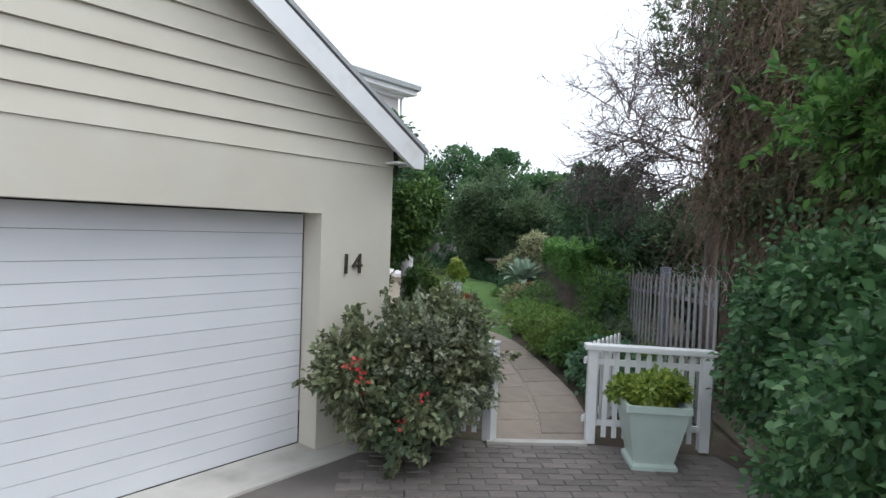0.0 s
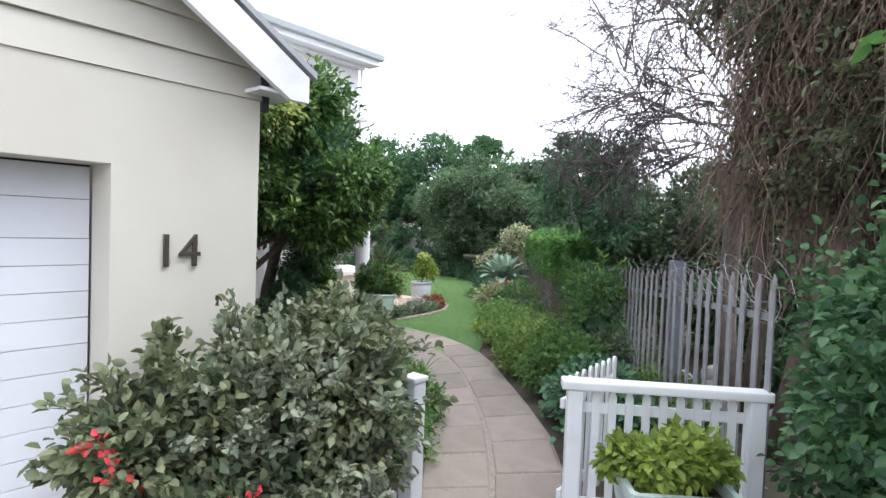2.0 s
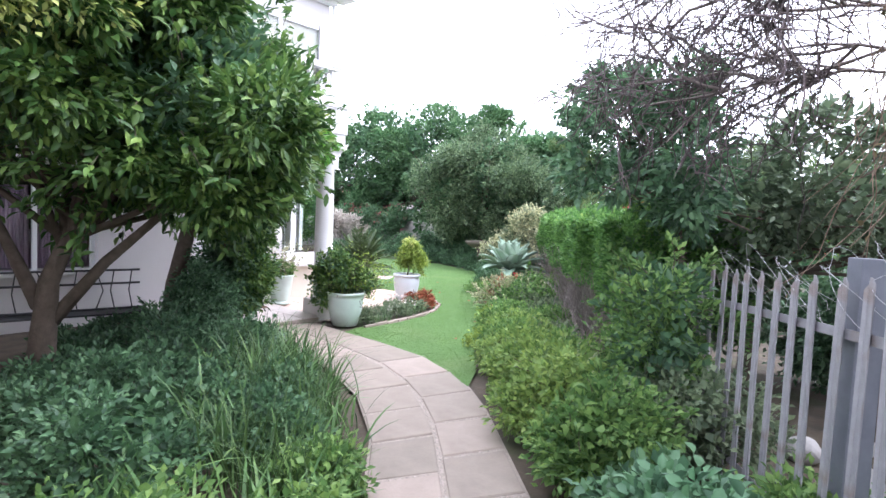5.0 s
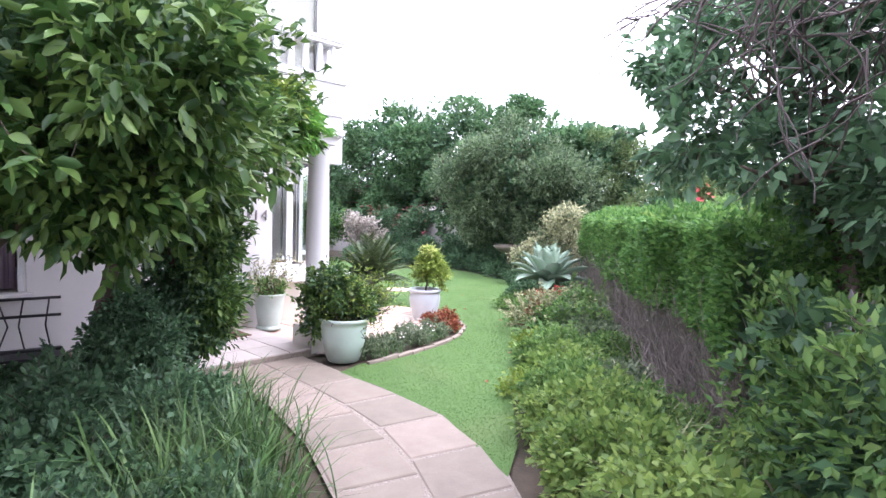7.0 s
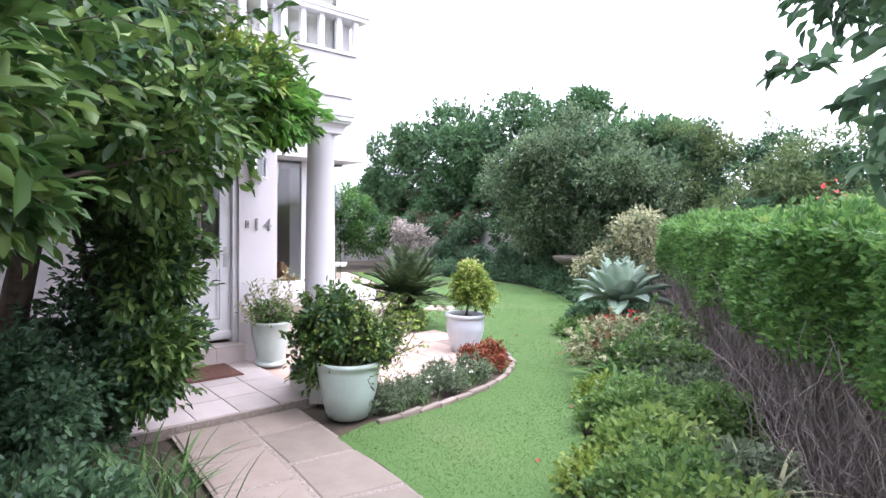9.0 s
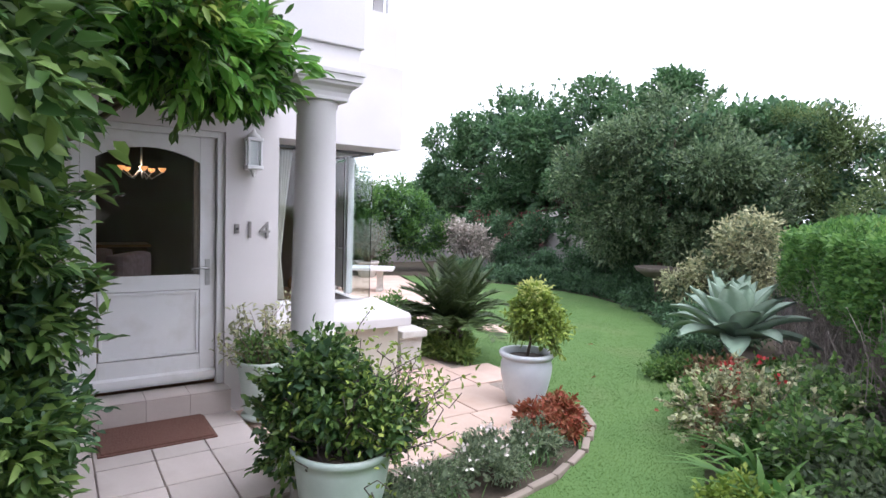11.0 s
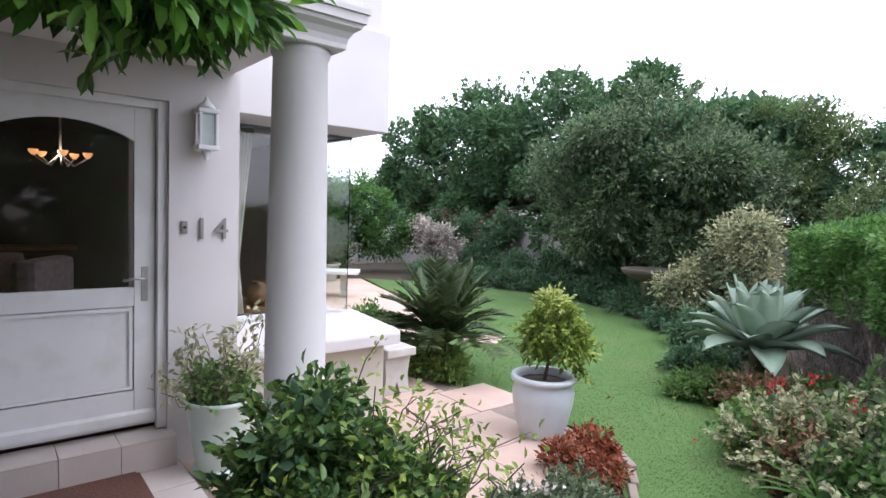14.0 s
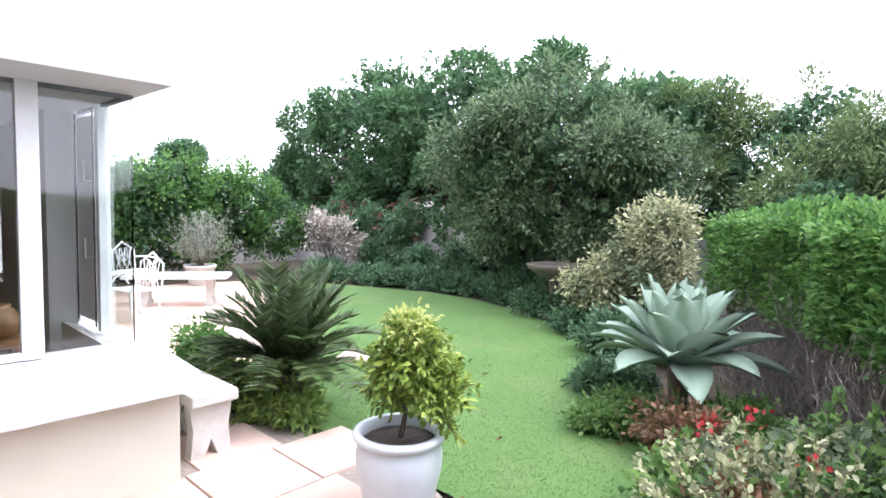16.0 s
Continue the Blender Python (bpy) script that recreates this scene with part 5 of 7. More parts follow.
vt = bpy.data.objects["ivy_tree"]
sprays(vt, [((-1.5, 0.0, 4.7), (0.5, 0.5, 0.7)), ((-1.0, -0.2, 4.2), (0.5, 0.5, 0.8))], 150, 0.4, L_OLIVE, 0.08, 0.04, name="dry_foliage", twig=M_TWIG, up=0.0, rich=False)
sprays(vt, [((-0.3, -0.2, 3.6), (0.8, 0.8, 1.8)), ((0.4, -0.9, 3.4), (0.8, 0.7, 1.5))], 330, 0.5, L_MIXED, 0.075, 0.042, up=-0.2)
lean = thing("leaning_trunk", "thick leaning brown trunk behind the steel fence", "trunk", at=(-1.0, 6.75, 0))
part("stem", tube([(0, 0, -0.05), (0.12, 0.1, 0.8), (0.35, 0.3, 1.8), (0.55, 0.45, 3.0)], [0.13, 0.11, 0.09, 0.07], 10), M_BARK, lean)
part("second_stem", tube([(-0.35, 0.55, -0.05), (-0.3, 0.6, 1.0), (-0.38, 0.75, 2.4)], [0.08, 0.07, 0.05], 9), M_BARK, lean)
for bx, by, bs in ((-1.6, 7.5, 0.16), (-1.1, 7.6, 0.15), (-2.3, 8.6, 0.12), (-1.9, 8.2, 0.13), (-0.75, 7.1, 0.12), (-2.05, 9.0, 0.15)):
    st = thing("boulder", "pale rounded boulder in the yard beyond the fence", "rock", at=(bx, by, -0.02))
    bm = bmesh.new()
    bmesh.ops.create_icosphere(bm, subdivisions=3, radius=bs)
    for v in bm.verts:
        v.co *= 1 + 0.35 * noise.noise(v.co * 6 + Vector((bx, by, 0)))
        v.co.z = v.co.z * 0.8 + bs * 0.7
    part("stone", bm, M_BACKWALL, st)
for x, y, s, h in ((-2.75, 11.0, 0.7, 1.5), (-1.7, 10.5, 0.8, 1.4), (-0.5, 9.8, 0.9, 1.5), (0.7, 9.0, 0.9, 1.6), (-1.0, 8.7, 0.5, 0.7)):
    bush("yard_shrub", "dark tangled shrub in the yard beyond the fence", [((x, y, h * 0.5), (s, s * 0.7, h * 0.52)), ((x + 0.3, y - 0.3, h * 0.35), (s * 0.7, s * 0.6, h * 0.36))], 4200, 0.075, 0.042, L_DARK, 0.1, stems=False, shoots=16, group="shrubs beyond the fence")
# ivy hedge on the near side
bush("ivy_hedge", "tall dark ivy-covered hedge beside the driveway",
     [((-0.38, 5.0, 0.95), (0.38, 0.36, 0.95)), ((-0.02, 4.5, 1.1), (0.46, 0.5, 1.15)), ((0.36, 3.6, 1.1), (0.55, 0.7, 1.2)), ((0.75, 2.7, 1.2), (0.6, 0.7, 1.4)), ((1.25, 1.8, 1.3), (0.65, 0.8, 1.5)), ((1.75, 0.8, 1.4), (0.7, 0.8, 1.6)), ((0.2, 5.2, 0.9), (0.6, 0.5, 1.1))],
     36000, 0.06, 0.048, L_IVY, 0.09, 26, rich=True, category="hedge", fill=0.2)
tree("overhanging_tree", "leafy tree with bright tips overhanging the driveway", (1.6, 5.2, 0), [(1.6, 5.2, -0.05), (1.5, 5.0, 1.5), (1.2, 4.7, 3.0)], [],
     [((1.0, 4.3, 3.6), (0.95, 0.9, 0.9)), ((0.4, 5.4, 3.5), (0.7, 0.8, 1.1)), ((1.4, 3.2, 3.0), (0.9, 0.9, 0.9)), ((0.3, 5.3, 2.6), (0.5, 0.5, 0.5)), ((0.5, 4.6, 2.6), (0.45, 0.4, 0.4))], 24000, 0.08, 0.042, L_MIXED, r0=0.14, clump=0.13, rich=False, fill=0.5)

ot = bpy.data.objects["overhanging_tree"]
sprays(ot, [((-1.35, -1.2, 2.75), (0.3, 0.45, 0.18)), ((-0.9, -1.0, 2.7), (0.4, 0.4, 0.2))], 130, 0.4, L_HEDGE, 0.09, 0.045, name="new_growth")

# clipped hedge
hd = thing("clipped_hedge", "clipped green hedge with bare twiggy lower stems", "hedge")
A, C = np.array([-8.95, 16.05]), np.array([-3.85, 8.9])
dirv = (C - A) / np.linalg.norm(C - A)
nrm = np.array([-dirv[1], dirv[0]])
nrm = nrm if nrm[0] > 0 else -nrm
length = float(np.linalg.norm(C - A))


def hedge_points(n):
    u = rng.uniform(-0.05, length + 0.05, n)
    face = rng.uniform(size=n)
    v = np.where(face < 0.45, 0.0, np.where(face < 0.8, rng.uniform(0, 1.1, n), 1.1))
    z = np.where(face < 0.45, 1.62 - 0.78 * rng.uniform(size=n) ** 1.4, np.where(face < 0.8, 1.64, rng.uniform(0.5, 1.62, n)))
    wob = np.array([noise.noise(Vector((a * 1.3, b * 1.3, c * 1.3))) for a, b, c in zip(u, v, z)]) * 0.24
    out = np.where((face < 0.45)[:, None], -nrm[None], np.where((face < 0.8)[:, None], 0 * nrm[None], nrm[None]))
    P = np.concatenate([A + u[:, None] * dirv + (v * 1.0)[:, None] * nrm + out * wob[:, None], (z + np.where((face >= 0.45) & (face < 0.8), wob, 0))[:, None]], 1)
    D = np.concatenate([out, ((face >= 0.45) & (face < 0.8)).astype(float)[:, None] + 0.25], 1) + rng.normal(size=(n, 3)) * 0.6
    m = n // 14
    cap = np.concatenate([A + dirv * (length + 0.05) + nrm * rng.uniform(0, 1.05, (m, 1)), rng.uniform(0.7, 1.64, (m, 1))], 1)
    P = np.concatenate([P, cap])
    D = np.concatenate([D, np.array([*dirv, 0.3]) + rng.normal(size=(m, 3)) * 0.6])
    return P + rng.normal(size=(n + m, 3)) * 0.035, D


P, D = hedge_points(64000)
leaves("foliage", P, D, 0.058, 0.036, L_HEDGE, hd)
sprays(hd, [((*(A + dirv * (0.4 + 0.8 * i) + nrm * 0.5), 1.3), (0.5, 0.5, 0.42)) for i in range(10)], 420, 0.2, L_HEDGE, 0.06, 0.036, rich=False)
sprays(hd, [((*(A + dirv * (0.4 + 0.8 * i) + nrm * 0.5), 1.45), (0.5, 0.5, 0.26)) for i in range(10)], 420, 0.16, L_BRIGHT, 0.055, 0.034, name="new_growth", up=0.6, rich=False)
lines = []
for _ in range(2000):
    u, v = rng.uniform(0, length), rng.uniform(0.02, 0.7)
    s = np.array([*(A + dirv * u + nrm * v), 0.0])
    e = s + [*(dirv * rng.normal() * 0.45 - nrm * rng.uniform(-0.1, 0.25)), rng.uniform(0.5, 1.2)]
    w = np.cumsum(rng.normal(size=(7, 3)) * 0.06, 0)
    lines.append(s + np.linspace(0, 1, 7)[:, None] * (e - s) + w)
strands("twiggy_growth", lines, 0.0055, M_HEDGETWIG, hd)
# solid dark block put inside the hedge for its inner shade
bm = bmesh.new()
q = [A + dirv * 0.3 + nrm * 0.2, C - dirv * 0.35 + nrm * 0.2, C - dirv * 0.35 + nrm * 0.85, A + dirv * 0.3 + nrm * 0.85]
prism([tuple(x) for x in q], "z", 0.85, 1.5, bm)
part("inner_foliage", bm, L_DARK, hd)

bush("climbing_shrub", "dull green shrub scrambling between the hedge and the steel fence", [((-3.45, 8.3, 0.75), (0.36, 0.36, 0.7)), ((-3.2, 8.0, 0.6), (0.34, 0.34, 0.55)), ((-3.05, 7.75, 1.0), (0.3, 0.3, 0.5))], 4200, 0.065, 0.03, L_SHRUB, 0.09, inner=L_DARK, shoots=60, fill=0.6)

# hedge and wall round the back
bw = tagged(part("boundary_wall", box((-24, 19.4, -0.05), (-4, 19.6, 1.28), 0.01), M_BACKWALL), "grey plastered boundary wall behind the flower beds", "wall", kind="structure")
tagged(part("boundary_wall", box((-22.6, 6.0, -0.05), (-22.4, 19.39, 1.2), 0.01), M_BACKWALL), "grey plastered boundary wall behind the tall hedge", "wall", kind="structure")
bush("tall_hedge", "tall rounded green hedge behind the garden bench",
     [((-20.3, 12.8, 1.75), (0.9, 1.3, 1.15)), ((-20.2, 14.4, 1.8), (0.9, 1.3, 1.15)), ((-20.0, 16.0, 1.65), (0.9, 1.2, 1.05)), ((-20.4, 11.2, 1.6), (0.9, 1.4, 1.2)), ((-19.9, 17.2, 1.2), (0.8, 0.9, 0.95)), ((-20.3, 9.3, 1.5), (0.9, 1.4, 1.2)), ((-20.2, 13.6, 0.8), (0.7, 4.0, 0.8)), ((-20.1, 14.6, 1.6), (0.8, 2.3, 1.12))], 46000, 0.1, 0.06, L_HEDGE, 0.14, category="hedge", inner=L_DARK)
bush("flowering_shrub", "pale-flowered shrub at the end of the hedge", [((-19.3, 17.9, 1.1), (0.6, 0.5, 0.6)), ((-18.5, 18.3, 0.9), (0.6, 0.5, 0.55))], 5000, 0.09, 0.06, L_PALEBUSH, 0.12)
for x, y, s in ((-17.4, 18.6, 0.75), (-16.2, 18.7, 0.6), (-15.0, 18.7, 0.65)):
    bush("border_shrub", "dark leafy shrub in front of the boundary wall", [((x, y, s * 0.7), (s * 0.9, s * 0.6, s * 0.8))], 3600, 0.08, 0.045, L_DARK, 0.1)
# dark shrubs added to stand for the shade below the spreading tree
for x, y, h in ((-14.3, 18.9, 1.3), (-13.4, 18.7, 1.5), (-12.5, 18.9, 1.4), (-11.5, 18.9, 1.5), (-10.7, 18.6, 1.3), (-12.9, 18.1, 0.7), (-12.0, 17.8, 0.7), (-11.1, 17.2, 0.6)):
    bush("border_shrub", "dark leafy shrub added to fill the shade under the spreading tree", [((x, y, h * 0.5), (0.6, 0.4, h * 0.5))], 2600, 0.08, 0.045, L_DARK, 0.1, stems=False)
rs = bush("red_shrub", "dark shrub dotted with red flowers under the trees", [((-17.2, 19.0, 1.3), (0.8, 0.5, 0.5))], 3600, 0.08, 0.05, L_DARK, 0.1)
P, D = crown_points([((-17.2, 18.9, 1.35), (0.75, 0.5, 0.45))], 130, 0.1, 5, 0.1)
leaves("blossom", P, D, 0.06, 0.05, M_DULLRED, rs)
for x in (-19.6, -18.6):
    rs2 = bush("red_shrub", "dark shrub dotted with red flowers under the trees", [((x, 18.9, 1.35), (0.7, 0.45, 0.45))], 2600, 0.08, 0.05, L_DARK, 0.1)
    P, D = crown_points([((x, 18.75, 1.5), (0.6, 0.4, 0.3))], 90, 0.05, 6, 0.1)
    leaves("blossom", P, D, 0.07, 0.06, M_DULLRED, rs2)
# low planting along the lawn's far edge
edge = [(-9.75, 15.6), (-10.6, 16.4), (-11.7, 17.1), (-12.9, 17.7), (-14.2, 17.95), (-15.4, 17.8), (-16.6, 17.4), (-17.8, 16.9)]
for x, y in edge:
    bush("border_plant", "low dark green ground cover along the lawn edge", [((x, y + 0.15, 0.18), (0.75, 0.5, 0.3))], 3200, 0.07, 0.035, L_DARK, 0.08, stems=False, group="plants along the lawn edge")
bush("variegated_shrub", "cream and green variegated shrub behind the agave", [((-9.95, 16.9, 1.4), (0.45, 0.45, 0.55)), ((-10.15, 16.75, 0.85), (0.65, 0.5, 0.5)), ((-10.75, 16.6, 0.55), (0.45, 0.4, 0.35))], 10000, 0.08, 0.04, L_CREAM, 0.1, inner=L_OLIVE)
bb = thing("bird_bath", "weathered stone bird bath among the shrubs", "bird bath", at=(-11.6, 17.05, 0))
part("bowl", lathe([(0.08, 0.66), (0.26, 0.7), (0.42, 0.8), (0.46, 0.87), (0.43, 0.88), (0.36, 0.8), (0.2, 0.74), (0.001, 0.73)], 32), M_BATH, bb)
part("pedestal", lathe([(0.2, 0), (0.2, 0.06), (0.1, 0.12), (0.08, 0.4), (0.1, 0.6), (0.12, 0.675)], 24), M_BATH, bb)
# flowering shrub behind the hedge
fs = bush("bougainvillea", "green shrub with red flowers beyond the clipped hedge", [((-5.6, 14.6, 1.5), (1.2, 0.7, 0.6)), ((-3.8, 13.6, 1.5), (1.2, 0.8, 0.6)), ((-6.8, 16.0, 1.4), (1.0, 0.7, 0.7))], 9000, 0.09, 0.05, L_SHRUB, 0.12)
P, D = crown_points([((-5.2, 14.3, 1.7), (1.3, 0.7, 0.5)), ((-3.6, 13.3, 1.7), (1.0, 0.7, 0.5))], 220, 0.1, 5, 0.1)
leaves("blossom", P, D, 0.08, 0.07, M_RED, fs)

# far house roof glimpsed through the trees
nb = thing("neighbour_house", "far neighbouring house with a reddish tiled roof", "house", at=(-29, 31, 0))
part("wall", box((-5, -2, 0), (5, 2, 2.2)), M_WHITEWALL, nb)
part("roof", prism([(-2.4, 2.2), (2.4, 2.2), (0, 3.4)], "x", -5.3, 5.3), M_TERRACOTTA, nb)

# ---- near plants ----
rb = bush("variegated_bush", "large grey-green variegated bush against the garage corner",
          [((-2.78, 3.1, 0.65), (0.55, 0.55, 0.62)), ((-2.5, 3.4, 0.85), (0.42, 0.4, 0.48)), ((-2.9, 2.75, 0.7), (0.36, 0.36, 0.5)), ((-2.5, 2.85, 0.45), (0.45, 0.45, 0.42)), ((-2.8, 2.42, 0.75), (0.2, 0.2, 0.2)), ((-2.75, 3.5, 0.95), (0.42, 0.4, 0.42)), ((-3.0, 3.6, 0.6), (0.35, 0.4, 0.55))],
          15000, 0.058, 0.04, L_ROSE, 0.06, 16, rich=True, inner=L_OLIVE, fill=0.3, shoots=150)
sprays(rb, [((-2.78, 3.1, 0.72), (0.6, 0.6, 0.62)), ((-2.5, 3.2, 0.75), (0.5, 0.5, 0.5))], 150, 0.16, L_VAR, 0.05, 0.034, name="pale_foliage")
P, D = crown_points([((-2.75, 2.35, 0.7), (0.2, 0.2, 0.18)), ((-2.5, 2.5, 0.55), (0.25, 0.2, 0.2))], 24, 0.02, 6, 0.1)
leaves("blossom", P, D, 0.04, 0.035, M_RED, rb)
P, D = crown_points([((-2.42, 2.18, 0.98), (0.05, 0.05, 0.04)), ((-2.4, 2.24, 0.86), (0.04, 0.04, 0.04)), ((-2.2, 2.62, 0.72), (0.05, 0.05, 0.03))], 24, 0.012, 5, 0.3)
leaves("blossom", P, D, 0.035, 0.03, M_RED, rb)


def pot(name, label, at, profile, mat, soil_r, soil_z, seg=40, category="plant pot", rz=0):
    t = thing(name, label, category, at=at, rz=rz)
    part("vessel", lathe(profile, seg), mat, t)
    part("soil", lathe([(soil_r, soil_z - 0.02), (soil_r, soil_z), (0.001, soil_z + 0.015)], 24), M_POTSOIL, t)
    return t


# square tapered planter by the gate
pl = thing("planter", "tall celadon-green tapered square planter beside the gate", "planter", at=(-1.14, 4.41, 0), rz=36)
bm = bmesh.new()


def square_ring(bm, s, z):
    return [bm.verts.new((x * s, y * s, z)) for x, y in ((-1, -1), (1, -1), (1, 1), (-1, 1))]


prof = [(0.19, 0.0), (0.19, 0.035), (0.165, 0.055), (0.165, 0.07), (0.205, 0.28), (0.24, 0.47), (0.245, 0.5), (0.265, 0.505), (0.265, 0.56), (0.235, 0.56), (0.225, 0.47)]
rings = [square_ring(bm, s, z) for s, z in prof]
for a, c in zip(rings, rings[1:]):
    for i in range(4):
        bm.faces.new((a[i], a[(i + 1) % 4], c[(i + 1) % 4], c[i]))
bm.faces.new(rings[0][::-1])
bmesh.ops.bevel(bm, geom=[e for e in bm.edges if abs(e.verts[0].co.z - e.verts[1].co.z) > 0.03], offset=0.012, segments=2, affect="EDGES")
part("vessel", bm, M_CELADON, pl)
part("soil", box((-0.228, -0.228, 0.44), (0.228, 0.228, 0.5)), M_POTSOIL, pl)
bush("yellow_plant", "yellow-green leafy plant growing in the tapered planter", [((-1.14, 4.41, 0.64), (0.24, 0.24, 0.13)), ((-1.24, 4.32, 0.62), (0.2, 0.16, 0.1)), ((-1.05, 4.5, 0.66), (0.16, 0.16, 0.13))], 2600, 0.055, 0.04, L_LIME, 0.04, 12, rich=True, category="potted plant", stems=False)

# large pot with camellia-like shrub beside the terrace
p2 = pot("garden_pot", "large pale celadon glazed pot at the terrace corner", (-8.0, 9.06, 0.0),
         [(0.17, 0), (0.18, 0.03), (0.19, 0.04), (0.235, 0.22), (0.262, 0.4), (0.266, 0.44), (0.28, 0.445), (0.285, 0.485), (0.262, 0.485), (0.25, 0.4)], M_CELADON, 0.252, 0.44)
pb = bush("potted_shrub", "bushy dark green shrub in the large celadon pot", [((-8.14, 8.94, 0.84), (0.25, 0.23, 0.24)), ((-8.0, 9.06, 0.7), (0.26, 0.25, 0.2)), ((-8.22, 8.84, 0.54), (0.18, 0.17, 0.32)), ((-7.9, 9.22, 0.62), (0.19, 0.22, 0.15))], 4200, 0.052, 0.029, L_TREE, 0.06, 16, rich=True, category="potted plant", stems=False, inner=L_DARK, shoots=70)
lines = []
for _ in range(120):
    s = np.array([-8.0, 9.1, 0.4]) + rng.normal(size=3) * [0.06, 0.06, 0]
    e = s + [rng.normal() * 0.2 + 0.02, rng.normal() * 0.22 + 0.16, rng.uniform(0.12, 0.5)]
    w = np.cumsum(rng.normal(size=(7, 3)) * 0.045, 0)
    lines.append(s + np.linspace(0, 1, 7)[:, None] * (e - s) + w)
strands("twiggy_growth", lines, 0.006, M_BARETWIG, pb)
P = np.concatenate([np.array(ln)[-2:] for ln in lines])
P = np.repeat(P, 5, 0) + rng.normal(size=(len(P) * 5, 3)) * 0.035
leaves("pale_foliage", P, rng.normal(size=P.shape) + [0, 0, 0.4], 0.04, 0.02, L_LIME, pb, rich=True)
# pot by the entrance wall
p3 = pot("garden_pot", "tall pale celadon pot on a saucer beside the door", (-9.77, 9.16, 0.055),
         [(0.16, 0), (0.17, 0.02), (0.165, 0.035), (0.135, 0.045), (0.145, 0.06), (0.175, 0.25), (0.2, 0.44), (0.215, 0.455), (0.22, 0.48), (0.2, 0.48), (0.19, 0.42)], M_CELADON, 0.19, 0.45)
p3p = thing("potted_plant", "sparse twiggy plant in the tall celadon pot", "potted plant")
lines = []
for _ in range(34):
    s = np.array([-9.77, 9.16, 0.5]) + rng.normal(size=3) * [0.05, 0.05, 0]
    e = s + [rng.normal() * 0.16, rng.normal() * 0.17, rng.uniform(0.15, 0.48)]
    w = np.cumsum(rng.normal(size=(6, 3)) * 0.018, 0)
    lines.append(s + np.linspace(0, 1, 6)[:, None] * (e - s) + w)
strands("twiggy_growth", lines, 0.005, M_TWIG, p3p)
P = np.concatenate([np.array(ln)[-2:] for ln in lines])
P = np.repeat(P, 6, 0) + rng.normal(size=(len(P) * 6, 3)) * 0.025
leaves("foliage", P, rng.normal(size=P.shape) + [0, 0, 0.5], 0.055, 0.025, L_CREAM, p3p, rich=True)
P, D = crown_points([((-9.77, 9.16, 0.62), (0.17, 0.17, 0.1))], 700, 0.05, 10)
leaves("low_foliage", P, D, 0.05, 0.03, L_SHRUB, p3p)
P, D = crown_points([((-9.74, 9.25, 0.7), (0.1, 0.12, 0.1))], 60, 0.02, 6)
leaves("blossom", P, D, 0.035, 0.035, M_PINKISH, p3p)
# urn on the patio corner
ur = pot("urn", "pale blue-grey glazed urn at the patio corner", (-9.06, 11.4, 0.014),
         [(0.15, 0), (0.165, 0.01), (0.2, 0.12), (0.235, 0.28), (0.24, 0.36), (0.225, 0.42), (0.222, 0.435), (0.25, 0.445), (0.258, 0.465), (0.25, 0.485), (0.215, 0.485), (0.205, 0.43), (0.21, 0.4)], M_URN, 0.212, 0.425, category="urn")
up = thing("urn_plant", "small yellow-green bushy plant in the glazed urn", "potted plant")
part("stem", tube([(-9.06, 11.4, 0.42), (-9.04, 11.42, 0.58), (-9.05, 11.43, 0.8)], [0.016, 0.013, 0.007], 6), M_BARK, up)
P, D = crown_points([((-9.03, 11.45, 0.86), (0.2, 0.2, 0.16)), ((-8.93, 11.5, 0.72), (0.16, 0.16, 0.12)), ((-9.15, 11.4, 0.75), (0.15, 0.15, 0.12)), ((-9.04, 11.44, 1.0), (0.14, 0.14, 0.12))], 1700, 0.04, 9, 0.5)
sprays(up, [((-9.04, 11.44, 0.82), (0.16, 0.16, 0.14)), ((-8.92, 11.5, 0.72), (0.14, 0.14, 0.1))], 60, 0.16, L_LIME, 0.055, 0.028)
leaves("foliage", P, D, 0.055, 0.028, L_LIME, up, rich=True)
P, D = crown_points([((-9.03, 11.44, 1.06), (0.12, 0.12, 0.07))], 320, 0.04, 9, 0.4)
leaves("new_growth", P, D, 0.05, 0.026, L_NEW, up, rich=True, kind="stuff")

# cycad
cy = thing("cycad", "large dark green cycad with arching feathery fronds", "cycad", at=(-10.9, 11.85, 0))
part("trunk", lathe([(0.2, 0), (0.22, 0.1), (0.18, 0.28), (0.06, 0.32)], 16), M_BARK, cy)
for k in range(58):
    a = rng.uniform(0, 2 * np.pi)
    le = 0.18 + 0.77 * (k / 58)
    ln = rng.uniform(0.85, 1.1)
    s = np.linspace(0, 1, 38)
    out, up_ = ln * (0.15 + 0.75 * le) * s ** 1.15, 0.28 + ln * (1.1 - 0.7 * le) * s - 0.45 * le * ln * s ** 2.6
    mid = np.stack([np.cos(a) * out, np.sin(a) * out, up_], 1)
    d = unit(np.gradient(mid, axis=0))
    side = unit(np.cross(d, [0, 0, 1]))
    fr = strands("frond", [mid], 0.007, L_CYCAD, cy)
    P = np.concatenate([mid[2:], mid[2:]])
    D = np.concatenate([side[2:] + d[2:] * 0.7 + [0, 0, 0.25], -side[2:] + d[2:] * 0.7 + [0, 0, 0.25]])
    P = np.concatenate([P, P + np.concatenate([d[2:], d[2:]]) * ln / 76])
    D = np.concatenate([D, D])
    leaves("leaflet", P, D, 0.16, 0.017, L_CYCAD, fr, kind="stuff")
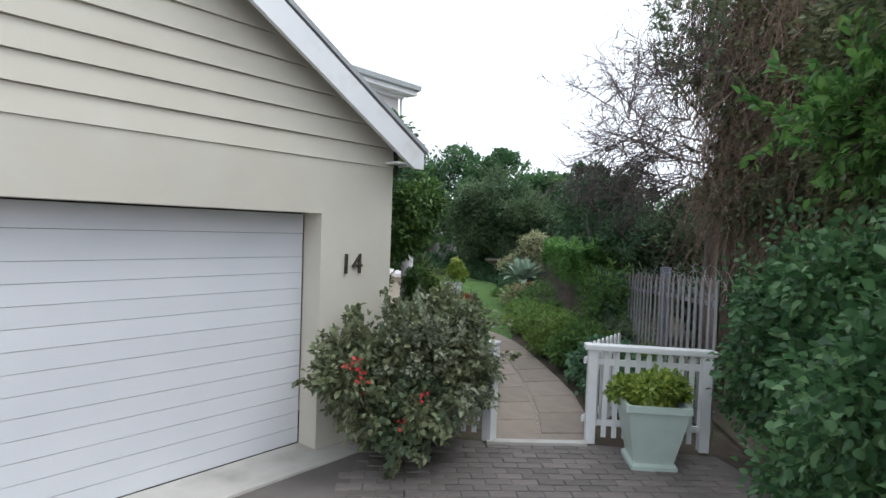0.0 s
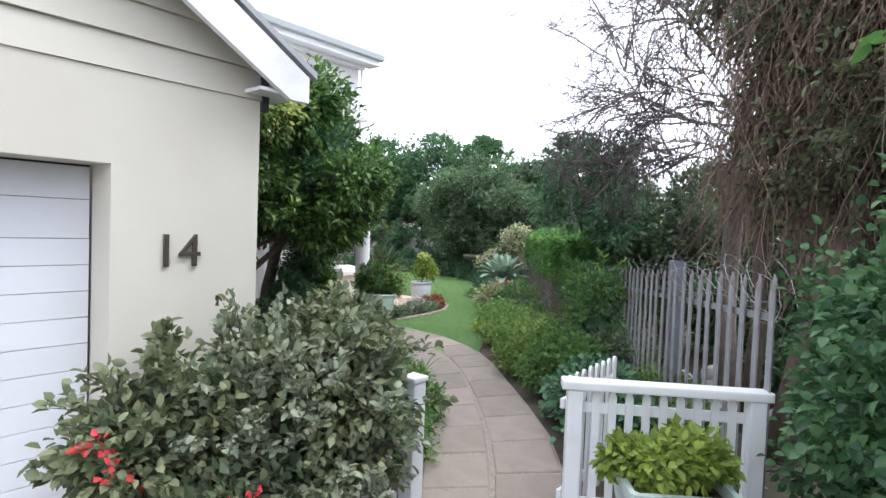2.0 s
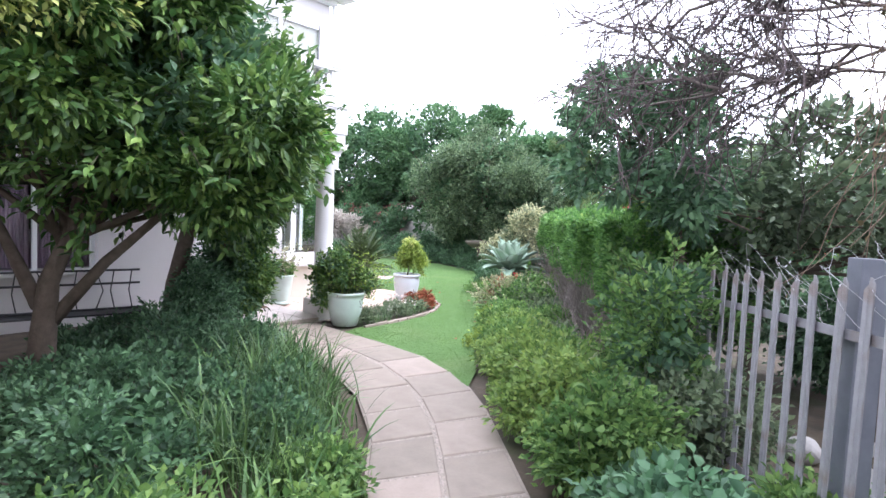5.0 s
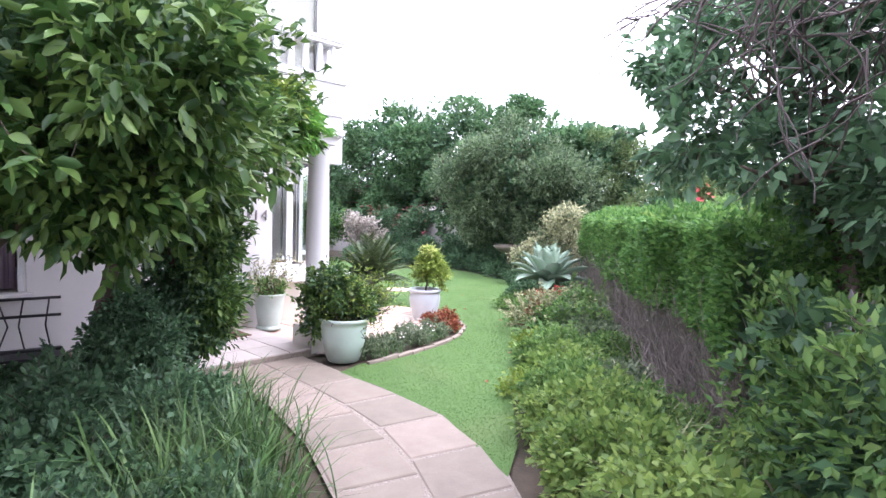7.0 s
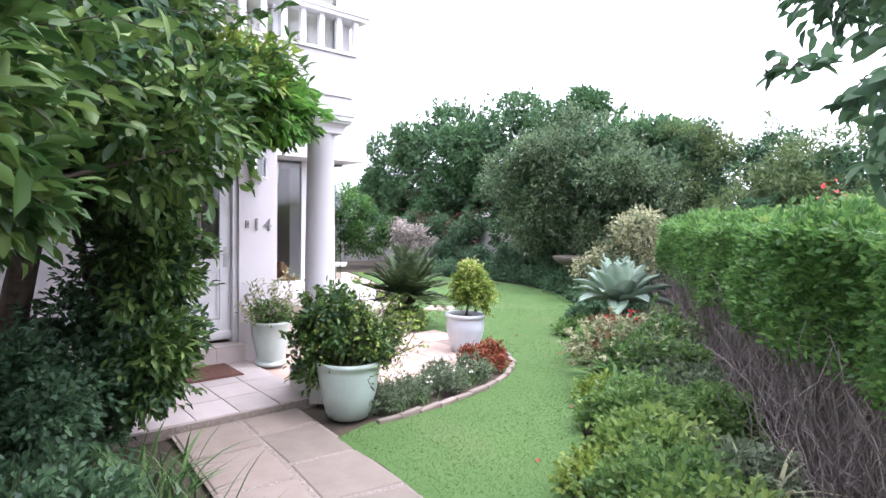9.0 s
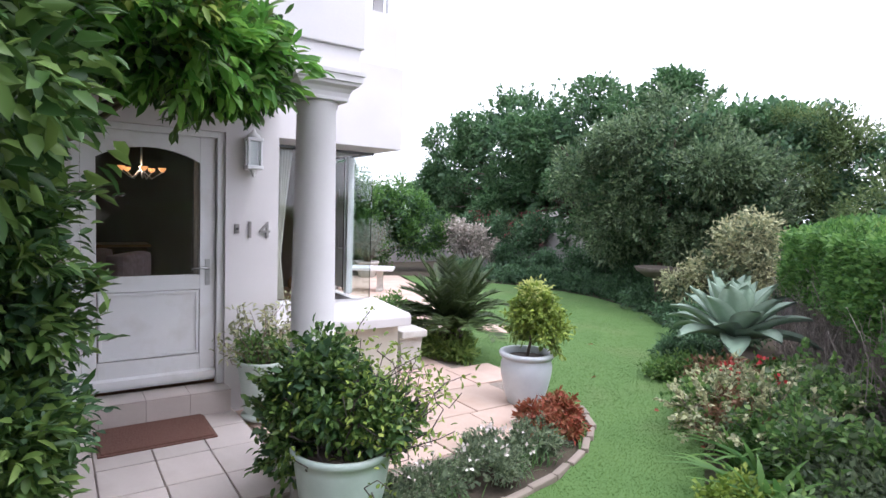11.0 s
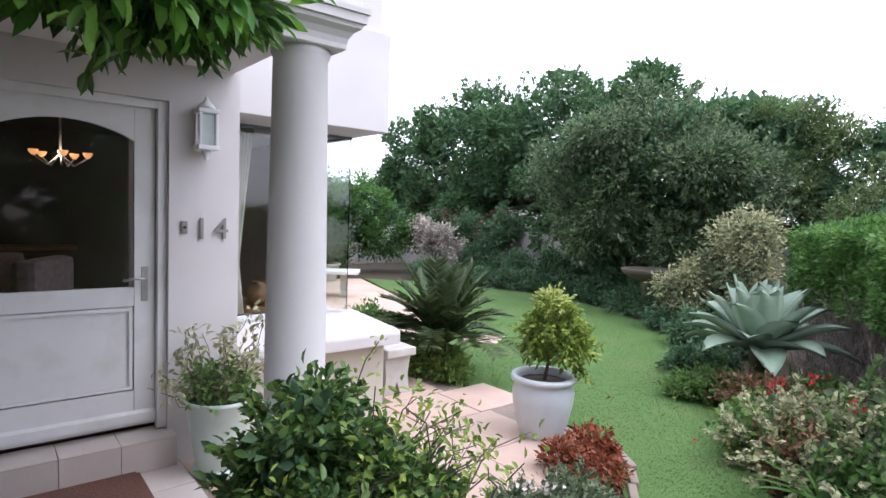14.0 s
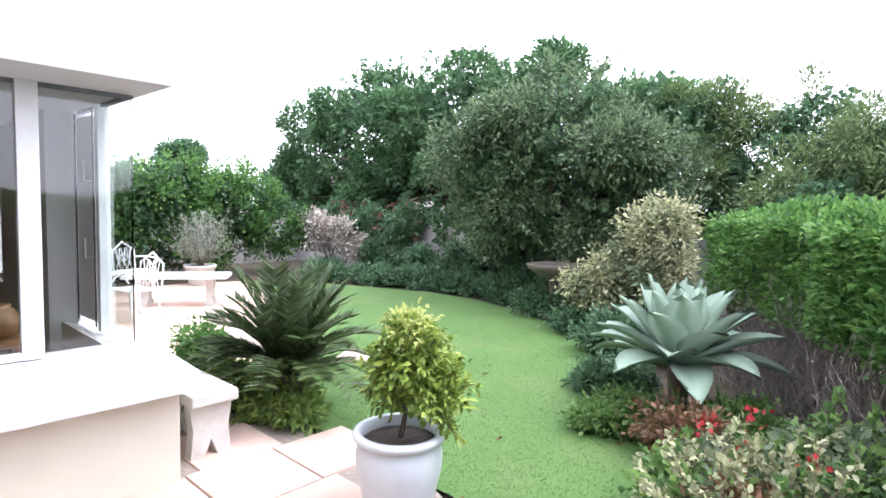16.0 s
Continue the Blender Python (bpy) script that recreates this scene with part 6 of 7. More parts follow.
bush("fern", "low ferny plant at the foot of the cycad", [((-10.95, 11.75, 0.12), (0.3, 0.25, 0.16)), ((-11.3, 11.6, 0.14), (0.25, 0.2, 0.18)), ((-10.6, 11.75, 0.1), (0.22, 0.18, 0.14))], 3000, 0.1, 0.032, L_BRIGHT, 0.07, stems=False, category="fern")

# agave
ag = thing("agave", "large pale blue-green agave rosette beside the lawn", "agave", at=(-8.52, 14.0, 0))
part("trunk", lathe([(0.07, 0), (0.075, 0.2), (0.09, 0.5), (0.04, 0.6)], 14), M_BARK, ag)
for k in range(32):
    a = k * 2.39996 + rng.uniform(-0.15, 0.15)
    el = radians(84 - 88 * (k / 35) ** 1.05)
    ln = 0.66 + 0.1 * (k / 35) + rng.uniform(-0.05, 0.05)
    wd = 0.25
    n_s = 9
    V = []
    for i in range(n_s):
        s = i / (n_s - 1)
        w_ = wd * (0.55 + 1.15 * s - 0.3 * s * s) * (1 - s ** 3.2) * 0.62 + 0.002
        e2 = el - 0.3 * s * s * (k / 35)
        x, z = ln * s * math.cos(e2) + 0.05, 0.52 + ln * s * math.sin(e2)
        nx, nz = -math.sin(e2), math.cos(e2)
        th = 0.035 * (1 - s) + 0.004
        for yv, lift in ((-w_, 0.28 * w_), (0, -0.02), (w_, 0.28 * w_), (0, -0.02 - th)):
            X, Z = x + nx * lift, z + nz * lift
            V.append((X * math.cos(a) - yv * math.sin(a), X * math.sin(a) + yv * math.cos(a), Z))
    F = []
    for i in range(n_s - 1):
        for j in range(4):
            j2 = (j + 1) % 4
            F.append((i * 4 + j, i * 4 + j2, i * 4 + 4 + j2, i * 4 + 4 + j))
    raw("leaf", V, F, L_AGAVE, ag, smooth=True)

# beds
def tuft(name, label, at, n, length, width, mat, lean=0.7, spread=0.06, group=""):
    t = thing(name, label, "plant", group)
    straps("tussock", (at[0], at[1], 0), n, length, width, mat, t, lean, spread)
    return rebase(t, (at[0], at[1], 0))


for x, y, s in ((-3.55, 4.75, 0.4), (-4.15, 5.3, 0.45), (-4.6, 5.85, 0.5), (-5.2, 6.35, 0.55), (-5.75, 6.75, 0.6), (-6.35, 7.0, 0.6), (-6.9, 7.2, 0.55), (-7.4, 7.35, 0.5), (-5.2, 5.6, 0.7), (-6.0, 6.2, 0.75), (-4.6, 4.9, 0.6)):
    tuft("strap_plant", "tuft of arching green strap leaves beside the path", (x, y), 60, s, 0.02, L_STRAP, 0.7, 0.13, "strap plants by the path")
for x, y, s, m in ((-3.15, 4.5, 0.25, L_SHRUB), (-3.45, 4.95, 0.22, L_HEDGE), (-3.8, 5.35, 0.3, L_SHRUB), (-4.2, 5.75, 0.25, L_SHRUB), (-4.9, 5.9, 0.35, L_DARK), (-5.6, 6.4, 0.35, L_DARK), (-6.7, 6.7, 0.4, L_DARK), (-4.0, 4.6, 0.45, L_SHRUB), (-3.4, 3.9, 0.45, L_OLIVE), (-5.0, 4.9, 0.5, L_DARK), (-6.0, 5.3, 0.5, L_DARK)):
    bush("path_plant", "leafy green ground plant beside the path", [((x, y, s * 0.55), (s, s, s * 0.7))], 2600, 0.05, 0.028, m, 0.06, stems=False, group="ground plants by the path")
for x, y, h in ((-5.6, 5.6, 0.5), (-6.3, 5.9, 0.55), (-7.0, 6.1, 0.6), (-7.6, 6.4, 0.65), (-7.3, 5.5, 0.4), (-8.0, 5.7, 0.35), (-6.6, 5.2, 0.45), (-5.9, 4.9, 0.5), (-8.3, 6.3, 0.4), (-7.0, 6.75, 0.5)):
    bush("shade_shrub", "dark leafy undergrowth in the shade of the tree", [((x, y, h * 0.45), (0.45, 0.42, h * 0.5))], 2800, 0.06, 0.03, L_DARK, 0.07, stems=False, shoots=30, group="undergrowth below the tree")
for x, y, s in ((-4.3, 5.55, 0.5), (-4.9, 6.1, 0.55), (-5.4, 6.5, 0.6), (-6.0, 6.85, 0.65), (-6.6, 7.1, 0.6), (-5.6, 6.2, 0.75), (-6.3, 6.6, 0.7), (-4.75, 5.6, 0.7), (-7.1, 7.1, 0.6)):
    tuft("wild_grass", "tuft of fine tall grass beside the path", (x, y), 150, s, 0.009, L_SHADEGRASS, 0.55, 0.16, "grass tufts by the path")
# right-hand bed
bush("round_leaf_plant", "clump of blue-green lobed leaves beside the path", [((-2.25, 6.05, 0.3), (0.42, 0.42, 0.38)), ((-2.55, 6.4, 0.25), (0.35, 0.35, 0.32)), ((-2.0, 5.7, 0.22), (0.28, 0.28, 0.26))], 6000, 0.062, 0.055, L_BLUE, 0.08, 14, rich=True, stems=False)
for x, y, s, h, m in ((-3.1, 7.1, 0.4, 0.7, L_SHRUB), (-3.75, 7.65, 0.42, 0.72, L_BRIGHT), (-4.35, 8.3, 0.4, 0.6, L_BRIGHT), (-2.8, 7.8, 0.5, 0.75, L_OLIVE), (-3.3, 8.5, 0.4, 0.75, L_SHRUB), (-4.9, 8.95, 0.38, 0.5, L_BRIGHT), (-5.3, 9.45, 0.36, 0.42, L_SHRUB), (-5.75, 10.1, 0.34, 0.4, L_BRIGHT), (-6.25, 10.7, 0.34, 0.4, L_SHRUB),
                      (-2.0, 6.9, 0.35, 0.5, L_SHRUB), (-1.6, 6.3, 0.3, 0.4, L_SHRUB), (-1.4, 5.7, 0.3, 0.35, L_SHRUB), (-4.5, 9.15, 0.4, 0.45, L_SHRUB), (-5.3, 10.2, 0.35, 0.3, L_OLIVE), (-3.6, 9.0, 0.4, 0.55, L_SHRUB), (-7.9, 13.7, 0.3, 0.35, L_SHRUB), (-8.7, 13.5, 0.25, 0.25, L_SHRUB), (-9.2, 14.4, 0.35, 0.3, L_DARK), (-6.3, 11.7, 0.35, 0.35, L_OLIVE), (-5.9, 11.2, 0.35, 0.3, L_SHRUB)):
    bush("bed_shrub", "leafy green shrub in the bed along the fence", [((x, y, h * 0.5), (s, s, h * 0.5)), ((x - 0.15, y - 0.12, h * 0.35), (s * 0.8, s * 0.8, h * 0.36))], 3400, 0.055, 0.03, m, 0.07, stems=False, shoots=26, group="bed shrubs along the fence")
for x, y, s in ((-3.2, 6.95, 0.5), (-4.6, 8.6, 0.55), (-4.2, 8.4, 0.6), (-5.0, 9.3, 0.5), (-6.7, 11.6, 0.4), (-6.95, 12.0, 0.42), (-6.5, 11.1, 0.35), (-2.4, 6.9, 0.4), (-1.7, 6.0, 0.4), (-8.2, 13.45, 0.45), (-8.75, 13.65, 0.4), (-8.38, 13.62, 0.5), (-8.1, 13.75, 0.5), (-8.55, 13.5, 0.4), (-6.2, 10.9, 0.4), (-5.6, 10.0, 0.45)):
    tuft("strap_plant", "tuft of arching green strap leaves in the bed", (x, y), 46, s, 0.032, L_STRAP, 0.8, 0.06, "strap plants in the bed")
for x, y, l in ((-4.35, 8.95, 0.6), (-4.7, 9.5, 0.55), (-4.1, 8.55, 0.6), (-3.75, 8.35, 0.55), (-5.1, 9.95, 0.5)):
    tuft("dry_strap_plant", "tuft of pale half-dry strap leaves at the hedge foot", (x, y), 34, l, 0.026, L_CREAM, 0.9, 0.08, "dry tufts at the hedge foot")
fb = bush("geranium", "low geraniums with bright red flowers beside the lawn", [((-7.7, 12.6, 0.18), (0.5, 0.6, 0.25)), ((-7.2, 12.2, 0.2), (0.45, 0.5, 0.28)), ((-7.2, 12.9, 0.3), (0.5, 0.6, 0.35)), ((-6.7, 11.9, 0.25), (0.45, 0.5, 0.35))], 8000, 0.055, 0.04, L_SHRUB, 0.06, stems=False, category="flowers", inner=L_OLIVE, shoots=60)
sprays(fb, [((-7.4, 12.4, 0.22), (0.7, 0.8, 0.25))], 120, 0.22, L_CREAM, 0.045, 0.03, name="dry_foliage", twig=M_TWIG)
P, D = crown_points([((-7.86, 12.74, 0.46), (0.09, 0.08, 0.05)), ((-7.62, 12.46, 0.46), (0.06, 0.06, 0.05)), ((-7.7, 13.02, 0.5), (0.1, 0.07, 0.05)), ((-7.3, 12.4, 0.52), (0.05, 0.05, 0.04)), ((-7.95, 12.95, 0.42), (0.06, 0.06, 0.04))], 80, 0.02, 5, 0.3)
leaves("blossom", P, D + [0, 0, 1], 0.036, 0.034, M_RED, fb)
bush("rust_foliage_plant", "low bronze and rust-coloured plant below the agave", [((-8.3, 13.3, 0.16), (0.3, 0.26, 0.18)), ((-8.05, 13.15, 0.2), (0.26, 0.24, 0.2)), ((-7.5, 12.2, 0.22), (0.25, 0.3, 0.2))], 2600, 0.05, 0.03, L_BRONZE, 0.06, stems=False, category="plant", shoots=30)
bush("cream_variegated_plant", "small cream-edged variegated plant beside the lawn", [((-8.0, 12.7, 0.14), (0.2, 0.2, 0.16)), ((-7.78, 12.3, 0.14), (0.2, 0.2, 0.15))], 1500, 0.05, 0.034, L_CREAM, 0.05, stems=False, category="plant")
for x, y in ((-7.15, 11.75), (-6.95, 11.5), (-7.0, 11.95), (-6.75, 11.25), (-6.7, 11.6)):
    tuft("broad_strap_plant", "clump of broad arching bright green leaves beside the lawn", (x, y), 26, 0.46, 0.05, L_HEDGE, 0.95, 0.06, "broad-leaved clumps beside the lawn")
bush("lime_groundcover", "yellow-green ground cover along the lawn edge", [((-7.95, 12.55, 0.08), (0.22, 0.4, 0.1)), ((-6.9, 11.15, 0.08), (0.2, 0.35, 0.1)), ((-5.9, 9.7, 0.08), (0.22, 0.4, 0.12))], 2400, 0.045, 0.035, L_LIME, 0.05, stems=False, category="plant")

# island bed between path and patio
isl = bush("flower_bed_plants", "mixed low flowering plants in the edged bed", [((-8.0, 9.6, 0.08), (0.2, 0.3, 0.12)), ((-8.05, 10.15, 0.1), (0.22, 0.25, 0.15)), ((-8.2, 10.7, 0.09), (0.2, 0.22, 0.13)), ((-7.95, 9.25, 0.1), (0.15, 0.2, 0.14)), ((-8.35, 10.35, 0.07), (0.12, 0.2, 0.1))], 6000, 0.032, 0.013, L_OLIVE, 0.04, stems=False, category="flowers", shoots=90)
for x, y in ((-7.9, 9.75), (-7.98, 10.35), (-8.1, 10.6), (-8.25, 10.9), (-7.85, 9.45), (-8.2, 10.0)):
    tuft("grassy_plant", "small grassy green tuft in the edged bed", (x, y), 50, 0.2, 0.008, L_STRAP, 0.7, 0.07, "tufts in the edged bed")
P, D = crown_points([((-8.05, 10.0, 0.22), (0.25, 0.8, 0.08))], 90, 0.03, 6)
leaves("blossom", P, D + [0, 0, 1], 0.03, 0.03, M_PINKISH, isl)
bush("rust_succulent", "rust-red succulent clump at the corner of the bed", [((-8.48, 11.28, 0.1), (0.24, 0.18, 0.15)), ((-8.52, 10.98, 0.09), (0.17, 0.16, 0.12)), ((-8.3, 11.1, 0.08), (0.14, 0.16, 0.1))], 2200, 0.055, 0.018, L_RUST, 0.04, stems=False, category="succulent")
stone_bm = box((-0.125, -0.028, -0.03), (0.125, 0.028, 0.04), 0.012)
stone_me = bpy.data.meshes.new("edging_stone")
stone_bm.to_mesh(stone_me)
stone_bm.free()
stone_me.materials.append(M_SLAB)
edging = thing("bed_edging", "curved row of low sandstone edging stones", "edging", at=(-7.8, 10, 0))
EDGE = [(-7.66, 9.15), (-7.68, 9.8), (-7.8, 10.5), (-8.0, 11.02), (-8.28, 11.45), (-8.7, 11.76)]
for (x1, y1), (x2, y2) in zip(EDGE, EDGE[1:]):
    ln = math.hypot(x2 - x1, y2 - y1)
    n = max(round(ln / 0.25), 1)
    for i in range(n):
        f = (i + 0.5) / n
        child("stone", stone_me, edging, Matrix.Translation((x1 + (x2 - x1) * f + 7.8, y1 + (y2 - y1) * f - 10, random.uniform(-0.012, 0.008))) @ pose(0, 0, 0, random.uniform(-4, 4), random.uniform(-4, 4), math.degrees(math.atan2(y2 - y1, x2 - x1)) + random.uniform(-6, 6)))

# fallen leaves
for k, (x, y) in enumerate(((-7.6, 11.9), (-8.3, 12.3), (-9.3, 12.6), (-6.9, 10.7), (-8.6, 13.2), (-10.4, 13.9), (-7.5, 12.3), (-6.4, 9.6))):
    fl = thing("fallen_leaf", "dry reddish-brown leaf lying on the lawn", "leaf", "fallen leaves on the lawn", at=(x, y, 0.016), rz=47 * k)
    leaves("blade", np.array([[0, 0, 0.0]]), np.array([[1, 0, 0.05]]), 0.07, 0.045, L_RUST, fl, rich=True)


# ---- garden furniture ----
cb = thing("stone_bench", "weathered cast-stone bench beside the window plinth", "bench", at=(-10.62, 11.0, 0.01))
part("seat", box((-0.55, -0.16, 0.38), (0.22, 0.16, 0.46), 0.015), M_BENCHSTONE, cb)
for x in (-0.42, 0.1):
    part("leg", prism([(-0.14, 0), (-0.05, 0), (0, 0.13), (0.05, 0), (0.14, 0), (0.12, 0.2), (0.145, 0.379), (-0.145, 0.379), (-0.12, 0.2)], "x", x - 0.045, x + 0.045), M_BENCHSTONE, cb)


def ornate_seat(name, label, at, rz, width):
    """A cast-iron garden seat: scrolled lattice back, slatted seat, curled arms."""
    t = thing(name, label, "garden seat", at=at, rz=rz)
    for i in range(5):
        part("slat", box((-width / 2, -0.22 + 0.09 * i, 0.42), (width / 2, -0.15 + 0.09 * i, 0.44), 0.004), M_GLOSSWHITE, t)
    n = max(round(width / 0.5), 1)
    w_ = width / n
    for k in range(n):
        x0 = -width / 2 + k * w_
        b = bmesh.new()
        tube([(x0, 0.25, 0.44), (x0, 0.28, 0.8), (x0 + w_ * 0.25, 0.29, 0.87), (x0 + w_ * 0.5, 0.3, 0.95), (x0 + w_ * 0.75, 0.29, 0.87), (x0 + w_, 0.28, 0.8), (x0 + w_, 0.25, 0.44)], 0.016, 6, b)
        for f in (0.15, 0.4, 0.65):
            tube([(x0 + w_ * f, 0.25, 0.45), (x0 + w_ * (f + 0.12), 0.26, 0.62), (x0 + w_ * (f + 0.2), 0.28, 0.84)], 0.01, 5, b)
            tube([(x0 + w_ * (1 - f), 0.25, 0.45), (x0 + w_ * (0.88 - f), 0.26, 0.62), (x0 + w_ * (0.8 - f), 0.28, 0.84)], 0.01, 5, b)
        a = [(x0 + w_ / 2 + 0.07 * math.cos(q), 0.27, 0.66 + 0.07 * math.sin(q)) for q in np.linspace(0, 2 * math.pi, 13)]
        tube(a, 0.01, 5, b)
        part("back_panel", b, M_GLOSSWHITE, t)
    for s in (-1, 1):
        b = tube([(s * width / 2, 0.26, 0.66), (s * width / 2, 0.0, 0.68), (s * width / 2, -0.2, 0.66), (s * width / 2, -0.26, 0.6), (s * width / 2, -0.22, 0.56)], 0.018, 6)
        tube([(s * width / 2, -0.2, 0.44), (s * width / 2, -0.1, 0.58), (s * width / 2, 0.05, 0.66)], 0.012, 5, b)
        part("arm", b, M_GLOSSWHITE, t)
        for y in (-0.2, 0.24):
            part("leg", tube([(s * width / 2, y, 0.44), (s * (width / 2 - 0.02), y * 0.9, 0.2), (s * (width / 2 + 0.02), y * 1.1, 0)], [0.022, 0.016, 0.02], 6), M_GLOSSWHITE, t)
    return t


ornate_seat("garden_bench", "white ornate cast-iron garden bench on the patio", (-17.9, 12.7, 0.003), 118, 1.5)
ornate_seat("garden_chair", "white ornate cast-iron garden chair beside the table", (-15.75, 12.3, 0.003), 10, 0.6)
tab = thing("garden_table", "long white stone-topped garden table on pedestals", "table", at=(-16.5, 13.2, 0.003), rz=55)
part("top", box((-0.75, -0.3, 0.46), (0.85, 0.3, 0.52), 0.012), M_GLOSSWHITE, tab)
for x in (-0.45, 0.55):
    part("pedestal", prism([(-0.2, 0), (0.2, 0), (0.2, 0.05), (0.1, 0.12), (0.08, 0.3), (0.18, 0.44), (0.18, 0.459), (-0.18, 0.459), (-0.18, 0.44), (-0.08, 0.3), (-0.1, 0.12), (-0.2, 0.05)], "x", x - 0.06, x + 0.06), M_BENCHSTONE, tab, "weathered stone pedestal")
pot("garden_pot", "weathered pot of silver lavender by the hedge", (-18.6, 14.55, 0.003), [(0.2, 0), (0.22, 0.03), (0.28, 0.3), (0.3, 0.36), (0.32, 0.37), (0.32, 0.42), (0.28, 0.42), (0.26, 0.36)], M_BENCHSTONE, 0.27, 0.39)
lv = thing("lavender", "tall silvery lavender bush growing in the pot", "potted plant")
lines, P = [], []
for _ in range(130):
    s = np.array([-18.6, 14.55, 0.4])
    e = s + [rng.normal() * 0.25, rng.normal() * 0.3, rng.uniform(0.4, 1.1)]
    ln = s + np.linspace(0, 1, 8)[:, None] * (e - s) + np.cumsum(rng.normal(size=(8, 3)) * 0.015, 0)
    lines.append(ln)
    P.append(np.repeat(ln[2:], 7, 0))
strands("twiggy_growth", lines, 0.006, M_TWIG, lv)
P = np.concatenate(P) + rng.normal(size=(130 * 42, 3)) * 0.02
leaves("foliage", P, rng.normal(size=P.shape) + [0, 0, 0.8], 0.07, 0.016, L_LAV, lv)
bush("patio_plant", "small green plant with dry flowers by the sill", [((-12.0, 11.6, 0.3), (0.35, 0.25, 0.3))], 1800, 0.07, 0.035, L_HEDGE, 0.07, stems=False)
# iron bench in the shade of the tree
ib = thing("iron_bench", "black wrought-iron bench under the dense tree", "bench", at=(-8.6, 5.7, 0), rz=80)
for z in (0.45, 0.7, 0.85):
    part("rail", tube([(-0.8, 0.0 if z < 0.5 else 0.22, z), (0.8, 0.0 if z < 0.5 else 0.22, z)], 0.014, 6), M_IRON, ib)
for i in range(9):
    part("bar", tube([(-0.72 + 0.18 * i, 0.2, 0.42), (-0.72 + 0.18 * i + 0.07 * math.cos(i * 2.1), 0.22, 0.62), (-0.72 + 0.18 * i, 0.23, 0.86)], 0.007, 5), M_IRON, ib)
part("seat", box((-0.8, -0.2, 0.41), (0.8, 0.2, 0.43), 0.005), M_IRON, ib)
for x in (-0.75, 0.75):
    for y in (-0.18, 0.2):
        part("leg", tube([(x, y, 0), (x, y, 0.42)], 0.014, 6), M_IRON, ib)
gravel = tagged(grid_sheet("neighbour_yard", [(-0.6, 5.4), (-1.7, 7.0), (-3.6, 9.9), (-3.5, 14), (8, 14), (8, 5.4)], -0.012, M_SOIL), "bare brown yard beyond the steel fence", "yard", kind="structure")

# ---- paving pieces ----
def lerp2(a, b, f):
    return (a[0] + (b[0] - a[0]) * f, a[1] + (b[1] - a[1]) * f)


def along(line, f):
    seg = [math.dist(p, q) for p, q in zip(line, line[1:])]
    d = f * sum(seg)
    for (p, q), s in zip(zip(line, line[1:]), seg):
        if d <= s:
            return lerp2(p, q, d / s)
        d -= s
    return line[-1]


def slab(name, quad, z0, z1, mat, parent, gap=0.014, bevel=0.008):
    """One paving stone: a four-cornered slab, shrunk by the joint, its top edge worn."""
    c = (sum(p[0] for p in quad) / len(quad), sum(p[1] for p in quad) / len(quad))
    size = max(math.dist(c, p) for p in quad)
    s = 1 - gap / size * 1.3
    q = [(c[0] + (x - c[0]) * s, c[1] + (y - c[1]) * s) for x, y in quad]
    s2 = 1 - bevel / size * 1.4
    bm = bmesh.new()
    lo = [bm.verts.new((x - c[0], y - c[1], z0)) for x, y in q]
    mi = [bm.verts.new((x - c[0], y - c[1], z1 - bevel * 0.7)) for x, y in q]
    hi = [bm.verts.new(((x - c[0]) * s2, (y - c[1]) * s2, z1)) for x, y in q]
    n = len(q)
    bm.faces.new(hi)
    for a, d in ((lo, mi), (mi, hi)):
        for i in range(n):
            bm.faces.new((a[i], a[(i + 1) % n], d[(i + 1) % n], d[i]))
    bmesh.ops.recalc_face_normals(bm, faces=bm.faces)
    ob = part(name, bm, mat, parent)
    ob.matrix_basis = Matrix.Translation((c[0], c[1], 0)) @ pose(0, 0, 0, random.uniform(-0.4, 0.4), random.uniform(-0.4, 0.4), random.uniform(-0.8, 0.8))
    return ob


N = 13
joints = []
for i in range(N):
    for side in (0, 1):
        o = 0.35 / N if side else 0.0
        f0, f1 = min(max(i / N + o, 0), 1), min((i + 1) / N + o, 1)
        if f1 - f0 < 0.01:
            continue
        l0, r0, l1, r1 = along(PL, f0), along(PR, f0), along(PL, f1), along(PR, f1)
        a, c = (0.0, 0.5) if side == 0 else (0.5, 1.0)
        slab("slab", [lerp2(l0, r0, a), lerp2(l0, r0, c), lerp2(l1, r1, c), lerp2(l1, r1, a)], -0.03, 0.011 + random.uniform(-0.003, 0.003), M_SLAB, path_bed, gap=0.026, bevel=0.012)
        joints += [(lerp2(l0, r0, a), lerp2(l0, r0, c)), (lerp2(l0, r0, 0.5), lerp2(l1, r1, 0.5))]
V, F = [], []
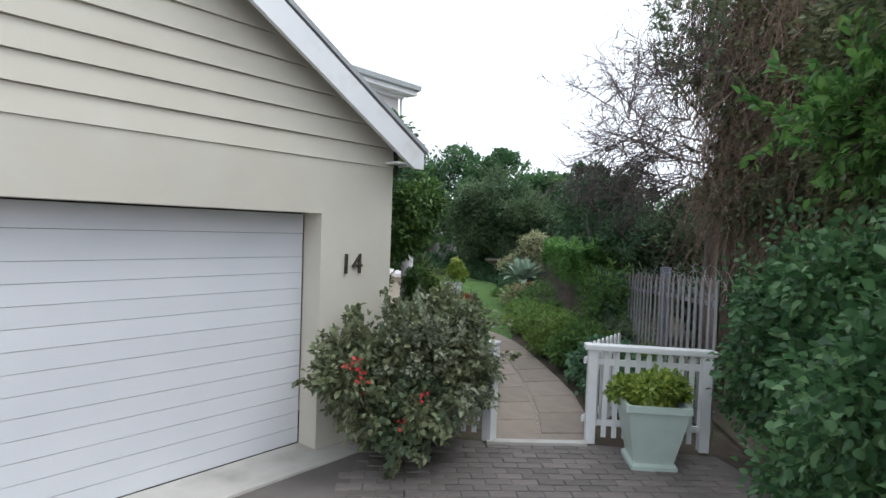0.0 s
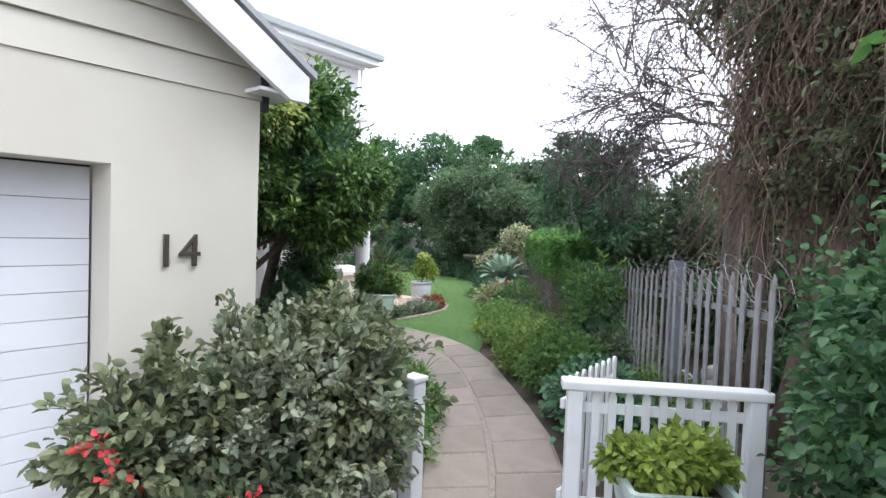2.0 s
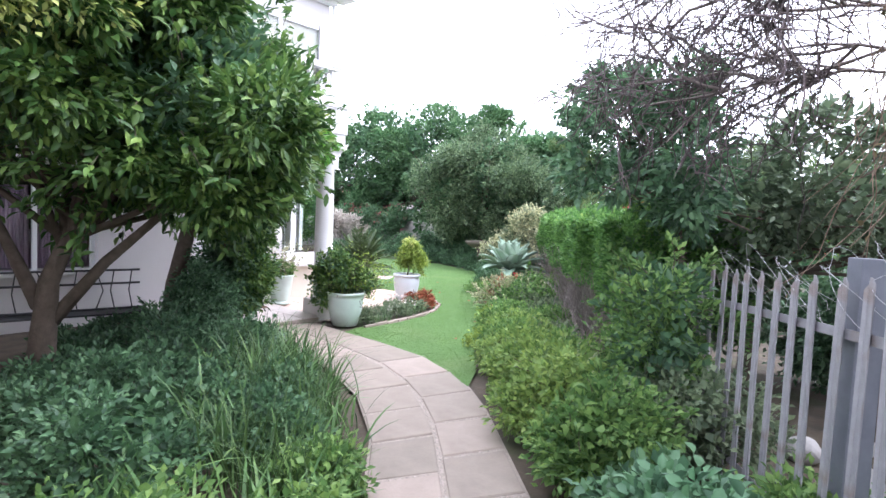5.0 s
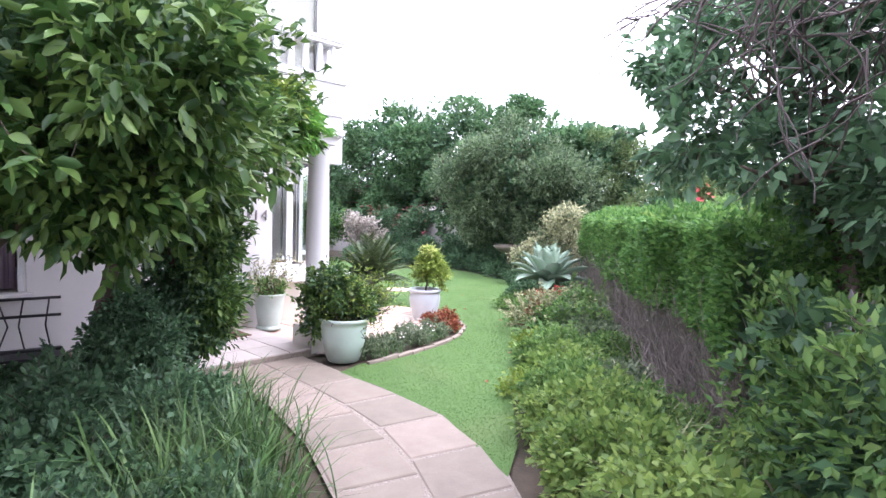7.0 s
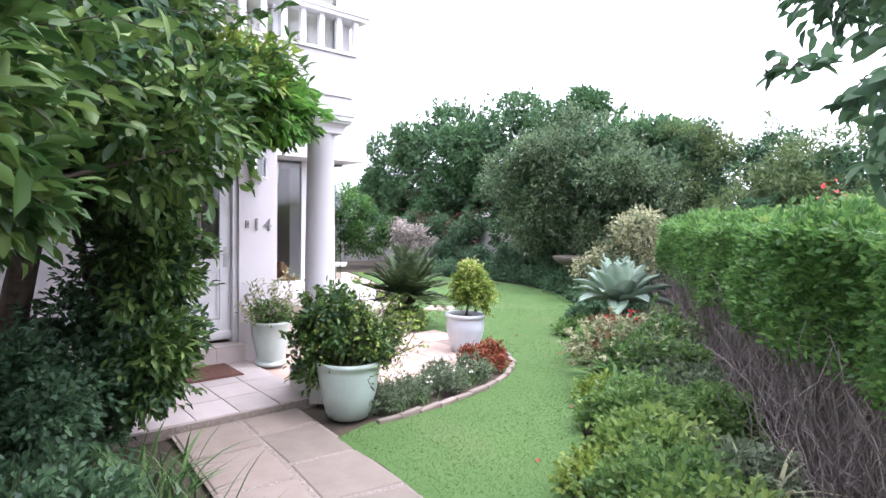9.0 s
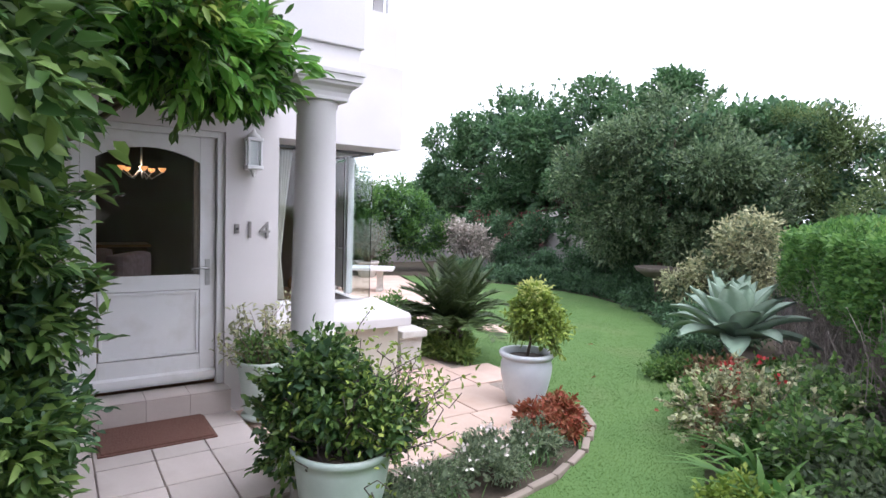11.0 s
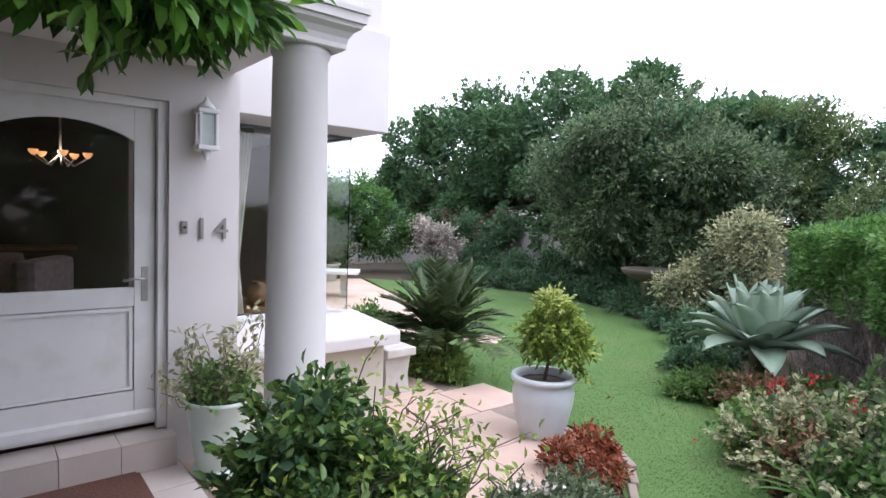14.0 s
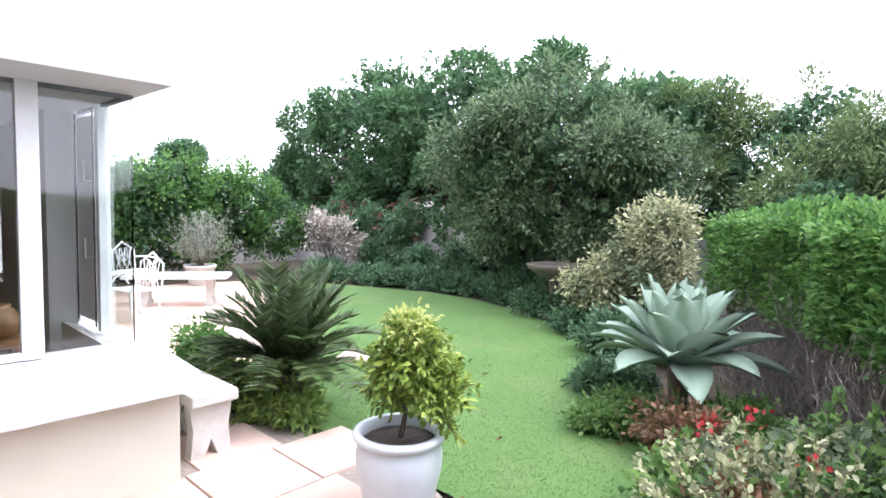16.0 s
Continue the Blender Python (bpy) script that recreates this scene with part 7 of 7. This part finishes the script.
for p, q in joints:
    for _ in range(int(math.dist(p, q) / 0.009)):
        x, y = lerp2(p, q, random.random())
        x, y, r = x + random.gauss(0, 0.009), y + random.gauss(0, 0.009), random.uniform(0.003, 0.008)
        o = len(V)
        V += [(x + r, y, 0.002), (x, y + r, 0.002), (x - r, y, 0.002), (x, y - r, 0.002), (x, y, 0.002 + r * 0.9)]
        F += [(o, o + 1, o + 4), (o + 1, o + 2, o + 4), (o + 2, o + 3, o + 4), (o + 3, o, o + 4)]
raw("pebbles", V, F, M_PEBBLE, path_bed)["kind"] = "stuff"
# terrace tiles
for i in range(4):
    for j in range(6):
        x0, y0 = -8.43 - 0.41 * i, 6.92 + 0.345 * j
        slab("tile", [(x0, y0), (x0, y0 + 0.345), (x0 - 0.41, y0 + 0.345), (x0 - 0.41, y0)], 0.03, 0.072, M_TILE, terrace, gap=0.006, bevel=0.004)
# patio flags
random.seed(11)
for i in range(4):
    for j in range(5):
        x0, y0 = -8.45 - 0.62 * i, 8.95 + 0.6 * j + 0.1 * (i % 2)
        quad = [(x0, y0), (x0, y0 + 0.6), (x0 - 0.62, y0 + 0.6), (x0 - 0.62, y0)]
        cx, cy_ = x0 - 0.31, y0 + 0.3
        if inside(np.array([[cx, cy_]]), PATIO)[0]:
            slab("flagstone", quad, -0.01, 0.022 + random.uniform(-0.003, 0.003), M_PATIO, patio_bed, gap=0.007, bevel=0.006)
slab("flagstone", [(-11.9, 13.0), (-11.5, 13.3), (-11.8, 13.8), (-12.2, 13.45)], -0.01, 0.02, M_PATIO, patio_bed)
# driveway bricks near the gate
nb_ = 0
for i in range(-16, 20):
    for j in range(-2, 18):
        u, v = i * 0.208 + (0.104 if j % 2 else 0), j * 0.104
        x = -2.07 + u * 0.72 + v * 0.69 - 0.05
        y = 4.06 + u * 0.69 - v * 0.72
        if inside(np.array([[x, y]]), [(-3.1, 2.9), (-2.45, 3.7), (-1.72, 4.36), (-0.8, 4.85), (-0.25, 4.3), (-1.0, 2.3), (-2.4, 2.0)])[0] and nb_ < 298:
            nb_ += 1
            child("brick", brick_me, drive_thing, Matrix.Translation((x, y, -0.008 + random.uniform(-0.004, 0.003))) @ pose(0, 0, 0, random.uniform(-1, 1), random.uniform(-1, 1), 44 + random.uniform(-2, 2)))
